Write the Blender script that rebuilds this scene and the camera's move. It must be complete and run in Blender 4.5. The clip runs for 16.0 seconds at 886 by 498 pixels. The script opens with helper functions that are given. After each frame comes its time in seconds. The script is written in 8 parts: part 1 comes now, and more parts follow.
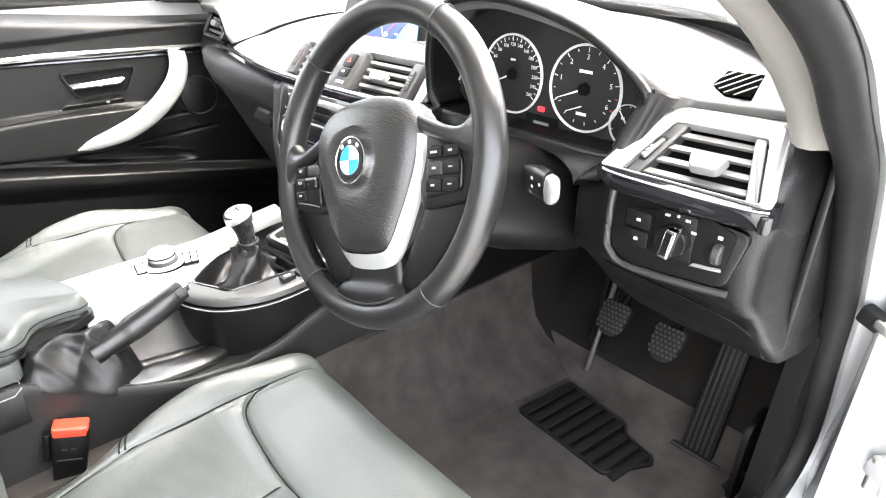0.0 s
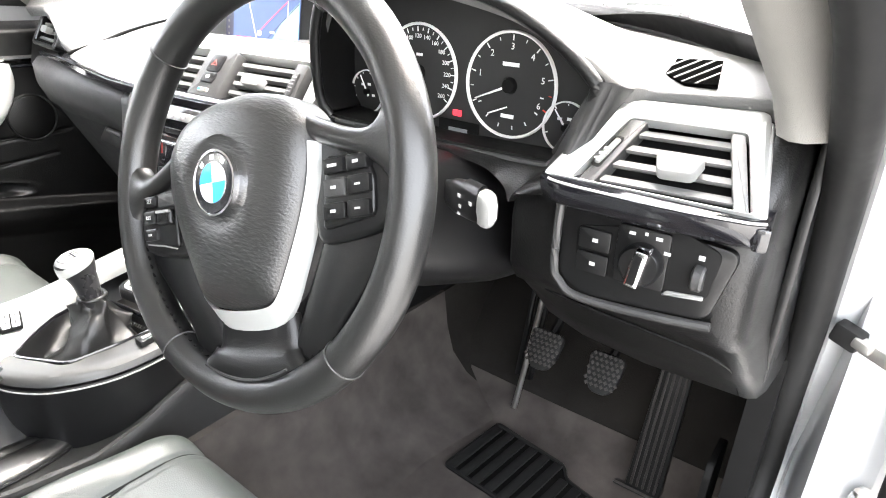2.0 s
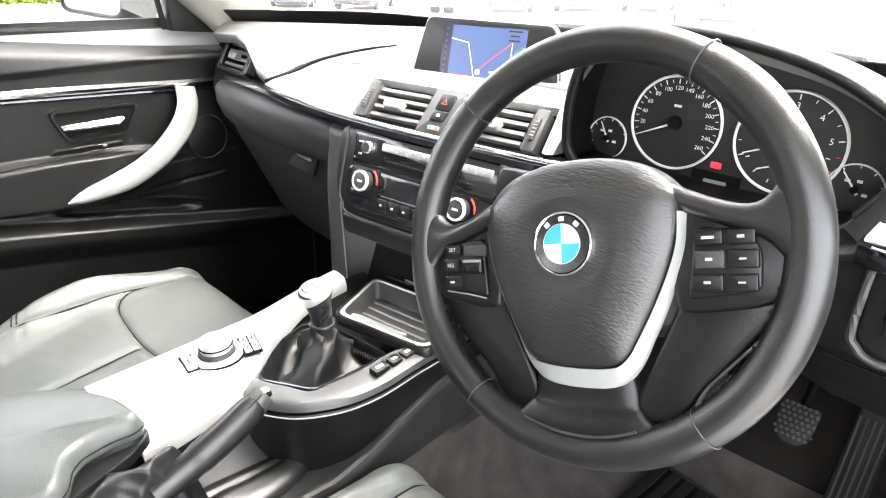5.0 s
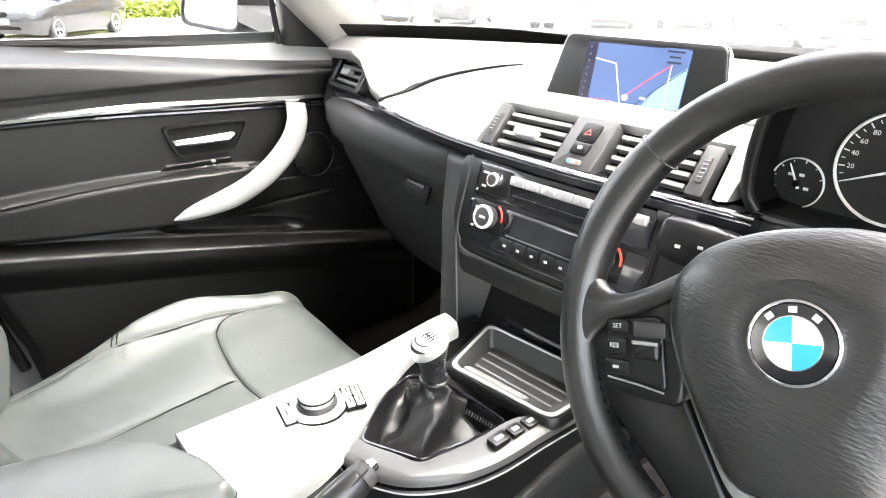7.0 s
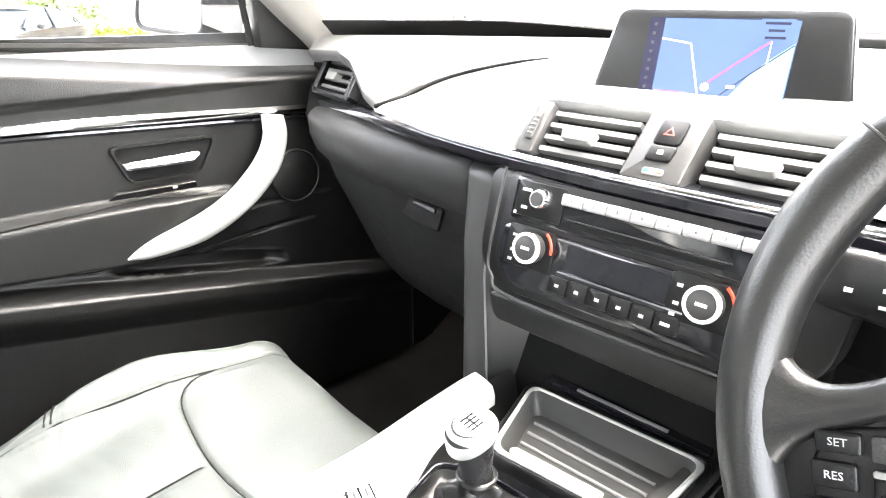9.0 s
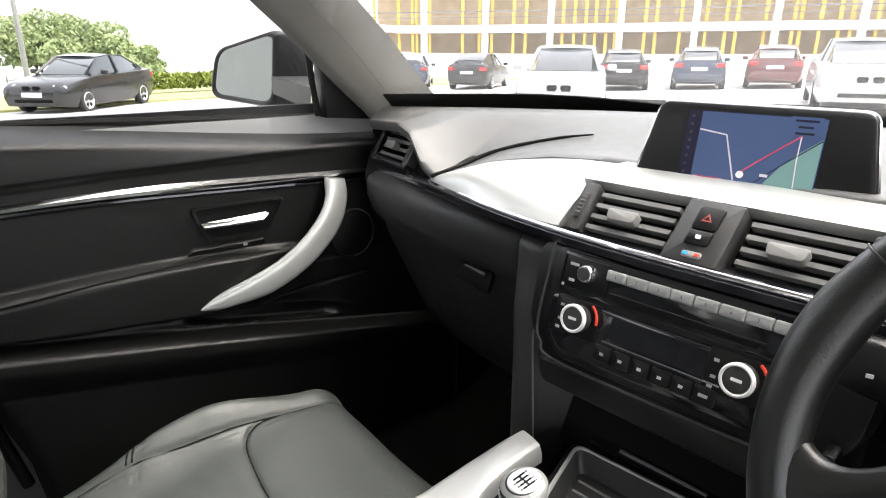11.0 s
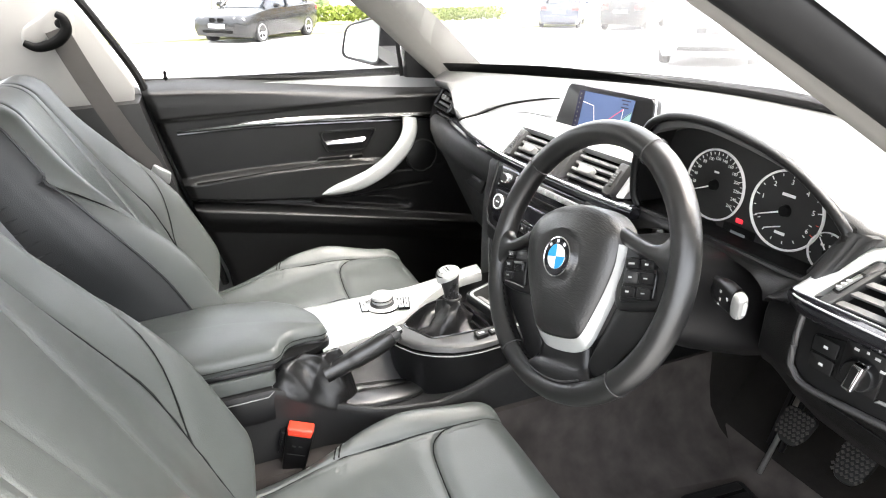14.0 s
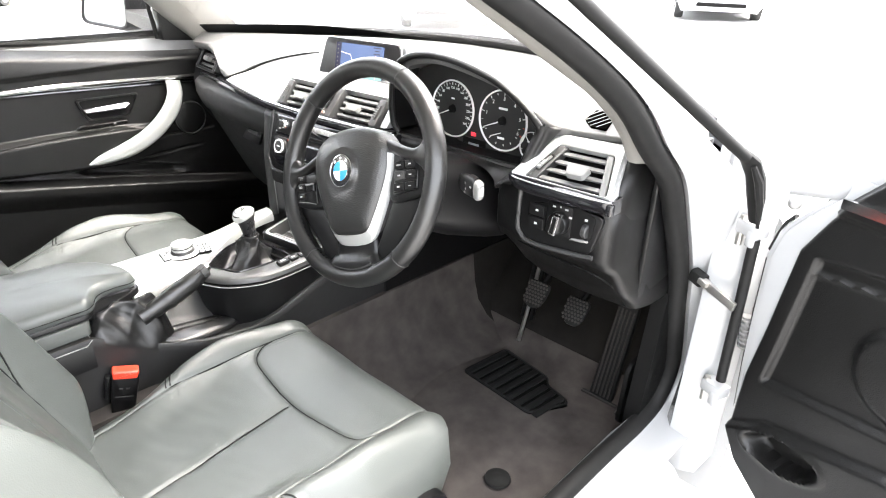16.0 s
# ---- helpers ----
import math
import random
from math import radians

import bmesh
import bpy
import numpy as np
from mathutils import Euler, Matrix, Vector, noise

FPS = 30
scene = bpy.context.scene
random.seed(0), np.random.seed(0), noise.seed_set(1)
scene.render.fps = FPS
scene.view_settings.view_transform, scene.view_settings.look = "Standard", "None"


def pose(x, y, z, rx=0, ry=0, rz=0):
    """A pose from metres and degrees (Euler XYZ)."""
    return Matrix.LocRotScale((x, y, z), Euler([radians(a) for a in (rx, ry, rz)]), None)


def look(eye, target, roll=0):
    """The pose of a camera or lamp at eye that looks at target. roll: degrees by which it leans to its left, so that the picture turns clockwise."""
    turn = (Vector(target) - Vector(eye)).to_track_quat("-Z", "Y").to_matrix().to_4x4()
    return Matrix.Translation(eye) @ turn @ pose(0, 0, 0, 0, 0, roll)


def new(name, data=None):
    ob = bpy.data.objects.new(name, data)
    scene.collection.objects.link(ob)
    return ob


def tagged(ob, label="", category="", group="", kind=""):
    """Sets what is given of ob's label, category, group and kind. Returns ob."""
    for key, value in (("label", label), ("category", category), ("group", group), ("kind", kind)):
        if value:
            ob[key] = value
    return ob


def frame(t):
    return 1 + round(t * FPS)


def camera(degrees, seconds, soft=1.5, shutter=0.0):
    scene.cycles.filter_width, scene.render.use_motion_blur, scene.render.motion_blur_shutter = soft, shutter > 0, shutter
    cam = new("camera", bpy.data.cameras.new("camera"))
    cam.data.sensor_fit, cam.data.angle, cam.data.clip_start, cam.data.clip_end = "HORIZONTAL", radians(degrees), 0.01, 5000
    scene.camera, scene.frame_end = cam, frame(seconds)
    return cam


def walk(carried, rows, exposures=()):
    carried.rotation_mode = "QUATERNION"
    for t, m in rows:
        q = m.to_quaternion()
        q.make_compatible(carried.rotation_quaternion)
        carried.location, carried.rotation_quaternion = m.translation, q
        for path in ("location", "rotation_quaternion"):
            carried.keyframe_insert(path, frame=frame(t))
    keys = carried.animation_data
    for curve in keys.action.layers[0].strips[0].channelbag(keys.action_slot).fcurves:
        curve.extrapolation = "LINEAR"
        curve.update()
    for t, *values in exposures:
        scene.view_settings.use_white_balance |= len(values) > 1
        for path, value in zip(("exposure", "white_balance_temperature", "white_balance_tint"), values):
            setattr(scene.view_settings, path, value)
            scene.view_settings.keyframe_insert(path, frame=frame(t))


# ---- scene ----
cam = camera(71.0, 16.0, soft=1.05)
PATH = [
    (0, (0.905, -0.357, 1.217), (-0.407, 0.84, 0.297), 0.2),
    (0.5, (0.867, -0.35, 1.203), (-0.345, 0.967, 0.31), 1.2),
    (1, (0.841, -0.32, 1.188), (-0.291, 1.071, 0.303), 0.1),
    (1.5, (0.813, -0.28, 1.162), (-0.294, 1.157, 0.32), 0.4),
    (2, (0.782, -0.258, 1.155), (-0.305, 1.19, 0.304), 1.2),
    (2.5, (0.749, -0.267, 1.162), (-0.396, 1.127, 0.298), 0.8),
    (3, (0.706, -0.28, 1.174), (-0.49, 1.067, 0.307), 0.1),
    (3.5, (0.663, -0.327, 1.174), (-0.559, 1.0, 0.311), 0.5),
    (3.7, (0.648, -0.345, 1.177), (-0.573, 0.987, 0.32), 1.2),
    (5.8, (0.556, -0.416, 1.212), (-0.652, 0.948, 0.387), 1.8),
    (6, (0.541, -0.417, 1.217), (-0.691, 0.927, 0.394), 1.3),
    (6.5, (0.503, -0.397, 1.217), (-0.838, 0.846, 0.406), 0.3),
    (7, (0.47, -0.363, 1.185), (-0.936, 0.814, 0.387), 1.6),
    (7.5, (0.433, -0.321, 1.152), (-0.998, 0.811, 0.333), 1.4),
    (8, (0.382, -0.289, 1.131), (-1.045, 0.828, 0.285), 1.3),
    (8.5, (0.331, -0.279, 1.12), (-1.083, 0.87, 0.295), 0.0),
    (9, (0.289, -0.277, 1.128), (-1.095, 0.96, 0.386), 0.3),
    (9.2, (0.28, -0.279, 1.139), (-1.085, 1.007, 0.444), 0.3),
    (11.3, (0.335, -0.337, 1.188), (-1.197, 0.8, 0.586), 0.7),
    (11.5, (0.367, -0.343, 1.195), (-1.192, 0.759, 0.599), 0.8),
    (12, (0.471, -0.363, 1.223), (-1.185, 0.53, 0.545), -2.7),
    (12.5, (0.611, -0.385, 1.269), (-1.115, 0.357, 0.583), -1.9),
    (13, (0.733, -0.384, 1.3), (-0.987, 0.347, 0.588), 1.3),
    (13.5, (0.872, -0.393, 1.328), (-0.819, 0.347, 0.559), 1.4),
    (14, (0.961, -0.434, 1.321), (-0.703, 0.329, 0.515), 0.5),
    (14.5, (0.983, -0.482, 1.301), (-0.551, 0.508, 0.486), 2.3),
    (15, (0.994, -0.529, 1.302), (-0.385, 0.648, 0.458), 1.3),
    (15.5, (1.041, -0.533, 1.306), (-0.239, 0.738, 0.444), 1.9),
    (16, (1.123, -0.574, 1.318), (-0.1, 0.742, 0.44), 1.6),
]
walk(cam, [(t, look(eye, target, roll)) for t, eye, target, roll in PATH], [(0, 3.88, 6600, 10), (0.5, 3.96, 6600, 10), (1.5, 3.98, 6600, 10), (2.5, 4.0, 6600, 10), (3.0, 3.78, 6600, 10), (3.7, 3.7, 6600, 10), (6, 3.7, 6600, 10), (8, 4.05, 6600, 10), (9, 4.4, 6600, 10), (9.2, 4.4, 6600, 10), (11.3, 1.8, 6600, 10), (11.5, 1.83, 6600, 10), (12, 2.92, 6600, 10), (12.5, 3.3, 6600, 10), (13, 3.3, 6600, 10), (14.5, 3.08, 6600, 10), (16, 3.47, 6600, 10)])

# ---- world, sun ----
SUN_EL, SUN_AZ = radians(62), radians(35)
world = bpy.data.worlds.new("sky")
scene.world = world
world.use_nodes = True
wn = world.node_tree
sky = wn.nodes.new("ShaderNodeTexSky")
sky.sky_type = "NISHITA"
sky.sun_disc = False
sky.sun_elevation, sky.sun_rotation = SUN_EL, SUN_AZ
sky.air_density, sky.dust_density = 1.0, 4.0
cloud = wn.nodes.new("ShaderNodeMixRGB")
cloud.inputs["Fac"].default_value = 0.6
cloud.inputs["Color2"].default_value = (7.2, 7.2, 7.15, 1)
wn.links.new(sky.outputs["Color"], cloud.inputs["Color1"])
wn.links.new(cloud.outputs["Color"], wn.nodes["Background"].inputs["Color"])
wn.nodes["Background"].inputs["Strength"].default_value = 0.15
sun_data = bpy.data.lights.new("sun", "SUN")
sun_data.energy, sun_data.angle, sun_data.color = 1.5, radians(60), (1.0, 0.955, 0.89)
sun = new("sun", sun_data)
sun.matrix_world = look((30 * math.sin(SUN_AZ) * math.cos(SUN_EL), 30 * math.cos(SUN_AZ) * math.cos(SUN_EL), 30 * math.sin(SUN_EL)), (0, 0, 0))


# ---- materials ----
def material(name, color, rough=0.5, metal=0.0, grain=0.0, grain_size=900.0, vary=0.12, vary_size=9.0, coat=0.0, spec=0.5, emit=None, kind="noise"):
    """A principled surface with variation at two scales and a fine relief."""
    m = bpy.data.materials.new(name)
    m.use_nodes = True
    nt = m.node_tree
    b = nt.nodes["Principled BSDF"]
    b.inputs["Roughness"].default_value, b.inputs["Metallic"].default_value = rough, metal
    b.inputs["Specular IOR Level"].default_value = spec
    b.inputs["Coat Weight"].default_value = coat
    b.inputs["Coat Roughness"].default_value = 0.06
    tc = nt.nodes.new("ShaderNodeTexCoord")
    big = nt.nodes.new("ShaderNodeTexNoise")
    big.inputs["Scale"].default_value, big.inputs["Detail"].default_value = vary_size, 4.0
    nt.links.new(tc.outputs["Object"], big.inputs["Vector"])
    ramp = nt.nodes.new("ShaderNodeMixRGB")
    ramp.inputs["Color1"].default_value = (*[c * (1 - vary) for c in color], 1)
    ramp.inputs["Color2"].default_value = (*[min(1, c * (1 + vary)) for c in color], 1)
    nt.links.new(big.outputs["Fac"], ramp.inputs["Fac"])
    nt.links.new(ramp.outputs["Color"], b.inputs["Base Color"])
    rr = nt.nodes.new("ShaderNodeMapRange")
    rr.inputs["To Min"].default_value, rr.inputs["To Max"].default_value = max(0.0, rough * 0.85), min(1.0, rough * 1.15)
    fine = nt.nodes.new("ShaderNodeTexNoise")
    fine.inputs["Scale"].default_value, fine.inputs["Detail"].default_value = vary_size * 6, 3.0
    nt.links.new(tc.outputs["Object"], fine.inputs["Vector"])
    nt.links.new(fine.outputs["Fac"], rr.inputs["Value"])
    nt.links.new(rr.outputs["Result"], b.inputs["Roughness"])
    if grain:
        if kind == "leather":
            tex = nt.nodes.new("ShaderNodeTexVoronoi")
            tex.feature = "F1"
            out = tex.outputs["Distance"]
        else:
            tex = nt.nodes.new("ShaderNodeTexNoise")
            tex.inputs["Detail"].default_value = 2.0
            out = tex.outputs["Fac"]
        tex.inputs["Scale"].default_value = grain_size
        if kind == "wrinkle":  # creases drawn out sideways
            stretch = nt.nodes.new("ShaderNodeMapping")
            stretch.inputs["Scale"].default_value = (0.22, 1.0, 1.0)
            nt.links.new(tc.outputs["Object"], stretch.inputs["Vector"])
            nt.links.new(stretch.outputs["Vector"], tex.inputs["Vector"])
        else:
            nt.links.new(tc.outputs["Object"], tex.inputs["Vector"])
        bump = nt.nodes.new("ShaderNodeBump")
        bump.inputs["Strength"].default_value, bump.inputs["Distance"].default_value = grain, 0.0008
        nt.links.new(out, bump.inputs["Height"])
        nt.links.new(bump.outputs["Normal"], b.inputs["Normal"])
    if emit:
        b.inputs["Emission Color"].default_value = (*emit[:3], 1)
        b.inputs["Emission Strength"].default_value = emit[3]
    return m


def clear_glass(name, tint=(1, 1, 1), haze=0.0):
    m = bpy.data.materials.new(name)
    m.use_nodes = True
    b = m.node_tree.nodes["Principled BSDF"]
    b.inputs["Base Color"].default_value = (*tint, 1)
    b.inputs["Roughness"].default_value, b.inputs["IOR"].default_value = 0.0, 1.45
    b.inputs["Transmission Weight"].default_value = 1.0
    if haze:  # translucent veil put in for glare haze, scattering daylight
        nt = m.node_tree
        film, mix, film_noise, amount = (nt.nodes.new(k) for k in ("ShaderNodeBsdfTranslucent", "ShaderNodeMixShader", "ShaderNodeTexNoise", "ShaderNodeMapRange"))
        film.inputs["Color"].default_value = (0.9, 0.9, 0.9, 1)
        film_noise.inputs["Scale"].default_value = 5.0
        amount.inputs["To Min"].default_value, amount.inputs["To Max"].default_value = haze * 0.6, haze * 1.4
        nt.links.new(film_noise.outputs["Fac"], amount.inputs["Value"])
        nt.links.new(amount.outputs["Result"], mix.inputs["Fac"])
        nt.links.new(b.outputs["BSDF"], mix.inputs[1])
        nt.links.new(film.outputs["BSDF"], mix.inputs[2])
        nt.links.new(mix.outputs["Shader"], nt.nodes["Material Output"].inputs["Surface"])
    return m


LEATHER = material("seat_leather", (0.066, 0.0725, 0.0685), 0.41, spec=0.6, grain=0.22, grain_size=700, vary=0.14, vary_size=7, kind="leather")
WHEEL_LEATHER = material("wheel_leather", (0.006, 0.0061, 0.006), 0.36, spec=0.7, grain=0.12, grain_size=620, vary=0.2, kind="leather")
BOOT_LEATHER = material("boot_leather", (0.006, 0.006, 0.0062), 0.33, spec=0.5, grain=0.3, grain_size=800, kind="leather")
AIRBAG = material("airbag_vinyl", (0.011, 0.0111, 0.011), 0.38, spec=0.75, grain=0.65, grain_size=560, vary=0.12, kind="wrinkle")
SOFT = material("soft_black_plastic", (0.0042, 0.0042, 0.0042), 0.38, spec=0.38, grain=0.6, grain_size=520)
# black skin with the windscreen's glare put into a paler base
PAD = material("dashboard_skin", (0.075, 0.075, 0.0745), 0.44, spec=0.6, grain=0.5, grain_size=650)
HARD = material("hard_black_plastic", (0.0045, 0.0045, 0.0048), 0.34, spec=0.38, grain=0.2, grain_size=900)
MATT = material("matt_black_plastic", (0.003, 0.003, 0.003), 0.6, spec=0.15)
GLOSS = material("gloss_black_trim", (0.008, 0.008, 0.010), 0.10, coat=0.6)
SILVER = material("satin_silver_trim", (0.50, 0.51, 0.50), 0.34, metal=0.55, grain=0.15, grain_size=500, vary=0.04)
CHROME = material("chrome", (0.75, 0.75, 0.76), 0.12, metal=1.0, vary=0.03)
GREY = material("grey_plastic", (0.20, 0.20, 0.196), 0.5, vary=0.06)
CONSOLE = material("console_skin", (0.017, 0.017, 0.017), 0.54, spec=0.45, grain=0.4, grain_size=700)
# paler than the pillar cloth so the roof bounces light downwards
HEADLINING = material("headlining_cloth", (0.66, 0.65, 0.62), 0.9, grain=0.5, grain_size=900, vary=0.05)
SLOT = material("slot_shade", (0.002, 0.002, 0.002), 1.0, spec=0.0)
DARKGREY = material("dark_grey_plastic", (0.030, 0.030, 0.030), 0.45, grain=0.3)
TRIM_PALE = material("pale_pillar_plastic", (0.36, 0.355, 0.34), 0.6, grain=0.3, grain_size=900, vary=0.05)
PILLAR = material("pillar_cloth", (0.17, 0.165, 0.152), 0.85, grain=0.6, grain_size=1200, vary=0.06)
CARPET = material("carpet", (0.054, 0.048, 0.045), 0.95, grain=1.0, grain_size=900, vary=0.75, vary_size=16, spec=0.1)
RUBBER = material("rubber", (0.009, 0.009, 0.009), 0.6, spec=0.2, vary=0.2)
PAINT = material("white_car_paint", (0.34, 0.345, 0.35), 0.25, coat=0.7, vary=0.03, vary_size=4)
BELT = material("belt_webbing", (0.080, 0.075, 0.070), 0.7, grain=0.8, grain_size=700)
WHITE = material("white_print", (0.80, 0.80, 0.80), 0.5, vary=0.03)
RED = material("red_plastic", (0.75, 0.06, 0.03), 0.4, vary=0.05)
LAMP_RED = material("red_warning_lamp", (0.5, 0.02, 0.03), 0.4, emit=(1.0, 0.03, 0.05, 0.16))
BLUE = material("badge_blue", (0.03, 0.32, 0.72), 0.25, coat=0.5, vary=0.03)
BADGE_WHITE = material("badge_white", (0.82, 0.83, 0.84), 0.25, coat=0.5, vary=0.02)
PRINT = material("dim_print", (0.42, 0.42, 0.42), 0.5, vary=0.05)
PALE_RING = material("pale_ring", (0.78, 0.78, 0.78), 0.3, vary=0.03)
SATIN_KEY = material("satin_key", (0.42, 0.42, 0.42), 0.32, metal=0.3, vary=0.05)
TRAY_GREY = material("tray_plastic", (0.045, 0.045, 0.044), 0.36, grain=0.2)
KNOB_GREY = material("knob_grey", (0.018, 0.018, 0.019), 0.28, vary=0.08)
SLAT = material("vent_slat_grey", (0.125, 0.125, 0.122), 0.38, vary=0.06)
DIM_RED = material("dim_red_print", (0.30, 0.05, 0.04), 0.45, vary=0.05)
DIAL = material("dial_face", (0.011, 0.011, 0.011), 0.6, vary=0.1)
STEEL = material("bare_steel", (0.42, 0.41, 0.39), 0.35, metal=0.9)
MIRROR = material("mirror_glass", (0.86, 0.88, 0.88), 0.02, metal=1.0, vary=0.01)
GLASS = clear_glass("window_glass")
SCREEN_GLASS = clear_glass("windscreen_glass", haze=0.012)


# ---- mesh helpers ----
def V(*a):
    return Vector(a)


def finish(bm, name, angle=38):
    bmesh.ops.remove_doubles(bm, verts=bm.verts, dist=1e-6)
    bmesh.ops.recalc_face_normals(bm, faces=bm.faces)
    lim = radians(angle)
    for f in bm.faces:
        f.smooth = True
    for e in bm.edges:
        if len(e.link_faces) == 2 and e.calc_face_angle(0) > lim:
            e.smooth = False
    me = bpy.data.meshes.new(name)
    bm.to_mesh(me)
    bm.free()
    return me


def part(name, bm, mat, parent=None, label="", angle=38):
    ob = new(name, finish(bm, name, angle))
    ob.data.materials.append(mat)
    if parent is not None:
        ob.parent = parent
    if label:
        ob["label"] = label
    return ob


def thing(name, label, category, group="", kind="", at=(0, 0, 0)):
    ob = new(name)
    ob.empty_display_size = 0.05
    return tagged(ob, label, category, group, kind)


def solid(name, bm, mat, label, category, group="", kind="", angle=38):
    return tagged(part(name, bm, mat, angle=angle), label, category, group, kind)


def merge(*bms):
    out = bmesh.new()
    for b in bms:
        me = bpy.data.meshes.new("tmp")
        b.to_mesh(me)
        b.free()
        out.from_mesh(me)
        bpy.data.meshes.remove(me)
    return out


def spline(pts, n):
    """n points evenly by parameter along a Catmull-Rom curve through pts (tuples of any length)."""
    p = np.array(pts, float)
    p = np.vstack([2 * p[0] - p[1], p, 2 * p[-1] - p[-2]])
    out = []
    for t in np.linspace(0, len(pts) - 1 - 1e-9, n):
        i = int(t)
        f = t - i
        a, b, c, d = p[i], p[i + 1], p[i + 2], p[i + 3]
        out.append(0.5 * (2 * b + (c - a) * f + (2 * a - 5 * b + 4 * c - d) * f * f + (3 * b - a - 3 * c + d) * f**3))
    return np.array(out)


def grid(points, wrap_u=False, wrap_v=False):
    """A sheet of quads over points[i][j]."""
    bm = bmesh.new()
    vs = [[bm.verts.new(p) for p in row] for row in points]
    nu, nv = len(vs), len(vs[0])
    for i in range(nu if wrap_u else nu - 1):
        for j in range(nv if wrap_v else nv - 1):
            q = [vs[i][j], vs[(i + 1) % nu][j], vs[(i + 1) % nu][(j + 1) % nv], vs[i][(j + 1) % nv]]
            if len(set(q)) == 4:
                bm.faces.new(q)
    return bm


def loft(rings, caps=True):
    bm = grid(rings, wrap_v=True)
    if caps:
        bm.verts.ensure_lookup_table()
        n = len(rings[0])
        for base in (0, (len(rings) - 1) * n):
            bm.faces.new([bm.verts[base + k] for k in range(n)])
    return bm


def shell(points, depth):
    """A sheet over points[i][j] given thickness by a shift of the vector depth: closed all round."""
    d = Vector(depth)
    front = [[Vector(p) for p in row] for row in points]
    back = [[p + d for p in row] for row in front]
    bm = bmesh.new()
    nu, nv = len(front), len(front[0])
    a = [[bm.verts.new(p) for p in row] for row in front]
    b = [[bm.verts.new(p) for p in row] for row in back]
    for i in range(nu - 1):
        for j in range(nv - 1):
            bm.faces.new([a[i][j], a[i + 1][j], a[i + 1][j + 1], a[i][j + 1]])
            bm.faces.new([b[i][j], b[i][j + 1], b[i + 1][j + 1], b[i + 1][j]])
    for i in range(nu - 1):
        bm.faces.new([a[i][0], b[i][0], b[i + 1][0], a[i + 1][0]])
        bm.faces.new([a[i][-1], a[i + 1][-1], b[i + 1][-1], b[i][-1]])
    for j in range(nv - 1):
        bm.faces.new([a[0][j], a[0][j + 1], b[0][j + 1], b[0][j]])
        bm.faces.new([a[-1][j], b[-1][j], b[-1][j + 1], a[-1][j + 1]])
    return bm


def tube(path, r, n=12, closed=False, flat=1.0, up=(0, 0, 1)):
    """A round or flattened rod along a path; r may be a list. flat: thickness along the normal as a share of r."""
    p = [Vector(q) for q in path]
    k = len(p)
    rad = list(r) if hasattr(r, "__len__") else [r] * k
    rings = []
    for i in range(k):
        a = p[i - 1] if (i > 0 or closed) else p[i]
        b = p[(i + 1) % k] if (i < k - 1 or closed) else p[i]
        t = (b - a).normalized()
        s = t.cross(Vector(up))
        if s.length < 1e-4:
            s = t.cross(Vector((0, 1, 0)))
        s.normalize()
        w = s.cross(t).normalized()
        rings.append([p[i] + rad[i] * (math.cos(x) * s + flat * math.sin(x) * w) for x in (2 * math.pi * j / n for j in range(n))])
    if closed:
        return grid(rings, wrap_u=True, wrap_v=True)
    return loft(rings)


def frame_of(origin, right, up):
    """Axes: x right, y up, z towards the viewer of the face."""
    x = Vector(right).normalized()
    y = (Vector(up) - Vector(up).dot(x) * x).normalized()
    z = x.cross(y)
    m = Matrix((x, y, z)).transposed().to_4x4()
    m.translation = Vector(origin)
    return m


def rounded(pts, r, n=4):
    """A polygon with its corners rounded to about r."""
    out = []
    k = len(pts)
    for i in range(k):
        p, a, b = Vector(pts[i]), Vector(pts[i - 1]), Vector(pts[(i + 1) % k])
        ra = min(r, 0.45 * (a - p).length, 0.45 * (b - p).length)
        s, e = p + (a - p).normalized() * ra, p + (b - p).normalized() * ra
        for j in range(n + 1):
            f = j / n
            out.append((s * (1 - f) ** 2 + p * 2 * f * (1 - f) + e * f * f)[:])
    return out


def prism(poly, m, depth, bevel=0.0, seg=2):
    """A plate: poly in the x, y of the frame m, its face at z = 0 and its back at z = -depth, the face's edge rounded by bevel."""
    bm = bmesh.new()
    c = Vector((sum(p[0] for p in poly) / len(poly), sum(p[1] for p in poly) / len(poly)))

    def ring(shrink, z):
        out = []
        k = len(poly)
        for i in range(k):
            p, a, b = Vector(poly[i][:2]), Vector(poly[i - 1][:2]), Vector(poly[(i + 1) % k][:2])
            t = (b - a)
            nrm = Vector((t.y, -t.x))
            if nrm.length < 1e-9:
                nrm = p - c
            nrm.normalize()
            out.append(bm.verts.new(m @ Vector((*(p - nrm * shrink * turn), z))))
        return out

    area = sum(poly[i - 1][0] * poly[i][1] - poly[i][0] * poly[i - 1][1] for i in range(len(poly)))
    turn = 1 if area > 0 else -1
    rings = [ring(0, -depth)]
    if bevel > 0:
        for s in range(seg + 1):
            a = math.pi / 2 * s / seg
            rings.append(ring(bevel * (1 - math.cos(a)), -bevel + bevel * math.sin(a)))
    else:
        rings.append(ring(0, 0))
    for a, b in zip(rings, rings[1:]):
        for i in range(len(a)):
            bm.faces.new([a[i - 1], a[i], b[i], b[i - 1]])
    bm.faces.new(rings[-1])
    bm.faces.new(rings[0])
    return bm


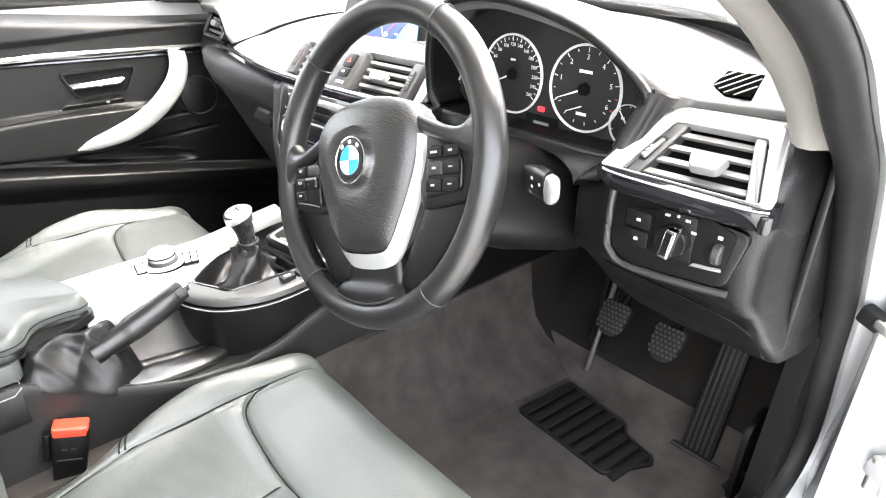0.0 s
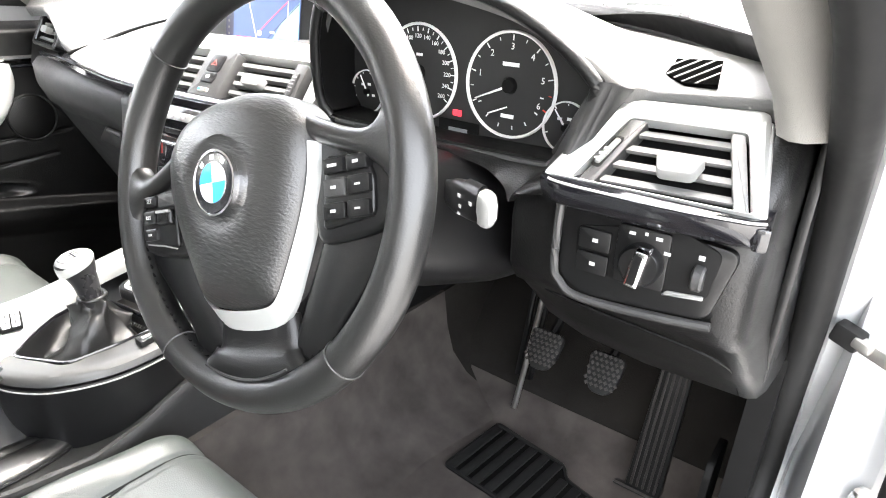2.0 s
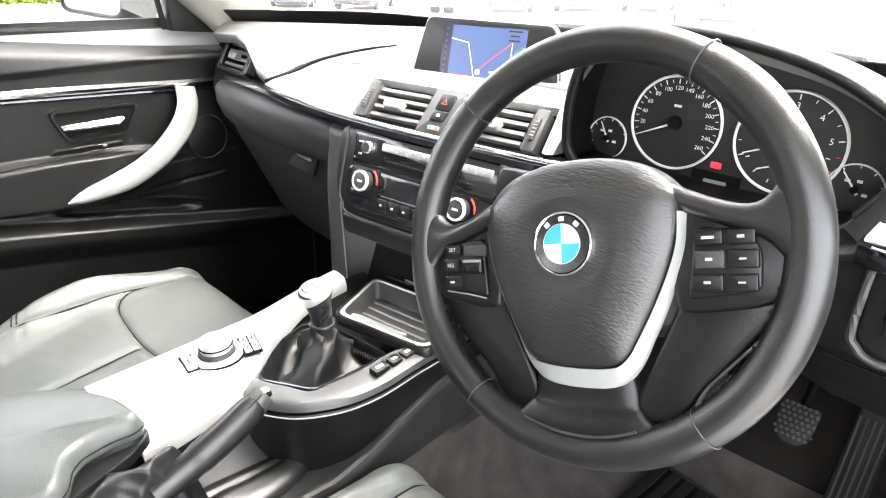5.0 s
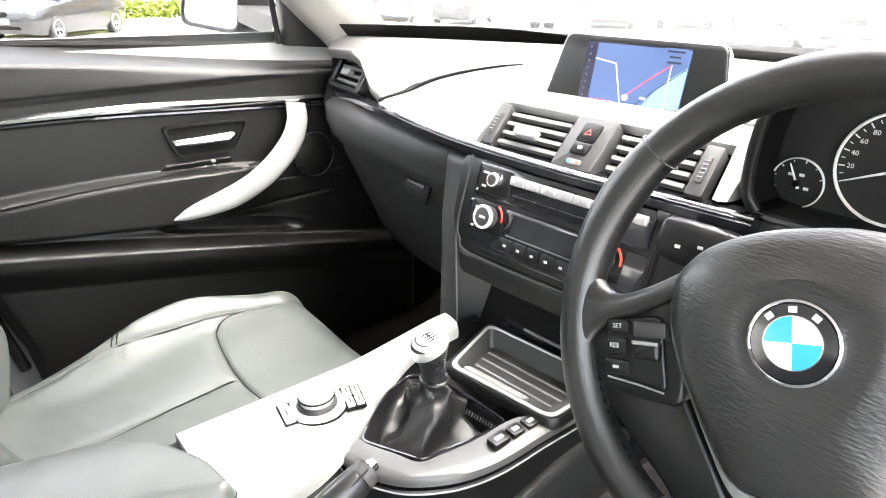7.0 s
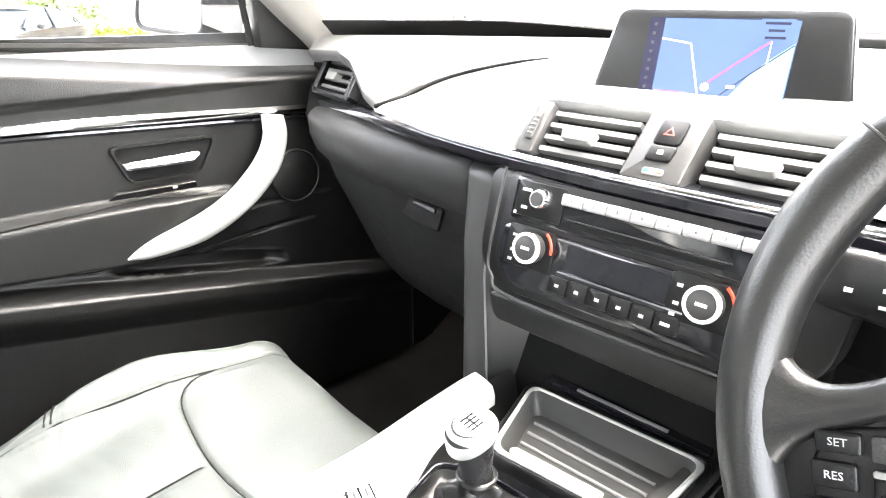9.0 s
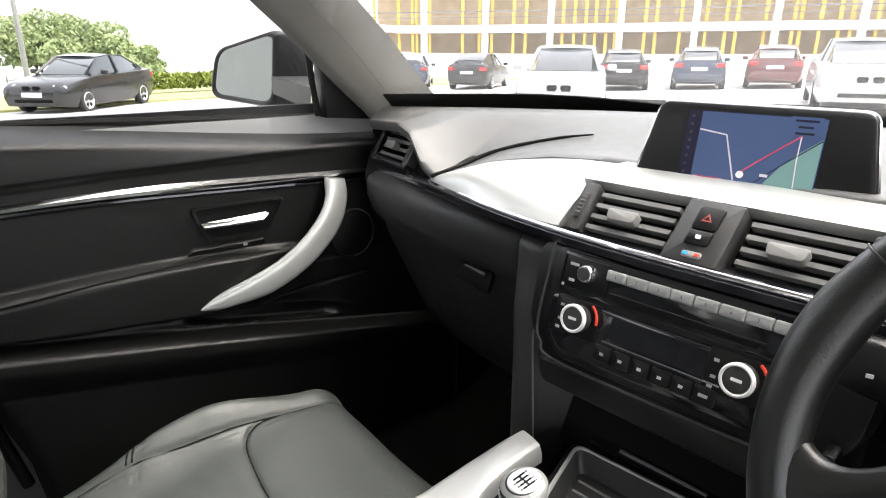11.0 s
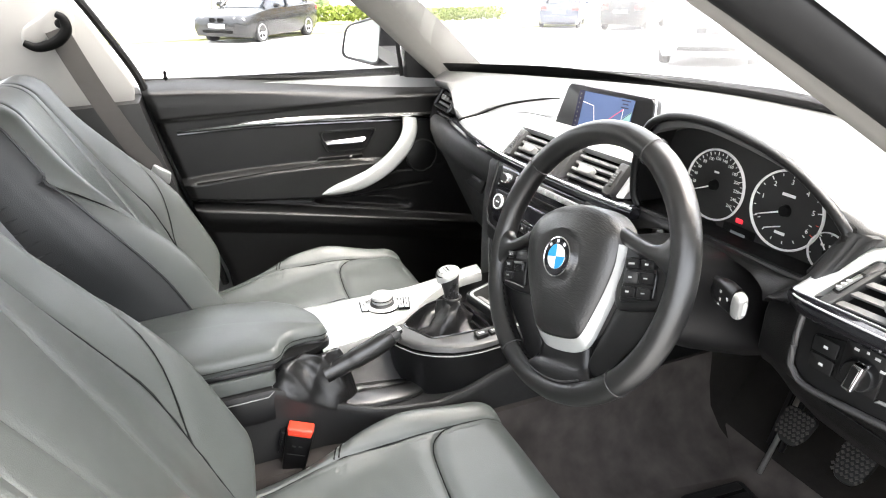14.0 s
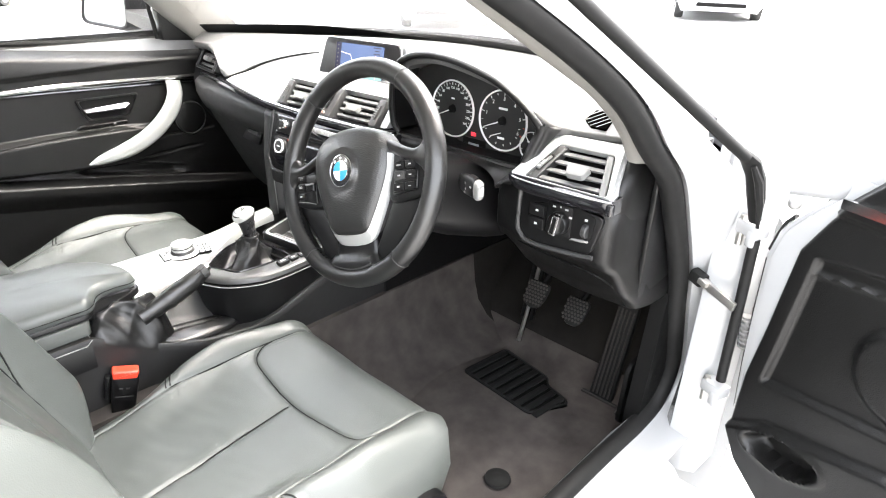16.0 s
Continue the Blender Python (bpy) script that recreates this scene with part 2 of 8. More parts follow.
def ribbon(outer, inner, m, depth, bevel=0.0):
    """A flat frame between two outlines of the same count, face at z = 0."""
    k = len(outer)
    rings = []
    for poly, z in ((outer, -depth), (outer, -bevel), ([(o[0] * 0.75 + i[0] * 0.25, o[1] * 0.75 + i[1] * 0.25) for o, i in zip(outer, inner)], 0), ([(o[0] * 0.25 + i[0] * 0.75, o[1] * 0.25 + i[1] * 0.75) for o, i in zip(outer, inner)], 0), (inner, -bevel), (inner, -depth)):
        rings.append([m @ Vector((p[0], p[1], z)) for p in poly])
    return grid(rings, wrap_u=True, wrap_v=True)


def box(m, size, bevel=0.0, seg=2):
    bm = bmesh.new()
    bmesh.ops.create_cube(bm, size=1.0)
    bmesh.ops.scale(bm, vec=size, verts=bm.verts)
    if bevel:
        bmesh.ops.bevel(bm, geom=list(bm.edges), offset=bevel, segments=seg, profile=0.5, affect="EDGES")
    bmesh.ops.transform(bm, matrix=m, verts=bm.verts)
    return bm


def lathe(profile, m, n=32):
    """Profile of (radius, z) turned round the z of the frame m, closed where the radius is 0."""
    rings = [[m @ Vector((r * math.cos(a), r * math.sin(a), z)) for a in (2 * math.pi * j / n for j in range(n))] for r, z in profile]
    return loft(rings, caps=True)


def rect(w, h, r=0.0, cx=0.0, cy=0.0, n=4):
    p = [(cx - w / 2, cy - h / 2), (cx + w / 2, cy - h / 2), (cx + w / 2, cy + h / 2), (cx - w / 2, cy + h / 2)]
    return rounded(p, r, n) if r else p


def lettering(text, m, size, mat, parent, name="lettering", align="CENTER"):
    cu = bpy.data.curves.new(name, "FONT")
    cu.body, cu.size, cu.extrude, cu.align_x, cu.align_y, cu.resolution_u = text, size, 0.0002, align, "CENTER", 2
    tmp = bpy.data.objects.new(name, cu)
    me = bpy.data.meshes.new_from_object(tmp)
    bpy.data.objects.remove(tmp)
    me.transform(m)
    ob = new(name, me)
    me.materials.clear()
    me.materials.append(mat)
    ob.parent = parent
    return ob


def smooth(a, b, x):
    t = np.clip((np.asarray(x, float) - a) / (b - a), 0, 1)
    return t * t * (3 - 2 * t)


def seam_depth(x, y, lines, width):
    """How near (0 to 1) each place of the arrays x, y lies to any of the polylines."""
    best = np.full(np.shape(x), 1e9)
    for line in lines:
        for (ax, ay), (bx, by) in zip(line, line[1:]):
            dx, dy = bx - ax, by - ay
            t = np.clip(((x - ax) * dx + (y - ay) * dy) / (dx * dx + dy * dy + 1e-12), 0, 1)
            best = np.minimum(best, (x - ax - t * dx) ** 2 + (y - ay - t * dy) ** 2)
    return np.exp(-best / (2 * width * width))


# ---- dashboard ----
dash = thing("dashboard", "black soft-skinned car dashboard with satin silver trim bands", "dashboard")

ARCH = [(0.198, 0.0), (0.212, 0.040), (0.240, 0.070), (0.295, 0.086), (0.355, 0.087), (0.462, 0.068), (0.520, 0.042), (0.548, 0.024), (0.565, 0.008), (0.58, 0.0)]
REAR = [(-0.71, 0.300, 1.048), (-0.60, 0.285, 1.055), (-0.545, 0.272, 1.045), (-0.500, 0.262, 1.005), (-0.465, 0.268, 0.983), (-0.42, 0.290, 1.002), (-0.37, 0.312, 1.020), (-0.29, 0.338, 1.034), (-0.20, 0.345, 1.041), (-0.10, 0.340, 1.044), (0.10, 0.345, 1.046), (0.178, 0.345, 1.048), (0.206, 0.265, 1.058), (0.25, 0.250, 1.058), (0.550, 0.250, 1.058), (0.566, 0.275, 1.052), (0.585, 0.302, 1.051), (0.66, 0.311, 1.053), (0.71, 0.316, 1.053)]


def PAD_Z(x, y):
    """The height of the dashboard skin at a place right of the hood."""
    rear = np.array(REAR)
    yr, zr = np.interp(x, rear[:, 0], rear[:, 1]), np.interp(x, rear[:, 0], rear[:, 2])
    s = max(0.0, min(1.0, (y - yr) / (0.86 - 0.52 * abs(x / 0.71) ** 2.4 - yr)))
    return float(zr + (1.072 - zr) * float(smooth(0, 0.55, s)) - 0.012 * float(smooth(0.7, 1, s)))


def dash_top(nx=300, nv=34):
    rear = np.array(REAR)
    arch = spline([(0.190, 0.0)] + ARCH[1:-1] + [(0.59, 0.0)], 120)
    arch[:, 1] = np.clip(arch[:, 1], 0, 1)
    rows = []
    for x in np.linspace(-0.71, 0.71, nx):
        yr, zr = np.interp(x, rear[:, 0], rear[:, 1]), np.interp(x, rear[:, 0], rear[:, 2])
        hump = np.interp(x, arch[:, 0], arch[:, 1]) if arch[0, 0] < x < arch[-1, 0] else 0.0
        yf = 0.86 - 0.52 * abs(x / 0.71) ** 2.4
        row = []
        for k, v in enumerate(np.linspace(0, 1, nv)):
            s = v**1.3
            y = yr + (yf - yr) * s
            fade = 1 - float(smooth(0.0, 0.75, s))
            z = zr + (1.072 - zr) * float(smooth(0, 0.55, s)) + hump * (0.96 + 0.08 * min(1, s * 8)) * fade - 0.012 * float(smooth(0.7, 1, s))
            if k == 0:
                z -= 0.012
                y += 0.004
            elif k == 1:
                z -= 0.003
            row.append((x, y, z))
        rows.append(row)
    return shell(rows, (0, 0.004, -0.006))


part("upper_pad", dash_top(), PAD, dash, "soft black skin, paled for glare, over the instrument hood and windscreen shelf", angle=60)

# dark body of the dashboard behind the trims
body_profile = [(0.375, 1.02), (0.30, 0.99), (0.285, 0.94), (0.30, 0.86), (0.36, 0.78), (0.46, 0.70), (0.62, 0.70), (0.72, 0.90), (0.72, 1.03)]
part("carrier", loft([[(x, y, z) for y, z in body_profile] for x in (-0.71, -0.45, -0.2)]), MATT, dash)
part("carrier", loft([[(x, y + 0.06, z) for y, z in body_profile] for x in (-0.2, 0.0, 0.17)]), MATT, dash)
part("carrier", loft([[(x, y + 0.08, z) for y, z in body_profile[1:-1] + [(0.72, 1.0)]] for x in (0.17, 0.4, 0.56)]), MATT, dash)
part("carrier", loft([[(x, y, z) for y, z in body_profile[:-2] + [(0.56, 0.90), (0.54, 1.01)]] for x in (0.56, 0.65, 0.71)]), MATT, dash)

# silver band that widens from its tip to the centre vents
low = spline([(-0.470, 0.264, 0.976), (-0.40, 0.246, 0.977), (-0.30, 0.228, 0.978), (-0.20, 0.217, 0.979), (-0.155, 0.214, 0.981)], 40)
top = spline([(-0.470, 0.266, 0.982), (-0.42, 0.288, 1.000), (-0.36, 0.312, 1.018), (-0.25, 0.335, 1.034), (-0.150, 0.337, 1.040)], 40)
band = []
for a, b in zip(low, top):
    band.append([tuple(a * (1 - f) + b * f + np.array([0, -0.010, 0.012]) * math.sin(math.pi * f) * min(1, 12 * np.linalg.norm(b - a))) for f in np.linspace(0, 1, 10)])
part("trim_band", shell(band, (0, 0.008, -0.010)), SILVER, dash, "satin silver trim band tapering to a point")

# dark rod on the joint of padded top and silver band, for its shadow
part("pad_joint", tube([tuple(p) for p in spline([(-0.464, 0.260, 0.984), (-0.450, 0.282, 0.993), (-0.447, 0.316, 1.001), (-0.435, 0.350, 1.014), (-0.410, 0.377, 1.0255), (-0.379, 0.398, 1.0355), (-0.341, 0.428, 1.0460), (-0.300, 0.450, 1.0530)], 40)], [0.0034] * 26 + [0.0034 - 0.00017 * k for k in range(14)], 8), MATT, dash)

# centre vent panel, turned a little towards the driver
CV = frame_of((0.008, 0.248, 1.006), (0.996, 0.082, 0.0), (0.0, 0.66, 0.75))


def slatted_vent(m, w, h, parent, n=4, left_wheel=None, skew=0.0, frame_mat=DARKGREY):
    """An air vent: dark well, frame, slats with rounded noses, a sliding tab and a thumb wheel."""
    well = part("well", box(m @ pose(0, 0, -0.022), (w, h, 0.012)), MATT, parent)
    for i in range(n):
        y = -h / 2 + h * (i + 0.5) / n
        a = w / 2 - 0.001
        ring = [(0.0, -0.0026), (0.0, 0.0026), (-0.004, 0.0036), (-0.014, 0.0016), (-0.014, -0.0016), (-0.004, -0.0034)]
        part("slat", loft([[m @ Vector((x + skew * y, y + b, a_ - 0.002)) for a_, b in ring] for x in (-a, a)]), SLAT, parent)
    tab = rounded([(-0.016, -0.008), (0.016, -0.008), (0.019, 0.006), (-0.019, 0.006)], 0.004)
    part("tab", prism(tab, m @ pose(-0.006, -0.004, 0.010), 0.012, 0.002), GREY, parent, "grey sliding tab")
    if left_wheel is not None:
        part("wheel_housing", prism(rect(0.020, h + 0.006, 0.004, left_wheel, 0), m @ pose(0, 0, 0.003), 0.02, 0.002), DARKGREY, parent)
        part("thumb_wheel", prism(rect(0.008, h * 0.6, 0.003, left_wheel, 0), m @ pose(0, 0, 0.006), 0.01, 0.002), DARKGREY, parent)
        for k in (-2, -1, 0, 1, 2):
            part("notch", box(m @ pose(left_wheel, k * h * 0.09, 0.0065), (0.006, 0.001, 0.001)), GREY, parent)
    return well


centre_vents = part("centre_vent_panel", prism(rounded([(-0.178, -0.034), (0.172, -0.034), (0.160, 0.030), (-0.158, 0.030)], 0.008), CV @ pose(0, 0, -0.028), 0.012), MATT, dash)
slatted_vent(CV @ pose(-0.083, -0.002, 0), 0.098, 0.056, centre_vents, 4, left_wheel=-0.0620)
slatted_vent(CV @ pose(0.086, -0.002, 0), 0.098, 0.056, centre_vents, 4, left_wheel=0.0625)
hz = part("hazard_panel", prism(rounded([(-0.031, -0.040), (0.027, -0.040), (0.031, 0.032), (-0.027, 0.032)], 0.004), CV @ pose(0.0, 0, 0.006), 0.03, 0.003), DARKGREY, dash, "dark centre panel with hazard and lock buttons")
part("hazard_button", prism(rounded([(-0.013, -0.003), (0.013, -0.003), (0.015, 0.024), (-0.011, 0.024)], 0.005), CV @ pose(0, 0, 0.009), 0.01, 0.002), HARD, hz)
part("triangle_mark", ribbon([(-0.005, 0.006), (0.006, 0.006), (0.001, 0.015)], [(-0.003, 0.0073), (0.004, 0.0073), (0.0008, 0.0125)], CV @ pose(0, 0, 0.0095), 0.001), DIM_RED, hz)
part("lock_button", prism(rounded([(-0.014, -0.020), (0.011, -0.020), (0.013, -0.004), (-0.012, -0.004)], 0.004), CV @ pose(0, 0, 0.009), 0.01, 0.002), HARD, hz)
part("lock_mark", box(CV @ pose(0, -0.012, 0.0095), (0.005, 0.004, 0.001)), WHITE, hz)
part("temperature_wheel", prism(rect(0.020, 0.007, 0.003, 0, -0.031), CV @ pose(0, 0, 0.008), 0.006, 0.001), GREY, hz)
part("blue_mark", box(CV @ pose(-0.006, -0.031, 0.0084), (0.005, 0.003, 0.0006)), BLUE, hz)
part("red_mark", box(CV @ pose(0.006, -0.031, 0.0084), (0.005, 0.003, 0.0006)), RED, hz)

# silver surround over and beside the centre vents
upper = []
for f in np.linspace(0, 1, 24):
    x = -0.160 + 0.352 * f
    y0 = 0.268 + 0.030 * f
    upper.append([(x, y0 - 0.004, 1.026), (x, y0 - 0.006, 1.031), (x, y0 + 0.008, 1.037), (x, y0 + 0.04, 1.041), (x, 0.345, 1.042)])
part("trim_band", shell(upper, (0, 0.006, -0.008)), SILVER, dash)
side = []
for f in np.linspace(0, 1, 14):
    z = 1.040 - 0.058 * f
    y = 0.300 - 0.054 * f
    side.append([(0.166 + 0.008 * f, y + 0.008, z), (0.168 + 0.008 * f, y, z), (0.180 + 0.004 * f, y - 0.003, z), (0.192 - 0.002 * f, y + 0.004, z), (0.194 - 0.002 * f, y + 0.03, z)])
part("trim_band", shell(side, (0, 0.008, -0.002)), SILVER, dash)

# gloss black strip with a bright line under the band
strip_path = spline([(-0.705, 0.300, 0.962), (-0.60, 0.284, 0.964), (-0.47, 0.258, 0.967), (-0.30, 0.222, 0.969), (-0.16, 0.208, 0.969), (0.0, 0.213, 0.968), (0.175, 0.228, 0.968), (0.225, 0.240, 0.966)], 60)
part("gloss_strip", loft([[tuple(p + np.array([0, dy, dz])) for dy, dz in ((0, -0.009), (-0.004, -0.004), (-0.003, 0.004), (0.004, 0.009), (0.03, 0.010), (0.03, -0.009))] for p in strip_path]), GLOSS, dash, "gloss black strip")
part("bright_line", tube([tuple(p + np.array([0, -0.0005, 0.0100])) for p in strip_path[22:]], 0.0022, 8), CHROME, dash)

# left end vent
LV = frame_of((-0.628, 0.305, 1.012), (0.985, -0.12, 0), (0, 0.5, 0.86))
lv = part("end_vent", prism(rect(0.128, 0.074, 0.008), LV @ pose(0, 0, -0.024), 0.01), MATT, dash)
slatted_vent(LV @ pose(0.002, 0, 0), 0.100, 0.058, lv, 4, left_wheel=0.060)
part("vent_frame", ribbon(rect(0.140, 0.078, 0.01), rect(0.112, 0.062, 0.008), LV @ pose(0, 0, 0.004), 0.02, 0.003), HARD, lv)

# glove box: padded roll, lid and latch
gl = [(0.275, 0.958), (0.250, 0.952), (0.236, 0.935), (0.236, 0.905), (0.250, 0.872), (0.275, 0.858), (0.30, 0.86), (0.33, 0.95)]
gx = [(-0.695, 0.045), (-0.62, 0.020), (-0.50, 0.004), (-0.36, 0.0), (-0.250, 0.0), (-0.236, 0.006), (-0.228, 0.020)]
part("padded_roll", loft([[(x, y + dy, z + 0.004 * (x < -0.6)) for y, z in gl] for x, dy in gx]), CONSOLE, dash, "padded black roll over the glove box", angle=50)
lid = [(0.262, 0.868), (0.270, 0.850), (0.300, 0.790), (0.345, 0.700), (0.375, 0.640), (0.41, 0.60), (0.44, 0.62), (0.36, 0.80), (0.32, 0.868)]
part("glove_box_lid", loft([[(x, y + dy, z) for y, z in lid] for x, dy in gx]), CONSOLE, dash, "black glove box lid with a recessed latch", angle=50)
GLF = frame_of((-0.352, 0.262, 0.852), (1, 0, 0), (0, 0.45, 0.9))
part("latch_recess", prism(rounded([(-0.042, -0.016), (0.040, -0.022), (0.036, 0.012), (-0.034, 0.014)], 0.006), GLF @ pose(0, 0, 0.004), 0.006, 0.001), MATT, dash)
part("latch", prism(rounded([(-0.026, 0.002), (0.026, -0.001), (0.024, 0.008), (-0.024, 0.009)], 0.003), GLF @ pose(0, 0, 0.007), 0.006, 0.002), HARD, dash, "black latch")

# upright strip between glove box and centre stack
col = []
for f in np.linspace(0, 1, 40):
    z = 0.972 - 0.300 * f
    y = 0.226 - 0.028 * float(smooth(0, 0.5, f)) + 0.05 * float(smooth(0.10, 0.0, f)) - 0.004 * f
    xl = float(np.interp(z, [0.67, 0.68, 0.83, 0.95, 0.98], [-0.203, -0.203, -0.207, -0.232, -0.246]))
    xr = float(np.interp(z, [0.67, 0.68, 0.84, 0.95, 0.98], [-0.153, -0.153, -0.167, -0.172, -0.180]))
    col.append([(xl, y + 0.09, z), (xl, y + 0.010, z), (xl + 0.003, y + 0.002, z), (xl + 0.010, y - 0.001, z), (xr - 0.006, y - 0.003, z), (xr - 0.001, y + 0.000, z), (xr + 0.004, y + 0.006, z), (xr + 0.028, y + 0.040, z), (xr + 0.055, y + 0.085, z)])
# thin grey rod drawn in as the highlight along the strip's ridge
part("ridge_highlight", tube([(c[5][0], c[5][1] - 0.001, c[5][2]) for c in col[6:]], 0.0014, 6), GREY, dash)
part("upright_strip", shell(col, (0, 0.012, 0.0)), DARKGREY, dash, "dark grey upright strip beside the centre stack", angle=50)

# ---- centre stack: radio and climate controls ----
ST = frame_of((0.000, 0.199, 0.907), (0.997, 0.075, 0.0), (0.0, 0.26, 0.965))
stack = thing("centre_stack", "black centre stack with radio and climate controls", "control panel")
part("surround", prism(rounded([(-0.170, 0.060), (-0.166, -0.040), (-0.130, -0.078), (0.140, -0.078), (0.185, -0.045), (0.195, 0.060)], 0.02), ST @ pose(0, 0, -0.006), 0.05, 0.004), HARD, stack)
part("face", prism(rounded([(-0.140, 0.058), (-0.140, -0.040), (-0.112, -0.068), (0.120, -0.068), (0.145, -0.040), (0.145, 0.058)], 0.012), ST @ pose(0, 0, 0.0), 0.03, 0.003), HARD, stack)
part("edge_line", tube([ST @ Vector((x, y, 0.0)) for x, y in spline([(-0.147, 0.060), (-0.147, -0.035), (-0.137, -0.058), (-0.112, -0.073), (0.05, -0.073), (0.13, -0.070)], 40)], 0.0018, 6), DARKGREY, stack)
radio = part("radio", prism(rect(0.262, 0.046, 0.005, 0.004, 0.032), ST @ pose(0, 0, 0.004), 0.02, 0.002), GLOSS, stack, "radio unit with preset keys and a disc slot")
part("radio_keys_panel", prism(rect(0.056, 0.036, 0.003, -0.094, 0.033), ST @ pose(0, 0, 0.006), 0.01, 0.001), HARD, radio)
part("volume_knob", lathe([(0.0, 0.014), (0.0085, 0.014), (0.0100, 0.012), (0.0105, 0.0), (0, 0)], ST @ pose(-0.088, 0.036, 0.006), 28), CHROME, radio, "chrome-edged volume knob")
part("knob_cap", lathe([(0.0, 0.0155), (0.0070, 0.0150), (0.0072, 0.012), (0, 0.012)], ST @ pose(-0.088, 0.036, 0.006), 24), DARKGREY, radio)
for k, (dx, dy, w) in enumerate(((-0.110, 0.042, 0.016), (-0.110, 0.024, 0.010), (-0.120, 0.017, 0.004))):
    part("key_mark", box(ST @ pose(dx, dy, 0.0065), (w * 0.7, 0.003, 0.0008)), PRINT, radio)
for k in range(8):
    kx = -0.056 + 0.0245 * k
    key = part("preset_key", prism(rect(0.0238, 0.0115, 0.002, kx, 0.041), ST @ pose(0, 0, 0.0085), 0.008, 0.0025), SATIN_KEY, radio, "satin grey preset key")
    if k < 7:
        lettering(str(k + 1), ST @ pose(kx, 0.041, 0.0090), 0.0042, DARKGREY, key, "digit")
part("disc_slot", box(ST @ pose(0.020, 0.018, 0.0045), (0.150, 0.005, 0.001)), MATT, radio)
part("slot_line", box(ST @ pose(0.020, 0.0225, 0.0046), (0.160, 0.0012, 0.001)), DARKGREY, radio)

clim = part("climate_panel", prism(rounded([(-0.132, 0.004), (-0.132, -0.036), (-0.108, -0.060), (0.118, -0.060), (0.142, -0.036), (0.142, 0.004)], 0.01), ST @ pose(0, 0, 0.004), 0.02, 0.002), GLOSS, stack, "climate panel with two round knobs")
for kx in (-0.088, 0.090):
    base = part("knob_base", prism(rect(0.058, 0.042, 0.004, kx - 0.006, -0.016), ST @ pose(0, 0, 0.0055), 0.01, 0.001), HARD, clim)
    knob = part("temperature_knob", lathe([(0.0, 0.016), (0.0120, 0.016), (0.0140, 0.0150), (0.0150, 0.002), (0, 0.0)], ST @ pose(kx, -0.014, 0.006), 32), DARKGREY, clim, "round knob with a bright ring")
    ring_p = [(0.0125, 0.0165), (0.0140, 0.0172), (0.0158, 0.0160), (0.0160, 0.0130), (0.0125, 0.0140)]
    part("ring", grid([[(ST @ pose(kx, -0.014, 0.006)) @ Vector((r * math.cos(a), r * math.sin(a), z)) for r, z in ring_p] for a in np.linspace(0, 2 * math.pi, 41)[:-1]], wrap_u=True, wrap_v=True), PALE_RING, knob)
    part("printed_mark", box(ST @ pose(kx, -0.014, 0.0222), (0.010, 0.003, 0.0005)), WHITE, knob)
    arc = [(ST @ pose(kx, -0.014, 0.0065)) @ Vector((0.021 * math.cos(a), 0.021 * math.sin(a), 0)) for a in np.linspace(radians(-5), radians(55), 10)]
    part("red_arc", tube(arc, 0.0016, 6), RED, clim)
    for dx, dy in ((-0.026, -0.002), (-0.026, -0.018), (-0.027, -0.028)):
        part("key_mark", box(ST @ pose(kx + dx, dy - 0.004, 0.0060), (0.005, 0.003, 0.0008)), PRINT, clim)
part("display_window", prism(rect(0.105, 0.026, 0.002, 0.002, -0.014), ST @ pose(0, 0, 0.0052), 0.002), GLOSS, clim)
part("bright_line", box(ST @ pose(0.008, -0.0295, 0.0058), (0.128, 0.0018, 0.001)), CHROME, clim)
for k in range(6):
    kx = -0.052 + 0.0225 * k
    key = part("climate_key", prism(rect(0.0215, 0.017, 0.002, kx, -0.043), ST @ pose(0, 0, 0.0075), 0.006, 0.0015), HARD, clim)
    part("key_mark", box(ST @ pose(kx, -0.043, 0.0079), (0.0045 if k < 5 else 0.009, 0.003, 0.0006)), PRINT, key)
part("lower_lip", prism(rounded([(-0.142, -0.074), (0.150, -0.074), (0.142, -0.104), (-0.128, -0.104)], 0.012), ST @ pose(0, 0, -0.004), 0.03, 0.004), SOFT, stack)
part("cubby_wall", prism([(-0.155, -0.10), (0.155, -0.10), (0.15, -0.23), (-0.145, -0.23)], ST @ pose(0, 0, -0.085), 0.01), MATT, stack)
part("cubby_cheek", box(pose(0.165, 0.255, 0.77, 0, 0, 6), (0.012, 0.14, 0.19), 0.004), HARD, stack)
# small switch bank right of the radio
part("switch_bank", prism(rect(0.050, 0.012, 0.003, 0.158, 0.052), ST @ pose(0, 0, 0.004), 0.01, 0.002), HARD, stack)
for k in range(3):
    part("switch", prism(rect(0.014, 0.008, 0.002, 0.142 + 0.016 * k, 0.052), ST @ pose(0, 0, 0.007), 0.006, 0.001), DARKGREY, stack)

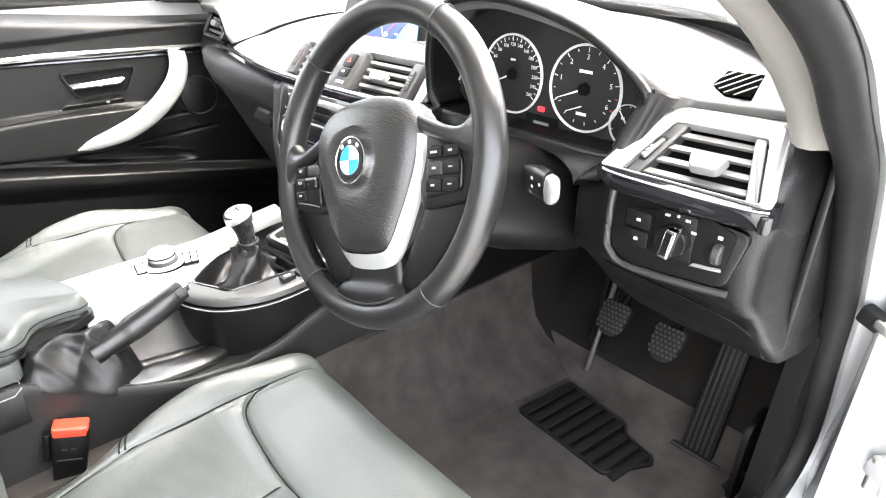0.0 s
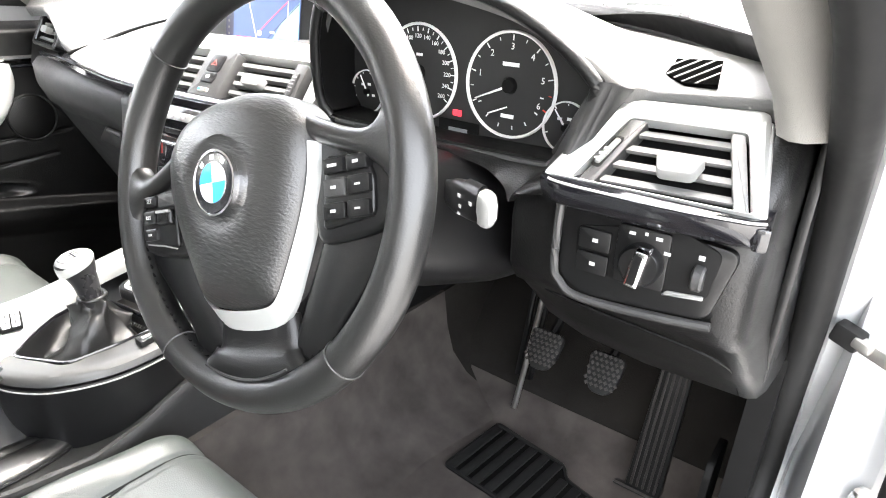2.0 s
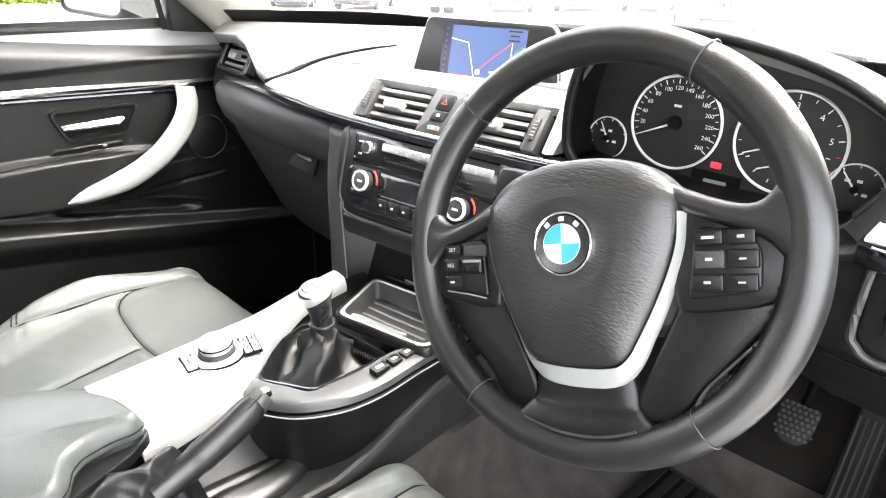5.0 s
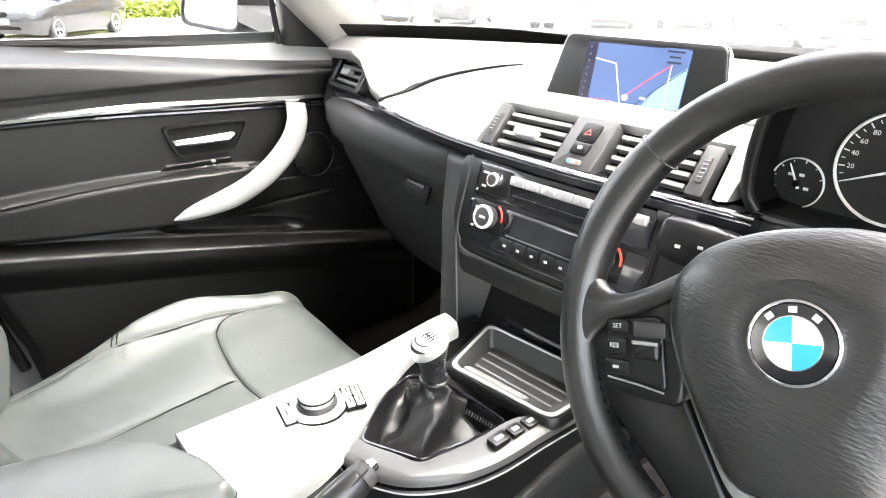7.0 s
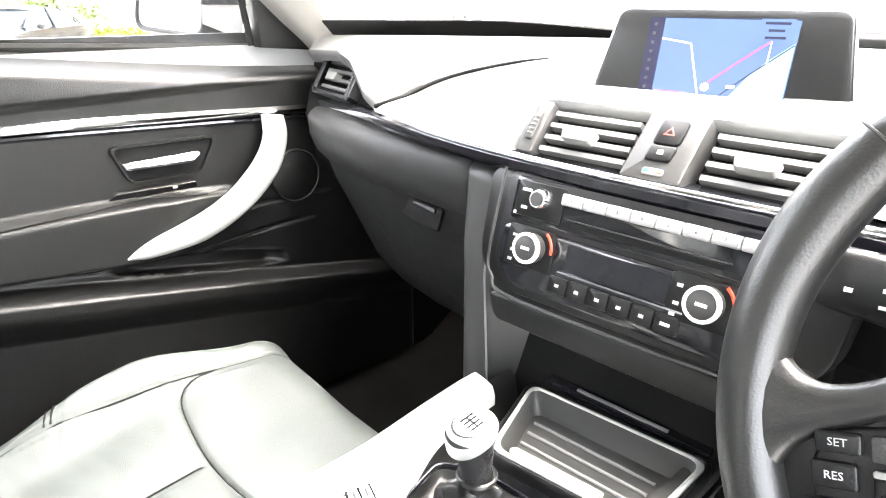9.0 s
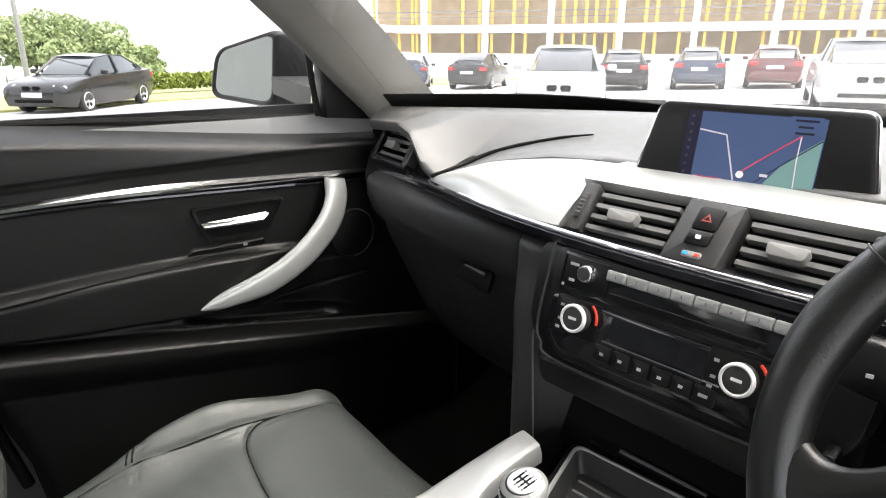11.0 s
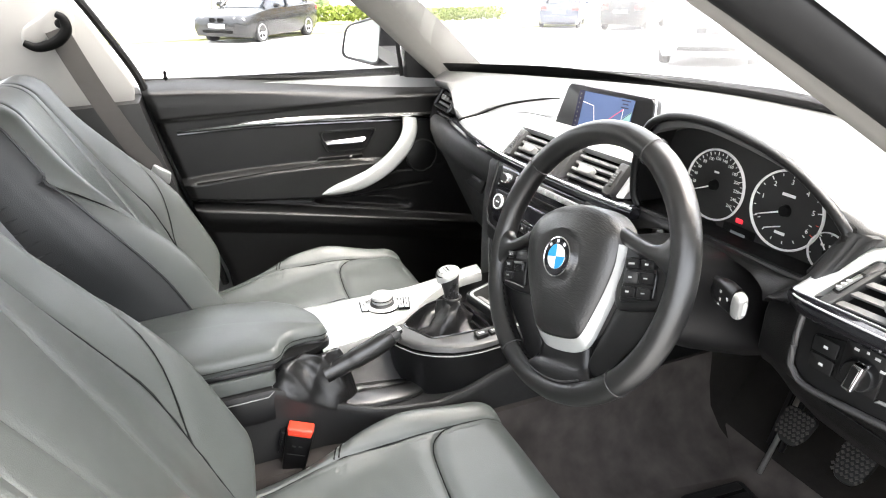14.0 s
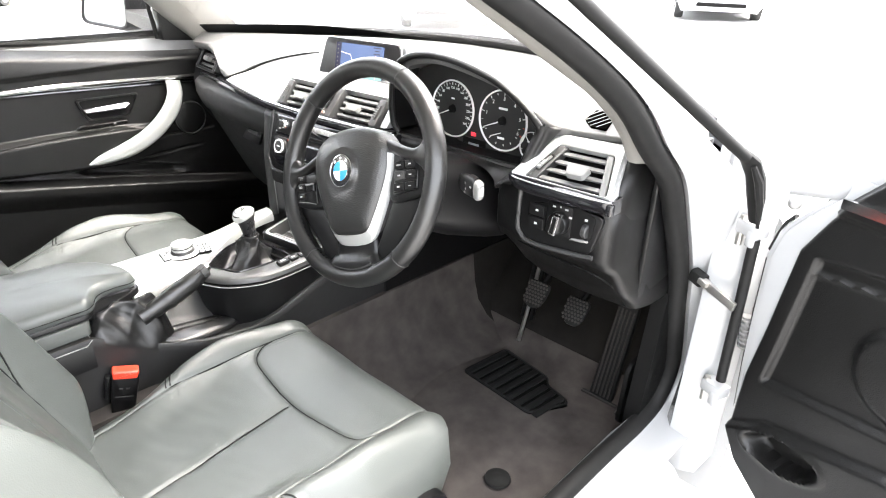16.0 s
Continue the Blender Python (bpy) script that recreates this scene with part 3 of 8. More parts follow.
# ---- navigation display ----
SC = frame_of((-0.006, 0.352, 1.081), (0.988, 0.155, 0.0), (0.0, 0.20, 0.98))
nav = thing("navigation_display", "free-standing dashboard display with a lit road map", "display")
outline = rounded([(-0.132, -0.052), (0.122, -0.052), (0.104, 0.042), (-0.112, 0.042)], 0.012, 6)
part("housing", prism(outline, SC @ pose(0, 0, 0.0), 0.022, 0.004), HARD, nav, "dark housing", angle=30)
part("edge_line", tube([SC @ Vector((p[0] * 1.004, p[1] * 1.01, -0.006)) for p in outline], 0.0022, 6, closed=True), CHROME, nav)
SCREEN_BLUE = material("screen_map_blue", (0.03, 0.05, 0.11), 0.2, emit=(0.10, 0.145, 0.27, 0.10), vary=0.05)
SCREEN_PALE = material("screen_map_pale", (0.10, 0.18, 0.17), 0.2, emit=(0.24, 0.42, 0.41, 0.095), vary=0.05)
SCREEN_ROAD = material("screen_map_road", (0.5, 0.45, 0.5), 0.2, emit=(0.42, 0.40, 0.42, 0.075), vary=0.05)
SCREEN_RED = material("screen_map_red", (0.4, 0.05, 0.1), 0.2, emit=(0.22, 0.07, 0.10, 0.075), vary=0.05)
SCREEN_DARK = material("screen_dark", (0.02, 0.02, 0.04), 0.15, vary=0.05)
glass = part("screen", prism(rect(0.142, 0.078, 0.002, -0.006, -0.006), SC @ pose(0, 0, 0.0012), 0.004), SCREEN_DARK, nav, "lit screen with a road map in blue and pale green")
mapf = part("map", prism(rect(0.126, 0.076, 0.0, 0.002, -0.006), SC @ pose(0, 0, 0.0020), 0.0006), SCREEN_BLUE, glass)


def map_poly(name, pts, mat, z=0.0026):
    return part(name, prism(pts, SC @ pose(0, 0, z), 0.0004), mat, glass)


map_poly("map_area", [(0.0135, -0.0435), (0.064, -0.0435), (0.064, 0.0115), (0.045, -0.004), (0.030, -0.020)], SCREEN_PALE)


def map_line(name, pts, w, mat, z=0.0030):
    pl = [SC @ Vector((x, y, z)) for x, y in pts]
    return part(name, tube(pl, w, 4, flat=0.15, up=SC.to_3x3() @ Vector((0, 0, 1))), mat, glass)


map_line("map_road", [(-0.060, 0.012), (-0.030, 0.008), (-0.022, -0.016), (-0.014, -0.040)], 0.0009, SCREEN_ROAD)
map_line("map_route", [(-0.012, -0.034), (0.006, -0.018), (0.030, 0.002), (0.044, 0.013)], 0.0009, SCREEN_RED)
map_line("map_road", [(0.044, 0.013), (0.044, -0.012), (0.046, -0.040)], 0.0006, SCREEN_ROAD)
map_line("map_road", [(0.004, -0.043), (0.030, -0.019), (0.064, 0.010)], 0.0006, SCREEN_DARK)
map_poly("info_box", rect(0.030, 0.022, 0.001, 0.046, 0.022), SCREEN_BLUE, 0.0029)
for k, w in enumerate((0.022, 0.014, 0.018)):
    map_poly("text_bar", rect(w, 0.0022, 0, 0.046, 0.029 - 0.0065 * k), SCREEN_DARK, 0.0033)
map_poly("status_bar", rect(0.034, 0.004, 0, -0.042, -0.0415), SCREEN_RED, 0.003)
map_poly("status_mark", rect(0.005, 0.003, 0, -0.056, -0.0415), SCREEN_ROAD, 0.0034)
map_poly("status_mark", rect(0.005, 0.003, 0, -0.028, -0.0415), SCREEN_ROAD, 0.0034)
part("position_mark", lathe([(0.0024, 0.0005), (0.0040, 0.0008), (0.0040, 0), (0.0024, 0)], SC @ pose(-0.008, -0.033, 0.003), 16), WHITE, glass)
map_poly("map_label", rect(0.008, 0.003, 0, 0.016, -0.031), SCREEN_ROAD, 0.0033)
for k in range(8):
    map_poly("menu_mark", rect(0.003, 0.003, 0, -0.0705, 0.026 - 0.009 * k), DARKGREY, 0.0018)

# ---- instrument cluster ----
cluster = thing("instrument_cluster", "dark instrument cluster with four ringed dials", "instrument panel")
IC = frame_of((0.366, 0.3155, 1.02), (1, 0, 0), (0, 0.03, 1))
face_o = rounded([(-0.185, -0.050), (-0.135, -0.070), (0.150, -0.070), (0.190, -0.045), (0.165, 0.035), (0.085, 0.082), (-0.09, 0.090), (-0.155, 0.060)], 0.02, 5)
face_o = [(x * 1.10, y * 1.10) for x, y in face_o]
part("face", prism(face_o, IC @ pose(0, 0, -0.004), 0.03), DIAL, cluster)
# cowl: the opening's rim, and walls running straight back to the face
rim_pts = [(0.215, 0.262, 0.977), (0.203, 0.258, 1.000), (0.205, 0.253, 1.060), (0.222, 0.251, 1.108), (0.255, 0.250, 1.130), (0.300, 0.250, 1.139), (0.355, 0.250, 1.139), (0.415, 0.250, 1.130), (0.462, 0.250, 1.118), (0.496, 0.250, 1.104), (0.532, 0.250, 1.083), (0.554, 0.251, 1.065), (0.559, 0.254, 1.052), (0.540, 0.264, 1.020), (0.519, 0.273, 0.986), (0.512, 0.275, 0.977), (0.500, 0.276, 0.973), (0.430, 0.276, 0.971), (0.361, 0.276, 0.970), (0.290, 0.272, 0.972), (0.230, 0.265, 0.975)]
ring_ = [Vector(p) for p in spline(rim_pts, 81)]
cow = [[tuple(p), (p.x, p.y + 0.012, p.z), (p.x, 0.319, p.z)] for p in ring_ + ring_[:1]]
part("cowl", shell(cow, (0, 0.001, 0.003)), MATT, cluster, angle=60)
part("cowl_edge", tube([tuple(p) for p in ring_[:57]], 0.0062, 10), SOFT, cluster)
part("lower_lip", tube([tuple(p + Vector((0, -0.001, -0.003))) for p in ring_[52:] + ring_[:5]], 0.0036, 8), DARKGREY, cluster, "soft black lip under the dials")
# flank between the opening and the vent surround
fl_rows = []
for f in np.linspace(0, 1, 14):
    p = Vector((0.511, 0.272, 0.973)).lerp(Vector((0.559, 0.248, 1.062)), f)
    q = Vector((0.537, 0.218, 0.973)).lerp(Vector((0.577, 0.280, 1.057)), f)
    fl_rows.append([tuple(p.lerp(q, g) + Vector((0.005, -0.010, 0.002)) * math.sin(math.pi * g)) for g in np.linspace(0, 1, 10)])
part("flank", shell(fl_rows, (0.004, 0.006, -0.004)), CONSOLE, cluster, angle=60)
# apron under the lip, hollowed out over the steering column
ap_top = spline([(0.205, 0.262, 0.974), (0.260, 0.270, 0.971), (0.361, 0.276, 0.967), (0.440, 0.277, 0.968), (0.513, 0.275, 0.972), (0.536, 0.224, 0.974)], 48)
ap_low = spline([(0.196, 0.262, 0.925), (0.250, 0.256, 0.950), (0.300, 0.254, 0.964), (0.366, 0.253, 0.967), (0.405, 0.252, 0.9675), (0.450, 0.250, 0.963), (0.476, 0.247, 0.950), (0.487, 0.240, 0.938), (0.498, 0.232, 0.950), (0.537, 0.226, 0.960)], 48)
part("apron", shell([[tuple(a)] + [tuple(a * (1 - f) + b * f + np.array([0, -0.004, 0.002]) * math.sin(math.pi * f)) for f in (0.2, 0.4, 0.6, 0.8)] + [tuple(b), tuple(b + np.array([0, 0.012, -0.003])), tuple(b + np.array([0, 0.06, 0.0]))] for a, b in zip(ap_top, ap_low)], (0, 0.003, 0.002)), SOFT, cluster, "grained black apron over the steering column", angle=60)


def dial(cx, cz, r, name, marks, numbers, needle, a0, a1, red_from=None, number_r=0.74, size=0.008):
    m = IC @ pose(cx - 0.366, cz - 1.02, -0.0035)
    d = part(name, lathe([(0, 0.0012), (r * 0.95, 0.0012), (r * 0.95, 0), (0, 0)], m, 40), DIAL, cluster, "black dial with white marks and a chrome ring")
    ring_p = [(r * 0.945, 0.001), (r * 0.962, 0.0045), (r * 0.985, 0.0045), (r * 1.005, 0.001)]
    part("ring", grid([[m @ Vector((q * math.cos(a), q * math.sin(a), z)) for q, z in ring_p] for a in np.linspace(0, 2 * math.pi, 57)[:-1]], wrap_u=True, wrap_v=True), PALE_RING, d)
    for k in range(marks):
        a = radians(a0 + (a1 - a0) * k / (marks - 1))
        p = Vector((math.cos(a), math.sin(a), 0))
        mm = m @ Matrix.Translation(p * r * 0.87 + Vector((0, 0, 0.0016))) @ Matrix.Rotation(a, 4, "Z")
        long = k % 2 == 0
        part("mark", box(mm, (r * (0.10 if long else 0.06), 0.0012 if long else 0.0008, 0.0006)), RED if red_from is not None and k >= red_from else WHITE, d)
    for k, t in enumerate(numbers):
        a = radians(a0 + (a1 - a0) * k / max(1, len(numbers) - 1))
        if t:
            lettering(t, m @ Matrix.Translation((math.cos(a) * r * number_r, math.sin(a) * r * number_r, 0.0016)), size, WHITE, d, "digit")
    a = radians(needle)
    nd = part("needle", loft([[m @ (Matrix.Rotation(a, 4, "Z") @ Vector((x, y * w, 0.004 + z))) for y, z in ((-1, 0), (1, 0), (0, 0.0012))] for x, w in ((-0.006, 0.0016), (r * 0.82, 0.0007))]), WHITE, d)
    part("needle_hub", lathe([(0, 0.0075), (r * 0.13, 0.0068), (r * 0.16, 0.002), (0, 0.002)], m, 24), MATT, d)
    return d


speedo = dial(0.310, 1.033, 0.055, "speedometer", 27, ["", "20", "40", "60", "80", "100", "120", "140", "160", "180", "200", "220", "240", "260"], 205, 205, -35, size=0.0068, number_r=0.73)
rev = dial(0.434, 1.033, 0.056, "rev_counter", 13, ["", "1", "2", "3", "4", "5", "6"], 203, 205, -25, red_from=11, size=0.0095, number_r=0.71)
fuel = dial(0.227, 1.000, 0.0265, "fuel_gauge", 7, [], 118, 200, 20)
temp = dial(0.504, 1.000, 0.0265, "temperature_gauge", 7, [], 128, 200, -20)
RM = IC @ pose(0.434 - 0.366, 0.013, -0.0015)
part("needle", tube([RM @ Vector((0.0, -0.022, 0.003)), RM @ Vector((-0.024, -0.032, 0.003))], 0.0009, 6), WHITE, rev)
for k in range(7):
    a = radians(205 + 150 * k / 6 * 1.0)
    part("mark", box(RM @ Matrix.Translation((0.040 * math.cos(a), 0.040 * math.sin(a) - 0.004, 0.001)) @ Matrix.Rotation(a, 4, "Z"), (0.004, 0.0012, 0.0006)), WHITE, rev)
part("printed_bar", box(RM @ pose(0.0, 0.022, 0.001), (0.020, 0.004, 0.0005)), WHITE, rev)
part("printed_bar", box(RM @ pose(0.0, -0.032, 0.001), (0.016, 0.004, 0.0005)), WHITE, rev)
part("printed_bar", box(IC @ pose(0.310 - 0.366, 0.033, -0.0012), (0.009, 0.003, 0.0005)), WHITE, speedo)
for g, gx_ in ((fuel, 0.227), (temp, 0.504)):
    for dx, dz in ((-0.008, 0.008), (0.003, 0.009), (0.010, -0.004)):
        part("printed_bar", box(IC @ pose(gx_ - 0.366 + dx, -0.020 + dz, -0.0012), (0.005, 0.003, 0.0005)), WHITE, g)
part("warning_lamp", box(IC @ pose(0.366 - 0.366, -0.026, -0.003), (0.012, 0.007, 0.002), 0.001), LAMP_RED, cluster, "lit red warning lamp")
LCD = material("display_grey", (0.20, 0.21, 0.22), 0.3, vary=0.05)
part("trip_display", prism(rect(0.056, 0.030, 0.002, 0.003, -0.049), IC @ pose(0, 0, -0.002), 0.003), MATT, cluster)
part("display_bar", box(IC @ pose(0.003, -0.046, -0.0015), (0.026, 0.006, 0.001)), LCD, cluster)

# ---- driver's end: vent, light switches, knee panel ----
DV = frame_of((0.6248, 0.268, 1.0098), (0.996, 0.085, 0.010), (-0.075, 0.809, 0.583))
vent = part("driver_vent", prism([(-0.072, -0.050), (0.078, -0.052), (0.058, 0.030), (-0.042, 0.030)], DV @ pose(0, 0, -0.026), 0.01), MATT, dash)
part("well", prism([(-0.060, -0.050), (0.070, -0.052), (0.052, 0.028), (-0.036, 0.028)], DV @ pose(0, 0, -0.012), 0.004), MATT, vent)
for i in range(4):
    y = 0.0170 - 0.0182 * i
    f = (0.028 - y) / 0.079
    x0, x1 = -0.026 - 0.024 * f, 0.044 + 0.021 * f
    ring_s = [(0.0016, -0.0046), (-0.0024, 0.0046), (-0.0040, 0.0050), (-0.0056, 0.0042), (-0.0034, -0.0044), (0.0, -0.0052)]
    part("slat", loft([[DV @ Vector((x, y + b, a_ - 0.002)) for a_, b in ring_s] for x in (x0, x1)]), SLAT, vent, angle=30)
part("tab", prism(rounded([(-0.001, -0.031), (0.028, -0.030), (0.034, -0.010), (-0.007, -0.009)], 0.005), DV @ pose(0, 0, 0.012), 0.012, 0.003), GREY, vent, "pale grey sliding tab")
part("wheel_housing", prism(rounded([(-0.0410, 0.029), (-0.0640, -0.047), (-0.0495, -0.0505), (-0.0246, 0.028)], 0.004), DV @ pose(0, 0, 0.002), 0.022, 0.003), DARKGREY, vent)
part("wheel_slot", prism(rounded([(-0.0475, 0.006), (-0.0585, -0.030), (-0.0500, -0.032), (-0.0385, 0.005)], 0.003), DV @ pose(0, 0, 0.0026), 0.002), MATT, vent)
part("thumb_wheel", prism(rounded([(-0.0455, 0.002), (-0.0560, -0.027), (-0.0510, -0.028), (-0.0405, 0.001)], 0.002), DV @ pose(0, 0, 0.006), 0.01, 0.002), GREY, vent)
for k in range(3):
    part("notch", box(DV @ pose(-0.0530 + 0.0022 * k, -0.024 + 0.0060 * k, 0.0062, 0, 0, 15), (0.0060, 0.0016, 0.001)), WHITE, vent)
part("end_post", prism(rounded([(0.0640, -0.0515), (0.0755, -0.0520), (0.0545, 0.027), (0.0430, 0.027)], 0.003), DV @ pose(0, 0, 0.002), 0.022, 0.002), GREY, vent)
fo = [(-0.0960, -0.0500), (0.0860, -0.0535), (0.0680, 0.0535), (-0.0620, 0.0500)]
fi = [(-0.0705, -0.0490), (0.0770, -0.0520), (0.0565, 0.0285), (-0.0415, 0.0290)]
part("trim_frame", ribbon(rounded(fo, 0.009, 5), rounded(fi, 0.006, 5), DV @ pose(0, 0, 0.006), 0.014, 0.0035), SILVER, vent, "satin silver vent surround")
# side greyer than the silver frame: shade of its turned-away face in the colour
part("trim_side", prism(rounded([(0.0800, -0.060), (0.0895, -0.058), (0.0725, 0.046), (0.0660, 0.046)], 0.003), DV @ pose(0, 0, 0.001), 0.030, 0.004), SATIN_KEY, vent)
dstrip = spline([(0.532, 0.222, 0.969), (0.560, 0.211, 0.969), (0.64, 0.214, 0.968), (0.700, 0.224, 0.967), (0.718, 0.231, 0.967)], 24)
part("gloss_strip", loft([[tuple(p + np.array([0, dy, dz])) for dy, dz in ((0.008, -0.012), (0.003, -0.009), (-0.005, 0.006), (-0.0045, 0.011), (0.000, 0.014), (0.03, 0.014), (0.03, -0.012))] for p in dstrip]), GLOSS, dash, "gloss black strip under the vent")
part("bright_line", tube([tuple(p + np.array([0, -0.0040, 0.0130])) for p in dstrip[3:]], 0.0012, 8), SATIN_KEY, dash)
part("strip_end", box(pose(0.716, 0.229, 0.967, 0, 0, 12), (0.012, 0.012, 0.020), 0.003), GLOSS, dash)
# end cheek of the dashboard
cheek = [(0.322, 1.050), (0.296, 1.030), (0.262, 0.995), (0.246, 0.960), (0.262, 0.945), (0.50, 0.945), (0.54, 1.050)]
part("end_cheek", loft([[(x, y + dy * (y < 0.5), z - dz) for y, z in cheek] for x, dy, dz in ((0.698, 0.004, 0.002), (0.708, 0.002, 0.001), (0.716, 0.008, 0.003), (0.722, 0.030, 0.010), (0.725, 0.070, 0.020))]), SOFT, dash, angle=50)
part("end_cap", box(pose(0.732, 0.44, 0.90), (0.010, 0.20, 0.25), 0.003), HARD, dash)
knee = [(0.262, 0.958), (0.244, 0.950), (0.238, 0.920), (0.240, 0.868), (0.252, 0.848), (0.268, 0.838), (0.300, 0.795), (0.340, 0.752), (0.375, 0.742), (0.46, 0.76), (0.42, 0.95)]
kx = [(0.484, 0.050, 0.02), (0.486, 0.014, 0.014), (0.492, 0.008, 0.012), (0.54, 0.004, 0.0), (0.62, 0.0, -0.004), (0.69, 0.002, -0.002), (0.706, 0.003, -0.002), (0.715, 0.010, -0.002), (0.720, 0.026, 0.0), (0.723, 0.065, 0.0)]
part("knee_panel", loft([[(x + (0.018 * float(smooth(0.88, 0.76, z)) if x > 0.68 else 0.0), y + dy, z + (dz if z < 0.80 else 0)) for y, z in knee] for x, dy, dz in kx]), SOFT, dash, "grained black knee panel", angle=50)
part("panel_seam", tube([(x, y, z) for x, y, z in spline([(0.50, 0.285, 0.838), (0.54, 0.272, 0.836), (0.66, 0.268, 0.832), (0.697, 0.272, 0.826), (0.712, 0.300, 0.800), (0.718, 0.338, 0.755)], 30)], 0.0016, 6), MATT, dash)
LS = frame_of((0.628, 0.2375, 0.913), (1, 0.03, 0), (0, 0.02, 1))
sw = part("light_switch_panel", prism(rounded([(-0.078, 0.044), (-0.076, -0.030), (-0.050, -0.045), (0.062, -0.034), (0.078, 0.034)], 0.014, 6), LS @ pose(0, 0, 0.002), 0.02, 0.003), HARD, dash, "light switch panel with a round rotary knob")
# lip in lighter grey, the highlight of its bevel put into the colour
part("edge_line", tube([LS @ Vector((x, y, 0.002)) for x, y in spline([(-0.081, 0.046), (-0.081, -0.020), (-0.074, -0.037), (-0.052, -0.048), (0.02, -0.043), (0.066, -0.037)], 36)], 0.0042, 8), DARKGREY, sw)
inner = rounded([(-0.062, 0.024), (-0.060, -0.008), (-0.018, -0.020), (0.058, -0.015), (0.064, 0.030), (0.026, 0.043)], 0.007, 5)
part("inset", prism(inner, LS @ pose(0, 0, 0.004), 0.01, 0.001), MATT, sw)
for y in (0.015, -0.008):
    b = part("switch_button", prism(rect(0.030, 0.020, 0.003, -0.043, y), LS @ pose(0, 0, 0.007), 0.008, 0.001), HARD, sw)
    part("key_mark", box(LS @ pose(-0.042, y, 0.0073), (0.005, 0.0035, 0.0006)), PRINT, b)
part("knob_plate", prism(rect(0.046, 0.054, 0.004, 0.0, 0.010), LS @ pose(0, 0, 0.0065), 0.006, 0.001), HARD, sw)
kn = part("rotary_knob", lathe([(0, 0.012), (0.0165, 0.012), (0.0185, 0.009), (0.0190, 0), (0, 0)], LS @ pose(0.002, 0.006, 0.006), 36), HARD, sw)
part("grip", prism(rounded([(-0.0065, -0.018), (0.0065, -0.018), (0.0075, 0.018), (-0.0055, 0.018)], 0.003), LS @ pose(0.002, 0.006, 0.026, 0, 0, -8), 0.016, 0.003), CHROME, kn, "bright metal grip")
part("grip_face", prism(rect(0.007, 0.028, 0.002), LS @ pose(0.002, 0.006, 0.0265, 0, 0, -8), 0.002), HARD, kn)
for dx, dy, w in ((-0.010, 0.0310, 0.008), (0.002, 0.0330, 0.004), (0.013, 0.0310, 0.008), (0.0215, 0.0200, 0.008)):
    part("key_mark", box(LS @ pose(dx, dy, 0.0070), (w * 0.7, 0.003, 0.0006)), PRINT, sw)
part("thumb_wheel", lathe([(0, 0.005), (0.010, 0.005), (0.012, 0.003), (0.012, -0.003), (0.010, -0.005), (0, -0.005)], LS @ pose(0.049, 0.005, 0.003, 0, 90, 0), 24), DARKGREY, sw)
part("key_mark", box(LS @ pose(0.049, 0.024, 0.0065), (0.005, 0.004, 0.0006)), PRINT, sw)
part("pale_slot", prism(rounded([(0.022, -0.019), (0.056, -0.014), (0.056, -0.010), (0.026, -0.014)], 0.001), LS @ pose(0, 0, 0.006), 0.003, 0.001), GREY, sw)
# demister grille in the pad's end
DG = frame_of((0.606, 0.360, PAD_Z(0.606, 0.360)), (1, 0.0, (PAD_Z(0.626, 0.360) - PAD_Z(0.586, 0.360)) / 0.04), (0.0, 1, (PAD_Z(0.606, 0.395) - PAD_Z(0.606, 0.325)) / 0.070))
grille = [(-0.056, 0.036), (0.021, 0.024), (0.033, -0.036), (0.004, -0.034), (-0.026, -0.006)]
# flat black plate on the pad stands for the shade inside the slots
gr = part("demister_grille", prism(grille[::-1], DG @ pose(0, 0, 0.0022), 0.012), SLOT, dash, "slatted black demister grille")


def across(poly, p, d):
    """Where a line through p along d enters and leaves a convex polygon."""
    hits = []
    for a, b in zip(poly, poly[1:] + poly[:1]):
        ex, ey = b[0] - a[0], b[1] - a[1]
        den = d[0] * ey - d[1] * ex
        if abs(den) > 1e-9:
            t = ((a[0] - p[0]) * ey - (a[1] - p[1]) * ex) / den
            s = ((a[0] - p[0]) * d[1] - (a[1] - p[1]) * d[0]) / den
            if 0 <= s <= 1:
                hits.append(t)
    return (min(hits), max(hits)) if len(hits) > 1 else None


for k in range(6):
    p0, d0 = (-0.043 + 0.0150 * k, 0.0), (0.47, 0.883)
    span = across(grille, p0, d0)
    if span:
        t0, t1 = span
        part("slat", box(DG @ pose(p0[0] + d0[0] * (t0 + t1) / 2, d0[1] * (t0 + t1) / 2, 0.0025, 0, 0, -28), (0.0022, t1 - t0, 0.0012), 0.0004), PAD, gr)

# ---- steering column and stalks ----
column = thing("steering_column", "black steering column cover with two stalks", "steering column")
cs = []
for y, w, h, zc in ((0.07, 0.058, 0.050, 0.945), (0.10, 0.066, 0.058, 0.935), (0.20, 0.080, 0.074, 0.905), (0.30, 0.095, 0.082, 0.880), (0.34, 0.095, 0.082, 0.870)):
    cs.append([(0.366 + w * (abs(math.cos(a)) ** 0.55) * (1 if math.cos(a) >= 0 else -1), y, zc + h * (abs(math.sin(a)) ** 0.6) * (1 if math.sin(a) >= 0 else -1)) for a in np.linspace(0, 2 * math.pi, 33)[:-1]])
part("cover", loft(cs), HARD, column, angle=60)
part("key_mark", box(pose(0.4445, 0.235, 0.862, 0, 0, 80), (0.022, 0.0006, 0.003)), WHITE, column)


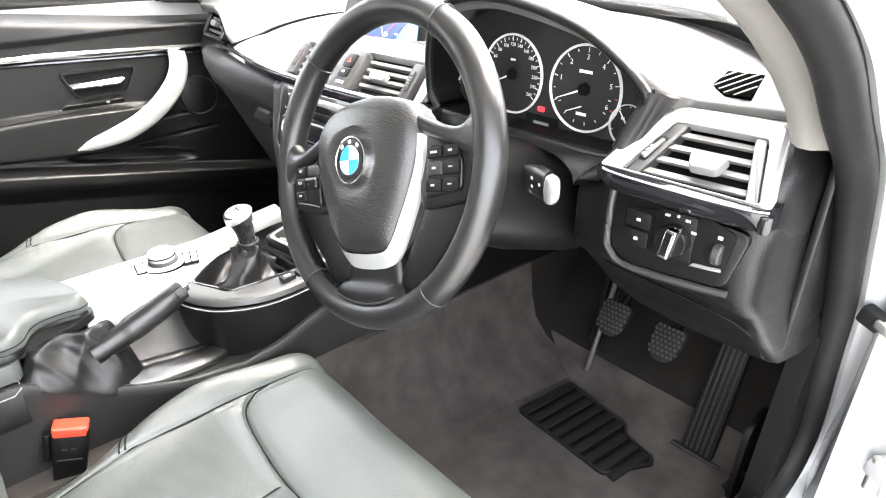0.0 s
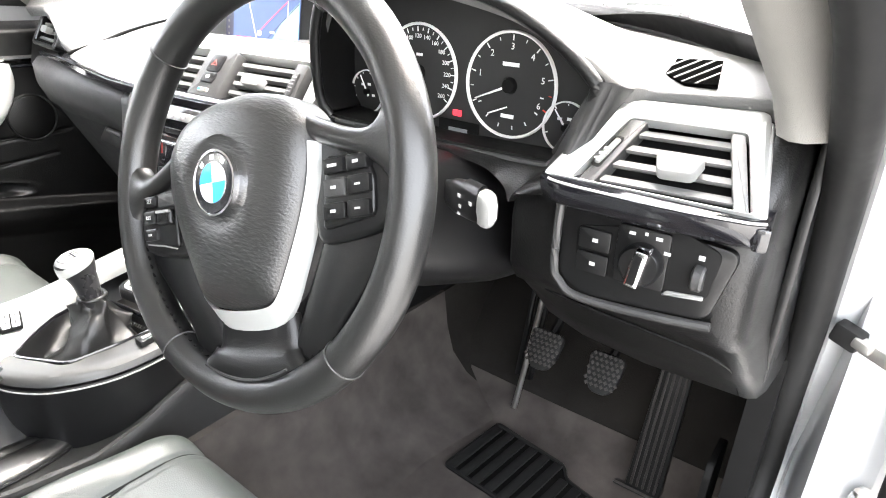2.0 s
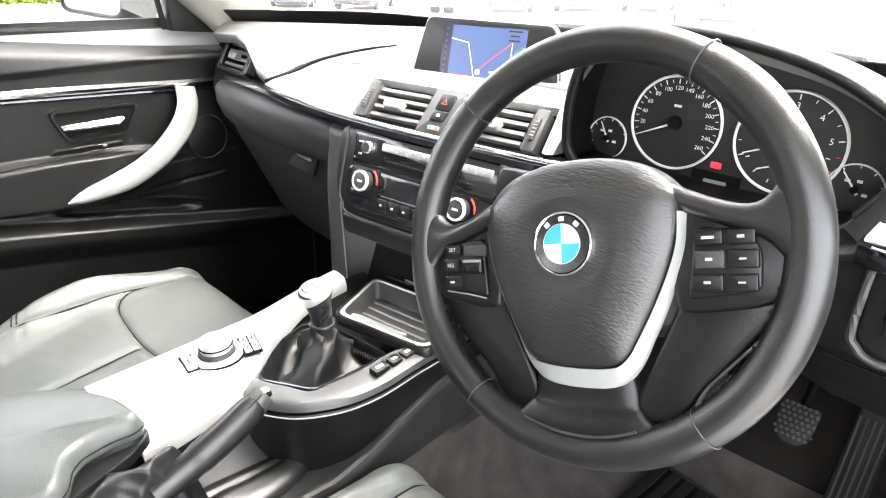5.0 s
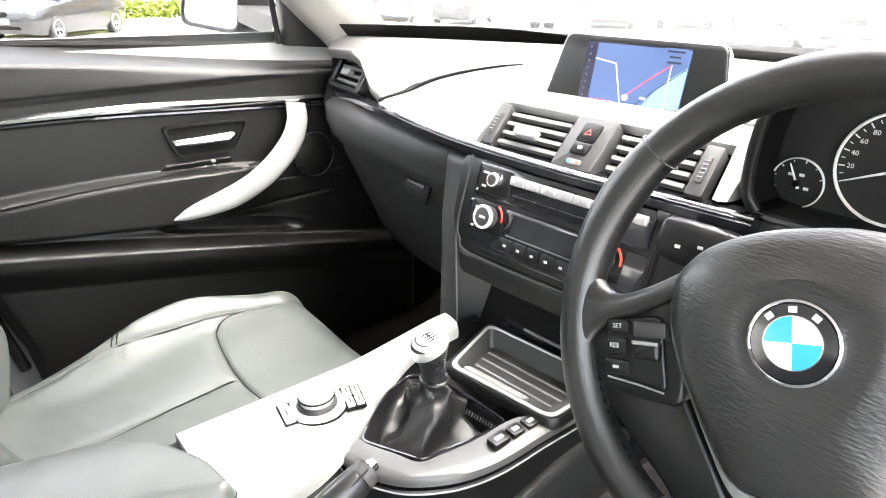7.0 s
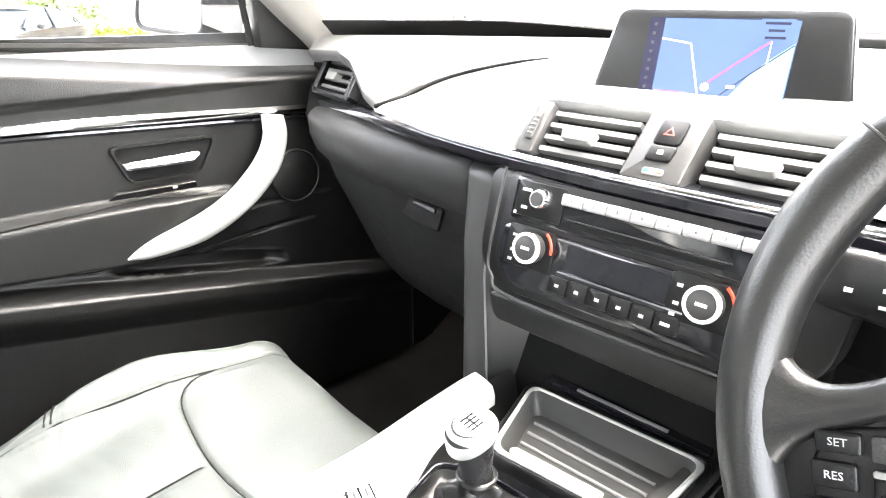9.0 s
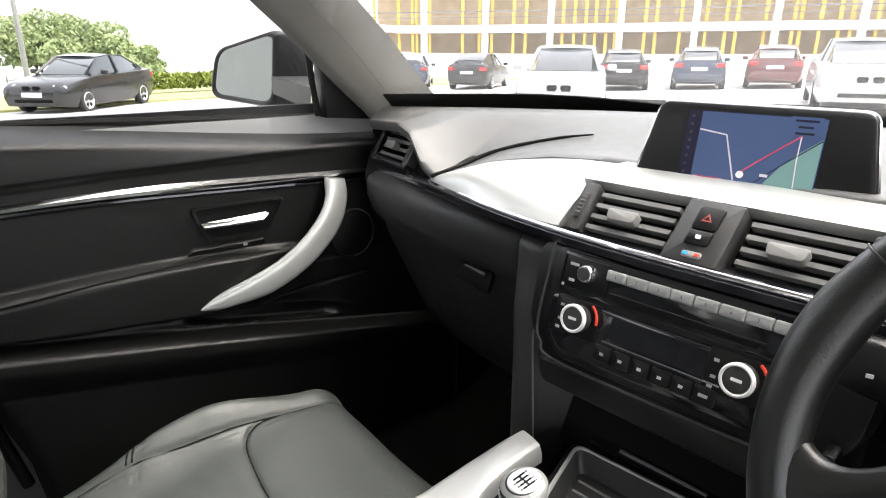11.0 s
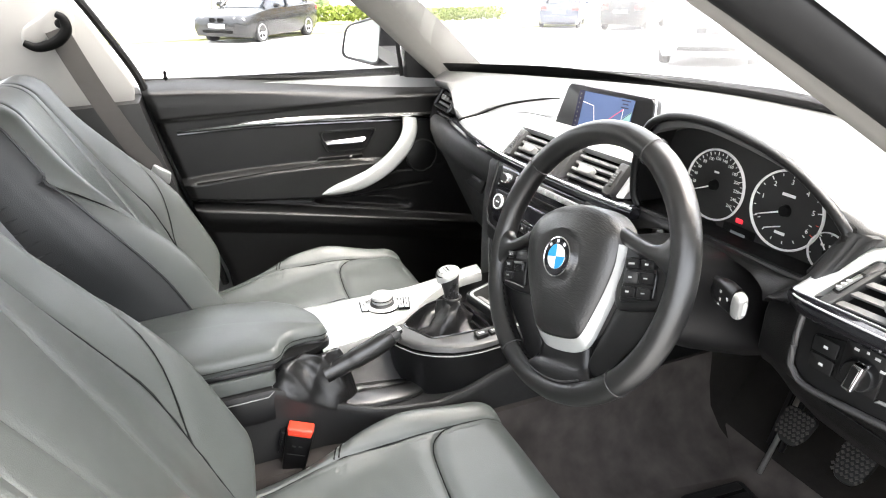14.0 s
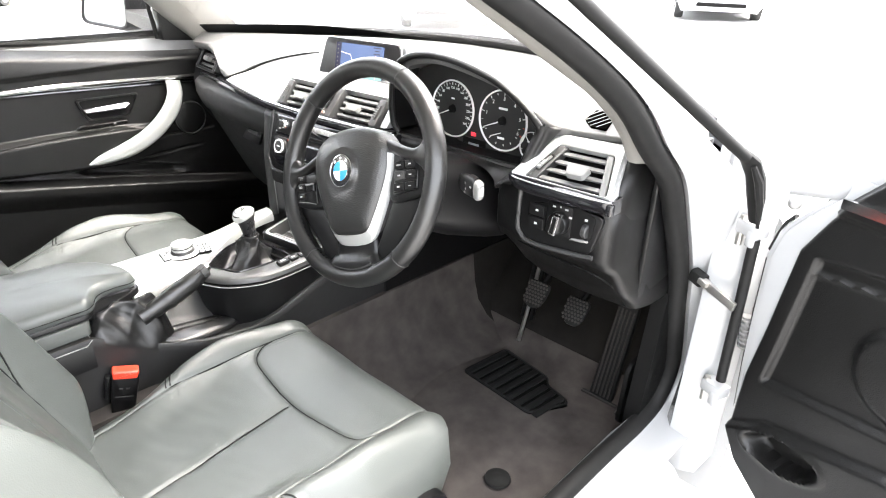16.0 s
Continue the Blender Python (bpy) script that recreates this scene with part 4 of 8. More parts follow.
def stalk(root, tip, w, h, parent, cap):
    a, b = Vector(root), Vector(tip)
    d = (b - a).normalized()
    up = Vector((0, 0.25, 1))
    s = d.cross(up).normalized()
    u = s.cross(d).normalized()
    rings = []
    for f, k in ((0, 0.5), (0.25, 0.6), (0.42, 0.95), (0.55, 1.05), (0.85, 1.0), (0.97, 0.9), (1.0, 0.7)):
        c = a + (b - a) * f
        rings.append([c + s * w * k * (abs(math.cos(x)) ** 0.5) * math.copysign(1, math.cos(x)) + u * h * k * (abs(math.sin(x)) ** 0.5) * math.copysign(1, math.sin(x)) for x in np.linspace(0, 2 * math.pi, 25)[:-1]])
    st = part("stalk", loft(rings), HARD, parent, "black stalk with white symbols", angle=50)
    fm = frame_of(a + (b - a) * 0.72 - s * (w * 1.02 if s.y > 0 else -w * 1.02), d if s.y > 0 else d, u)
    return st, fm


st_r, fr = stalk((0.420, 0.215, 0.948), (0.507, 0.172, 0.955), 0.010, 0.0155, column, True)
part("end_cap", loft([[Vector((0.504 + dx, 0.173 - dx * 0.4, 0.955)) + Vector((0, 0.0100 * k * math.copysign(abs(math.cos(a)) ** 0.6, math.cos(a)), 0.0160 * k * math.copysign(abs(math.sin(a)) ** 0.6, math.sin(a)))) for a in np.linspace(0, 2 * math.pi, 21)[:-1]] for dx, k in ((-0.004, 1.0), (0.002, 1.04), (0.008, 0.95), (0.011, 0.72))]), GREY, st_r, "pale grey end cap")
part("end_button", prism(rect(0.010, 0.017, 0.003), frame_of((0.5152, 0.1685, 0.955), (0.4, 0.92, 0), (0, 0, 1)), 0.004, 0.001), SILVER, st_r)
part("top_cover", shell([[Vector((0.452 + 0.05 * f, 0.198 - 0.023 * f, 0.952 + 0.003 * f)) + Vector((0, 0.0112 * math.cos(a), 0.0172 * math.sin(a) ** 0.6)) for a in np.linspace(0.35, math.pi - 0.05, 9)] for f in np.linspace(0.45, 0.92, 5)], (0, 0, 0.0015)), HARD, st_r)
for k, (dx, dz) in enumerate(((-0.030, 0.010), (-0.028, -0.004), (-0.012, 0.008), (-0.030, -0.014))):
    part("key_mark", box(pose(0.503 + dx, 0.1625 - dx * 0.45, 0.952 + dz * 0.7, 0, 0, -24), (0.004, 0.0008, 0.0032)), PRINT, st_r)
st_l, fl = stalk((0.300, 0.205, 0.945), (0.168, 0.172, 0.958), 0.012, 0.022, column, False)
for dx, dz in ((0.050, 0.0), (0.056, 0.006), (0.056, -0.006), (0.044, 0.006), (0.044, -0.006), (0.024, 0.0), (0.085, 0.002)):
    part("key_mark", box(pose(0.168 + dx, 0.1575 + dx * 0.25, 0.957 + dz - dx * 0.1, 0, 0, 14), (0.005, 0.0008, 0.003)), WHITE, st_l)
part("start_button", lathe([(0, 0.006), (0.014, 0.006), (0.0165, 0.004), (0.0165, 0), (0, 0)], frame_of((0.245, 0.290, 0.930), (1, 0, 0), (0, 0.2, 1)), 28), CHROME, dash, "chrome-ringed start button")
part("infill", box(pose(0.245, 0.335, 0.900, 12), (0.17, 0.06, 0.16), 0.01), HARD, dash)




# ---- steering wheel ----
TW = radians(19.5)
SW = frame_of((0.360, 0.0345, 0.980), (1, 0, 0), (0, math.sin(TW), math.cos(TW))) @ Matrix.Rotation(radians(19.5), 4, "Z")
wheel = thing("steering_wheel", "three-spoke black leather steering wheel with a round badge", "steering wheel")


def rim(ru=0.171):
    rings = []
    for a in np.linspace(0, 2 * math.pi, 97)[:-1]:
        s = math.sin(a)
        grip = 1.0 + 0.10 * math.exp(-((abs(math.cos(a)) - 0.80) / 0.12) ** 2) * (s > -0.3)
        row = []
        for b in np.linspace(0, 2 * math.pi, 21)[:-1]:
            rr = ru + 0.0160 * grip * math.cos(b)
            row.append(SW @ Vector((rr * math.cos(a), rr * math.sin(a), 0.0172 * math.sin(b))))
        rings.append(row)
    return grid(rings, wrap_u=True, wrap_v=True)


rim_ob = part("rim", rim(), WHEEL_LEATHER, wheel, "stitched black leather rim")
for deg_ in (52, 128, 232, 305):
    a = radians(deg_)
    loop = [SW @ Vector(((0.171 + 0.0166 * math.cos(b) * (1.06 if deg_ < 180 else 1)) * math.cos(a), (0.171 + 0.0166 * math.cos(b) * (1.06 if deg_ < 180 else 1)) * math.sin(a), 0.0176 * math.sin(b))) for b in np.linspace(0, 2 * math.pi, 25)[:-1]]
    part("seam", tube(loop, 0.0008, 5, closed=True), DARKGREY, rim_ob)
# stitches along the inside of the lower rim
for k in range(46):
    a = radians(196 + 150 * k / 45)
    if 250 < math.degrees(a) < 292:
        continue
    m = SW @ Matrix.Rotation(a, 4, "Z") @ pose(0.1552, 0, 0.004, 0, 0, 25)
    part("stitch", box(m, (0.0014, 0.0045, 0.0014)), MATT, rim_ob)

HUB = [(-0.087, 0.024), (-0.082, 0.042), (-0.062, 0.060), (-0.030, 0.070), (0.0, 0.072), (0.030, 0.070), (0.062, 0.060), (0.082, 0.042), (0.087, 0.024), (0.085, 0.000), (0.074, -0.036), (0.056, -0.074), (0.044, -0.094), (0.028, -0.101), (0.0, -0.103), (-0.028, -0.101), (-0.044, -0.094), (-0.056, -0.074), (-0.074, -0.036), (-0.085, 0.000)]
hub_o = [tuple(p) for p in spline(HUB + [HUB[0]], 81)[:-1]]
rings = []
for k, h in ((1.0, -0.016), (1.0, 0.006), (0.985, 0.013), (0.95, 0.018), (0.86, 0.0235), (0.72, 0.0275), (0.55, 0.0305), (0.44, 0.0315), (0.42, 0.0305), (0.34, 0.0300)):
    row = []
    for x, y in hub_o:
        if k <= 0.44:
            l = math.hypot(x, y)
            f = {0.44: 0.0385, 0.42: 0.0365, 0.34: 0.028}[k]
            row.append(SW @ Vector((x / l * f, y / l * f, h)))
        else:
            row.append(SW @ Vector((x * k, y * k, h)))
    rings.append(row)
hub = part("airbag_cover", loft(rings), AIRBAG, wheel, "grained black airbag cover", angle=50)
# badge: chrome ring, black band, blue and white quarters
BD = SW @ pose(0, 0, 0.0300)
badge = part("badge", lathe([(0, 0.0035), (0.0235, 0.0035), (0.0248, 0.0050), (0.0262, 0.0045), (0.0268, 0.0), (0, 0)], BD, 48), CHROME, wheel, "round blue and white badge with a chrome ring")
part("black_band", lathe([(0, 0.0046), (0.0236, 0.0046), (0.0236, 0.003), (0, 0.003)], BD, 48), GLOSS, badge)
part("inner_ring", lathe([(0, 0.0050), (0.0166, 0.0050), (0.0168, 0.0044), (0, 0.0044)], BD, 40), CHROME, badge)
for q in range(4):
    pts = [(0, 0)] + [(0.0160 * math.cos(radians(90 * q + d)), 0.0160 * math.sin(radians(90 * q + d))) for d in range(0, 91, 10)]
    part("quarter", prism(pts, BD @ pose(0, 0, 0.0054), 0.0006), BADGE_WHITE if q % 2 == 0 else BLUE, badge)
for d in (50, 90, 130):
    a = radians(d)
    part("light_mark", box(BD @ Matrix.Translation((0.0202 * math.cos(a), 0.0202 * math.sin(a), 0.0048)) @ Matrix.Rotation(a - math.pi / 2, 4, "Z"), (0.0045, 0.0038, 0.0005)), BADGE_WHITE, badge)
# silver V
v_out = [(-0.0905, 0.022), (-0.0880, -0.006), (-0.0770, -0.041), (-0.0620, -0.077), (-0.0480, -0.104), (-0.0280, -0.1195), (0.0, -0.1240), (0.0280, -0.1195), (0.0480, -0.104), (0.0620, -0.077), (0.0770, -0.041), (0.0880, -0.006), (0.0905, 0.022)]
v_in = [(-0.0860, 0.022), (-0.0842, -0.004), (-0.0735, -0.036), (-0.0555, -0.074), (-0.0435, -0.0935), (-0.030, -0.1005), (0.0, -0.1025), (0.030, -0.1005), (0.0435, -0.0935), (0.0555, -0.074), (0.0735, -0.036), (0.0842, -0.004), (0.0860, 0.022)]
vo, vi = spline(v_out, 60), spline(v_in, 60)
part("silver_trim", shell([[SW @ Vector((*(o * (1 - f) + i * f), 0.0105 + 0.0045 * f - 0.0085 * (1 - f) ** 3 - 0.003 * math.sin(math.pi * f))) for f in np.linspace(0, 1, 9)] for o, i in zip(vo, vi)], SW.to_3x3() @ Vector((0, 0, -0.004))), SILVER, wheel, "satin silver V-shaped spoke trim")


def spoke_plate(pts, z, depth, bev, mat, name="spoke", r=0.012):
    return part(name, prism(rounded(pts, r, 5), SW @ pose(0, 0, z), depth, bev), mat, wheel, angle=50)


for s in (1, -1):
    top = [(0.076 * s, 0.044), (0.096 * s, 0.032), (0.120 * s, 0.020), (0.158 * s, 0.014), (0.160 * s, -0.042), (0.140 * s, -0.050), (0.110 * s, -0.054), (0.080 * s, -0.056), (0.074 * s, 0.0)]
    low_ = [(0.086 * s, -0.036), (0.154 * s, -0.036), (0.152 * s, -0.056), (0.124 * s, -0.086), (0.094 * s, -0.116), (0.080 * s, -0.146), (0.036 * s, -0.142), (0.055 * s, -0.100)]
    # the leather bridge from hub to rim, spreading into the rim
    up_, dn_ = spline([(0.062, 0.054), (0.085, 0.042), (0.112, 0.030), (0.134, 0.025), (0.148, 0.032), (0.158, 0.052)], 18), spline([(0.164, -0.034), (0.153, -0.012), (0.140, 0.000), (0.120, 0.008), (0.095, 0.018), (0.066, 0.030)], 18)
    rings = []
    for u, d in zip(up_, dn_[::-1]):
        c, h = (u + d) / 2, (u - d) / 2
        rings.append([SW @ Vector(((c[0] + h[0] * math.cos(a)) * s, c[1] + h[1] * math.cos(a), 0.001 + 0.0125 * math.copysign(abs(math.sin(a)) ** 0.8, math.sin(a)))) for a in np.linspace(0, 2 * math.pi, 21)[:-1]])
    part("spoke", loft(rings), WHEEL_LEATHER, wheel, angle=60)
    spoke_plate(top if s > 0 else top[::-1], 0.004, 0.02, 0.005, HARD)
    spoke_plate(low_ if s > 0 else low_[::-1], -0.002, 0.018, 0.005, HARD)
    panel = [(0.0965 * s, 0.010), (0.134 * s, 0.006), (0.142 * s, -0.010), (0.141 * s, -0.038), (0.0905 * s, -0.045)]
    kp = spoke_plate(panel if s > 0 else panel[::-1], 0.008, 0.01, 0.002, HARD, "button_panel", 0.006)
    if s > 0:
        rows_ = ((0.001, 0.0115, ((0.1045, 0.020), (0.1270, 0.019))), (-0.015, 0.0135, ((0.1050, 0.021), (0.1280, 0.021))), (-0.032, 0.0125, ((0.1035, 0.022), (0.1270, 0.021))))
    else:
        rows_ = ((0.000, 0.0100, ((0.1280, 0.019),)), (-0.015, 0.0125, ((0.1300, 0.019),)), (-0.031, 0.0110, ((0.1280, 0.020),)))
        part("blank_panel", prism(rect(0.026, 0.0115, 0.002, -0.1045, -0.001), SW @ pose(0, 0, 0.0105), 0.008, 0.001), DARKGREY, kp)
        part("rocker", prism(rect(0.022, 0.0140, 0.003, -0.1060, -0.0165), SW @ pose(0, 0, 0.0135), 0.010, 0.004, 3), HARD, kp)
        part("rocker_edge", box(SW @ pose(-0.1060, -0.0112, 0.0130), (0.021, 0.0030, 0.003), 0.001), GREY, kp)
        part("edge_line", tube([SW @ Vector(p) for p in ((-0.138, -0.0395, 0.0088), (-0.112, -0.0425, 0.0088), (-0.092, -0.046, 0.0088))], 0.0008, 6), GREY, kp)
    for yy, hh, cols in rows_:
        for k, (xx, ww) in enumerate(cols):
            bt = part("button", prism(rect(ww, hh, 0.002, xx * s + 0.002 * s, yy), SW @ pose(0, 0, 0.0115), 0.008, 0.0015), DARKGREY if (s > 0 and yy == -0.015 and k == 0) else HARD, kp)
            if s > 0 or yy < -0.03:
                part("key_mark", box(SW @ pose(xx * s + 0.002 * s, yy, 0.0118), (0.009 if yy > 0 and k == 0 else 0.005, 0.0022 if yy > 0 or k == 0 else 0.0014, 0.0005)), PRINT, bt)
lettering("SET", SW @ pose(-0.1300, 0.000, 0.0117), 0.0052, PRINT, wheel, "key_lettering")
lettering("RES", SW @ pose(-0.1320, -0.015, 0.0117), 0.0052, PRINT, wheel, "key_lettering")
# lower spoke
rings = []
for y, w in zip(*spline([(-0.106, 0.044), (-0.120, 0.047), (-0.134, 0.049), (-0.146, 0.056), (-0.156, 0.074), (-0.166, 0.096)], 20).T):
    rings.append([SW @ Vector((w * math.copysign(abs(math.cos(a)) ** 0.8, math.cos(a)), y + 0.006 * math.cos(a) ** 2 * (w > 0.05), -0.006 + 0.007 * float(smooth(-0.128, -0.150, y)) + 0.0115 * math.copysign(abs(math.sin(a)) ** 0.7, math.sin(a)))) for a in np.linspace(0, 2 * math.pi, 25)[:-1]])
part("spoke", loft(rings), HARD, wheel, "smooth black lower spoke", angle=60)
part("spoke_seam", tube([SW @ Vector((x, -0.1475 - 0.010 * (1 - (x / 0.05) ** 2), 0.0135)) for x in np.linspace(-0.05, 0.05, 15)], 0.0012, 6), DARKGREY, wheel)
part("hub_back", lathe([(0, -0.01), (0.07, -0.01), (0.06, -0.045), (0.05, -0.06), (0, -0.06)], SW, 32), MATT, wheel)


# ---- floor and footwells ----
floor_rows = []
for x in np.linspace(-0.80, 0.77, 60):
    row = []
    for y in list(np.linspace(-1.9, 0.58, 40)) + list(np.linspace(0.62, 1.0, 14)):
        z = 0.338 + 0.60 * max(0.0, y - 0.60) * (1 + 0.8 * max(0.0, y - 0.60))
        z += 0.012 * float(smooth(0.70, 0.76, x)) + 0.006 * noise.noise(Vector((x * 4, y * 4, 1)))
        row.append((x, y, z))
    floor_rows.append(row)
floor = solid("floor", shell(floor_rows, (0, 0, -0.06)), CARPET, "worn black carpet on the car's floor", "floor", kind="structure", angle=70)
# dark sheet added over the carpet for the deep shade of the footwells
shade_rows = [[(x, y, 0.341 + 0.60 * max(0.0, y - 0.60) * (1 + 0.8 * max(0.0, y - 0.60)) + 0.012 * float(smooth(0.70, 0.76, x)) + 0.006 * noise.noise(Vector((x * 4, y * 4, 1)))) for y in np.linspace(0.655 - 0.40 * float(smooth(0.05, -0.15, x)), 1.0, 30)] for x in np.linspace(-0.79, 0.76, 40)]
FLOOR_SHADE = material("floor_shade", (0.014, 0.013, 0.012), 0.95, grain=0.8, grain_size=500, vary=0.4, vary_size=12, spec=0.05)
solid("footwell_shade", shell(shade_rows, (0, 0, -0.003)), FLOOR_SHADE, "dark sheet standing in for shade on the sloping footwell", "floor", kind="structure", angle=70)
bulk = solid("bulkhead", box(pose(0, 1.02, 0.66), (1.46, 0.04, 0.62)), MATT, "black bulkhead closing the footwells", "wall", kind="structure")

mat_pad = thing("heel_pad", "ribbed black rubber heel pad on the carpet", "floor mat")
HP = [(0.288, 0.412), (0.505, 0.398), (0.553, 0.490), (0.545, 0.503), (0.478, 0.518), (0.462, 0.545), (0.306, 0.566)]
hp = rounded(HP, 0.012, 4)
hc = (0.42, 0.475)
part("border", ribbon(hp, [(hc[0] + (x - hc[0]) * 0.95, hc[1] + (y - hc[1]) * 0.90) for x, y in hp], pose(0, 0, 0.3475), 0.012, 0.002), RUBBER, mat_pad)
part("sheet", prism(hp, pose(0, 0, 0.3435), 0.010), MATT, mat_pad)
for k in range(9):
    x = 0.306 + 0.0268 * k
    y0, y1 = 0.416 - 0.07 * (x - 0.29), (0.553 - 0.10 * (x - 0.306) if x < 0.462 else 0.508 - 0.2 * (x - 0.478))
    part("rib", box(pose(x + 0.004, (y0 + y1) / 2, 0.3450, 0, 0, -6), (0.0175, y1 - y0, 0.007), 0.003), RUBBER, mat_pad)
disc = thing("mat_fixing", "round black floor mat fixing", "mat fixing")
part("disc", lathe([(0, 0.005), (0.012, 0.005), (0.016, 0.003), (0.026, 0.004), (0.028, 0), (0, -0.006)], pose(0.578, 0.195, 0.343), 28), RUBBER, disc)

# ---- pedals ----
pedals = thing("pedal_box", "hanging clutch and brake pedals with an upright accelerator", "pedals")


PEDAL = material("worn_pedal_rubber", (0.024, 0.0215, 0.019), 0.7, vary=0.5, vary_size=40)


def pedal(x, y, z, name):
    m = frame_of((x, y, z), (1, 0.04, 0), (0, 0.55, 0.83))
    pts = rounded([(-0.030, 0.030), (-0.027, -0.012), (-0.015, -0.038), (0.015, -0.038), (0.027, -0.012), (0.030, 0.030)], 0.012, 4)
    p = part(name, prism(pts, m, 0.012, 0.003), RUBBER, pedals, "black rubber pedal with a raised tread")
    for i in range(-3, 4):
        for j in range(-4, 4):
            px, py = i * 0.0085 + (j % 2) * 0.004, j * 0.0085
            if abs(px) < 0.026 and py > -0.032 + 0.3 * max(0, abs(px) - 0.012) * 2 and py < 0.027:
                part("tread_block", box(m @ pose(px, py, 0.001, 0, 0, 45), (0.0050, 0.0050, 0.0022)), PEDAL, p)
    arm = [m @ Vector(q) for q in ((0, 0.0, -0.012), (0.004, 0.05, -0.03), (0.006, 0.16, -0.05), (0.0, 0.32, -0.06))]
    part("arm", tube(arm, 0.008, 8, flat=1.4), MATT, p)


pedal(0.391, 0.551, 0.560, "clutch_pedal")
pedal(0.494, 0.569, 0.548, "brake_pedal")
AM = frame_of((0.588, 0.612, 0.450), (1, 0.0, 0), (-0.05, 0.30, 0.95))
acc = part("accelerator", prism(rounded([(-0.030, -0.125), (0.030, -0.125), (0.026, 0.125), (-0.024, 0.125)], 0.006), AM, 0.016, 0.003), RUBBER, pedals, "ribbed black accelerator")
for k in range(5):
    part("rib", box(AM @ pose(-0.020 + 0.010 * k, 0, 0.001), (0.004, 0.225, 0.004), 0.001), PEDAL, acc)
part("foot", box(AM @ pose(0, -0.127, -0.006), (0.098, 0.020, 0.026), 0.004), RUBBER, acc)
part("foot_edge", box(AM @ pose(0, -0.118, 0.006), (0.094, 0.004, 0.004), 0.001), PEDAL, acc)
part("push_rod", tube([(0.332, 0.66, 0.62), (0.322, 0.645, 0.50), (0.310, 0.616, 0.350)], 0.0055, 10), STEEL, pedals, "bare steel rod")
for dx in (0, 0.028):
    part("bracket", box(pose(0.300 + dx, 0.665, 0.52, -14), (0.010, 0.012, 0.22), 0.003), HARD, pedals)
rest = solid("kick_panel", loft([[(0.715, y, z) for y, z in ((0.43, 0.34), (0.43, 0.46), (0.46, 0.74), (0.70, 0.74), (0.80, 0.36))], [(0.745, y, z) for y, z in ((0.43, 0.34), (0.43, 0.46), (0.46, 0.74), (0.70, 0.74), (0.80, 0.36))]]), MATT, "black kick panel beside the accelerator", "trim panel", kind="structure")
lever_ = thing("bonnet_release", "black bonnet release lever on the kick panel", "lever")
part("plate", prism(rounded([(-0.045, -0.075), (0.040, -0.075), (0.050, 0.08), (-0.02, 0.09)], 0.03), frame_of((0.699, 0.50, 0.475), (0, -1, 0), (0, 0, 1)) @ pose(0, 0, 0.0, 180), 0.010, 0.003), MATT, lever_)
part("handle", box(pose(0.692, 0.485, 0.43, 0, 20, 0), (0.014, 0.030, 0.065), 0.005), HARD, lever_)
part("white_mark", box(pose(0.6855, 0.478, 0.447), (0.004, 0.010, 0.016), 0.002), WHITE, lever_)

kick_left = solid("kick_panel_left", box(pose(-0.765, 0.68, 0.66), (0.03, 0.66, 0.72)), MATT, "black side lining of the passenger footwell", "trim panel", kind="structure")

# ---- body shell ----
wall_left = solid("body_side_left", loft([[(-0.80, -1.95, 0.20), (-0.80, -0.47, 0.20), (-0.80, -0.47, 1.06), (-0.80, -1.95, 1.08)], [(-0.90, -1.95, 0.20), (-0.90, -0.47, 0.20), (-0.88, -0.47, 1.06), (-0.88, -1.95, 1.08)]]), PAINT, "white painted rear side of the car", "car body", kind="structure")
wall_right = solid("body_side_right", loft([[(0.80, -1.95, 0.20), (0.80, -0.62, 0.20), (0.80, -0.62, 1.06), (0.80, -1.95, 1.08)], [(0.90, -1.95, 0.20), (0.90, -0.62, 0.20), (0.88, -0.62, 1.06), (0.88, -1.95, 1.08)]]), PAINT, "white painted rear side of the car", "car body", kind="structure")
wall_rear = solid("body_rear", box(pose(0, -1.95, 0.65), (1.76, 0.06, 0.9)), PAINT, "white painted tail of the car", "car body", kind="structure")
# roof out of view, added to shade the cabin and bounce light down
roof_rows = []
for x in np.linspace(-0.60, 0.60, 16):
    roof_rows.append([(x, y, 1.425 - 0.10 * (x / 0.6) ** 2 * 0.4 - 0.05 * ((y + 0.7) / 0.9) ** 2) for y in np.linspace(-1.75, 0.10, 20)])
roof = solid("roof", shell(roof_rows, (0, 0, 0.04)), HEADLINING, "unseen car roof, its cloth lining kept pale for bounce", "roof", kind="structure", angle=70)
bonnet_rows = []
for x in np.linspace(-0.80, 0.80, 16):
    bonnet_rows.append([(x, y - 0.35 * abs(x / 0.8) ** 2.5 * (1 - (y - 0.98) / 0.9 * 0.6), 1.02 - 0.05 * abs(x / 0.8) ** 2 - 0.16 * ((y - 0.98) / 0.9) ** 1.6) for y in np.linspace(0.98, 1.88, 14)])
bonnet = solid("bonnet", shell(bonnet_rows, (0, 0, -0.03)), PAINT, "white painted bonnet of the car", "car body", kind="structure", angle=70)
for s, nm in ((-1, "body_wing_left"), (1, "body_wing_right")):
    wing = [[(s * x, y, z) for x, z in ((0.80, 0.25), (0.89, 0.25), (0.90, 0.60), (0.875, 0.90), (0.80, 0.965), (0.72, 0.95))] for y in (0.56, 0.9, 1.4, 1.88)]
    solid(nm, loft(wing), PAINT, "white painted front wing of the car", "car body", kind="structure")
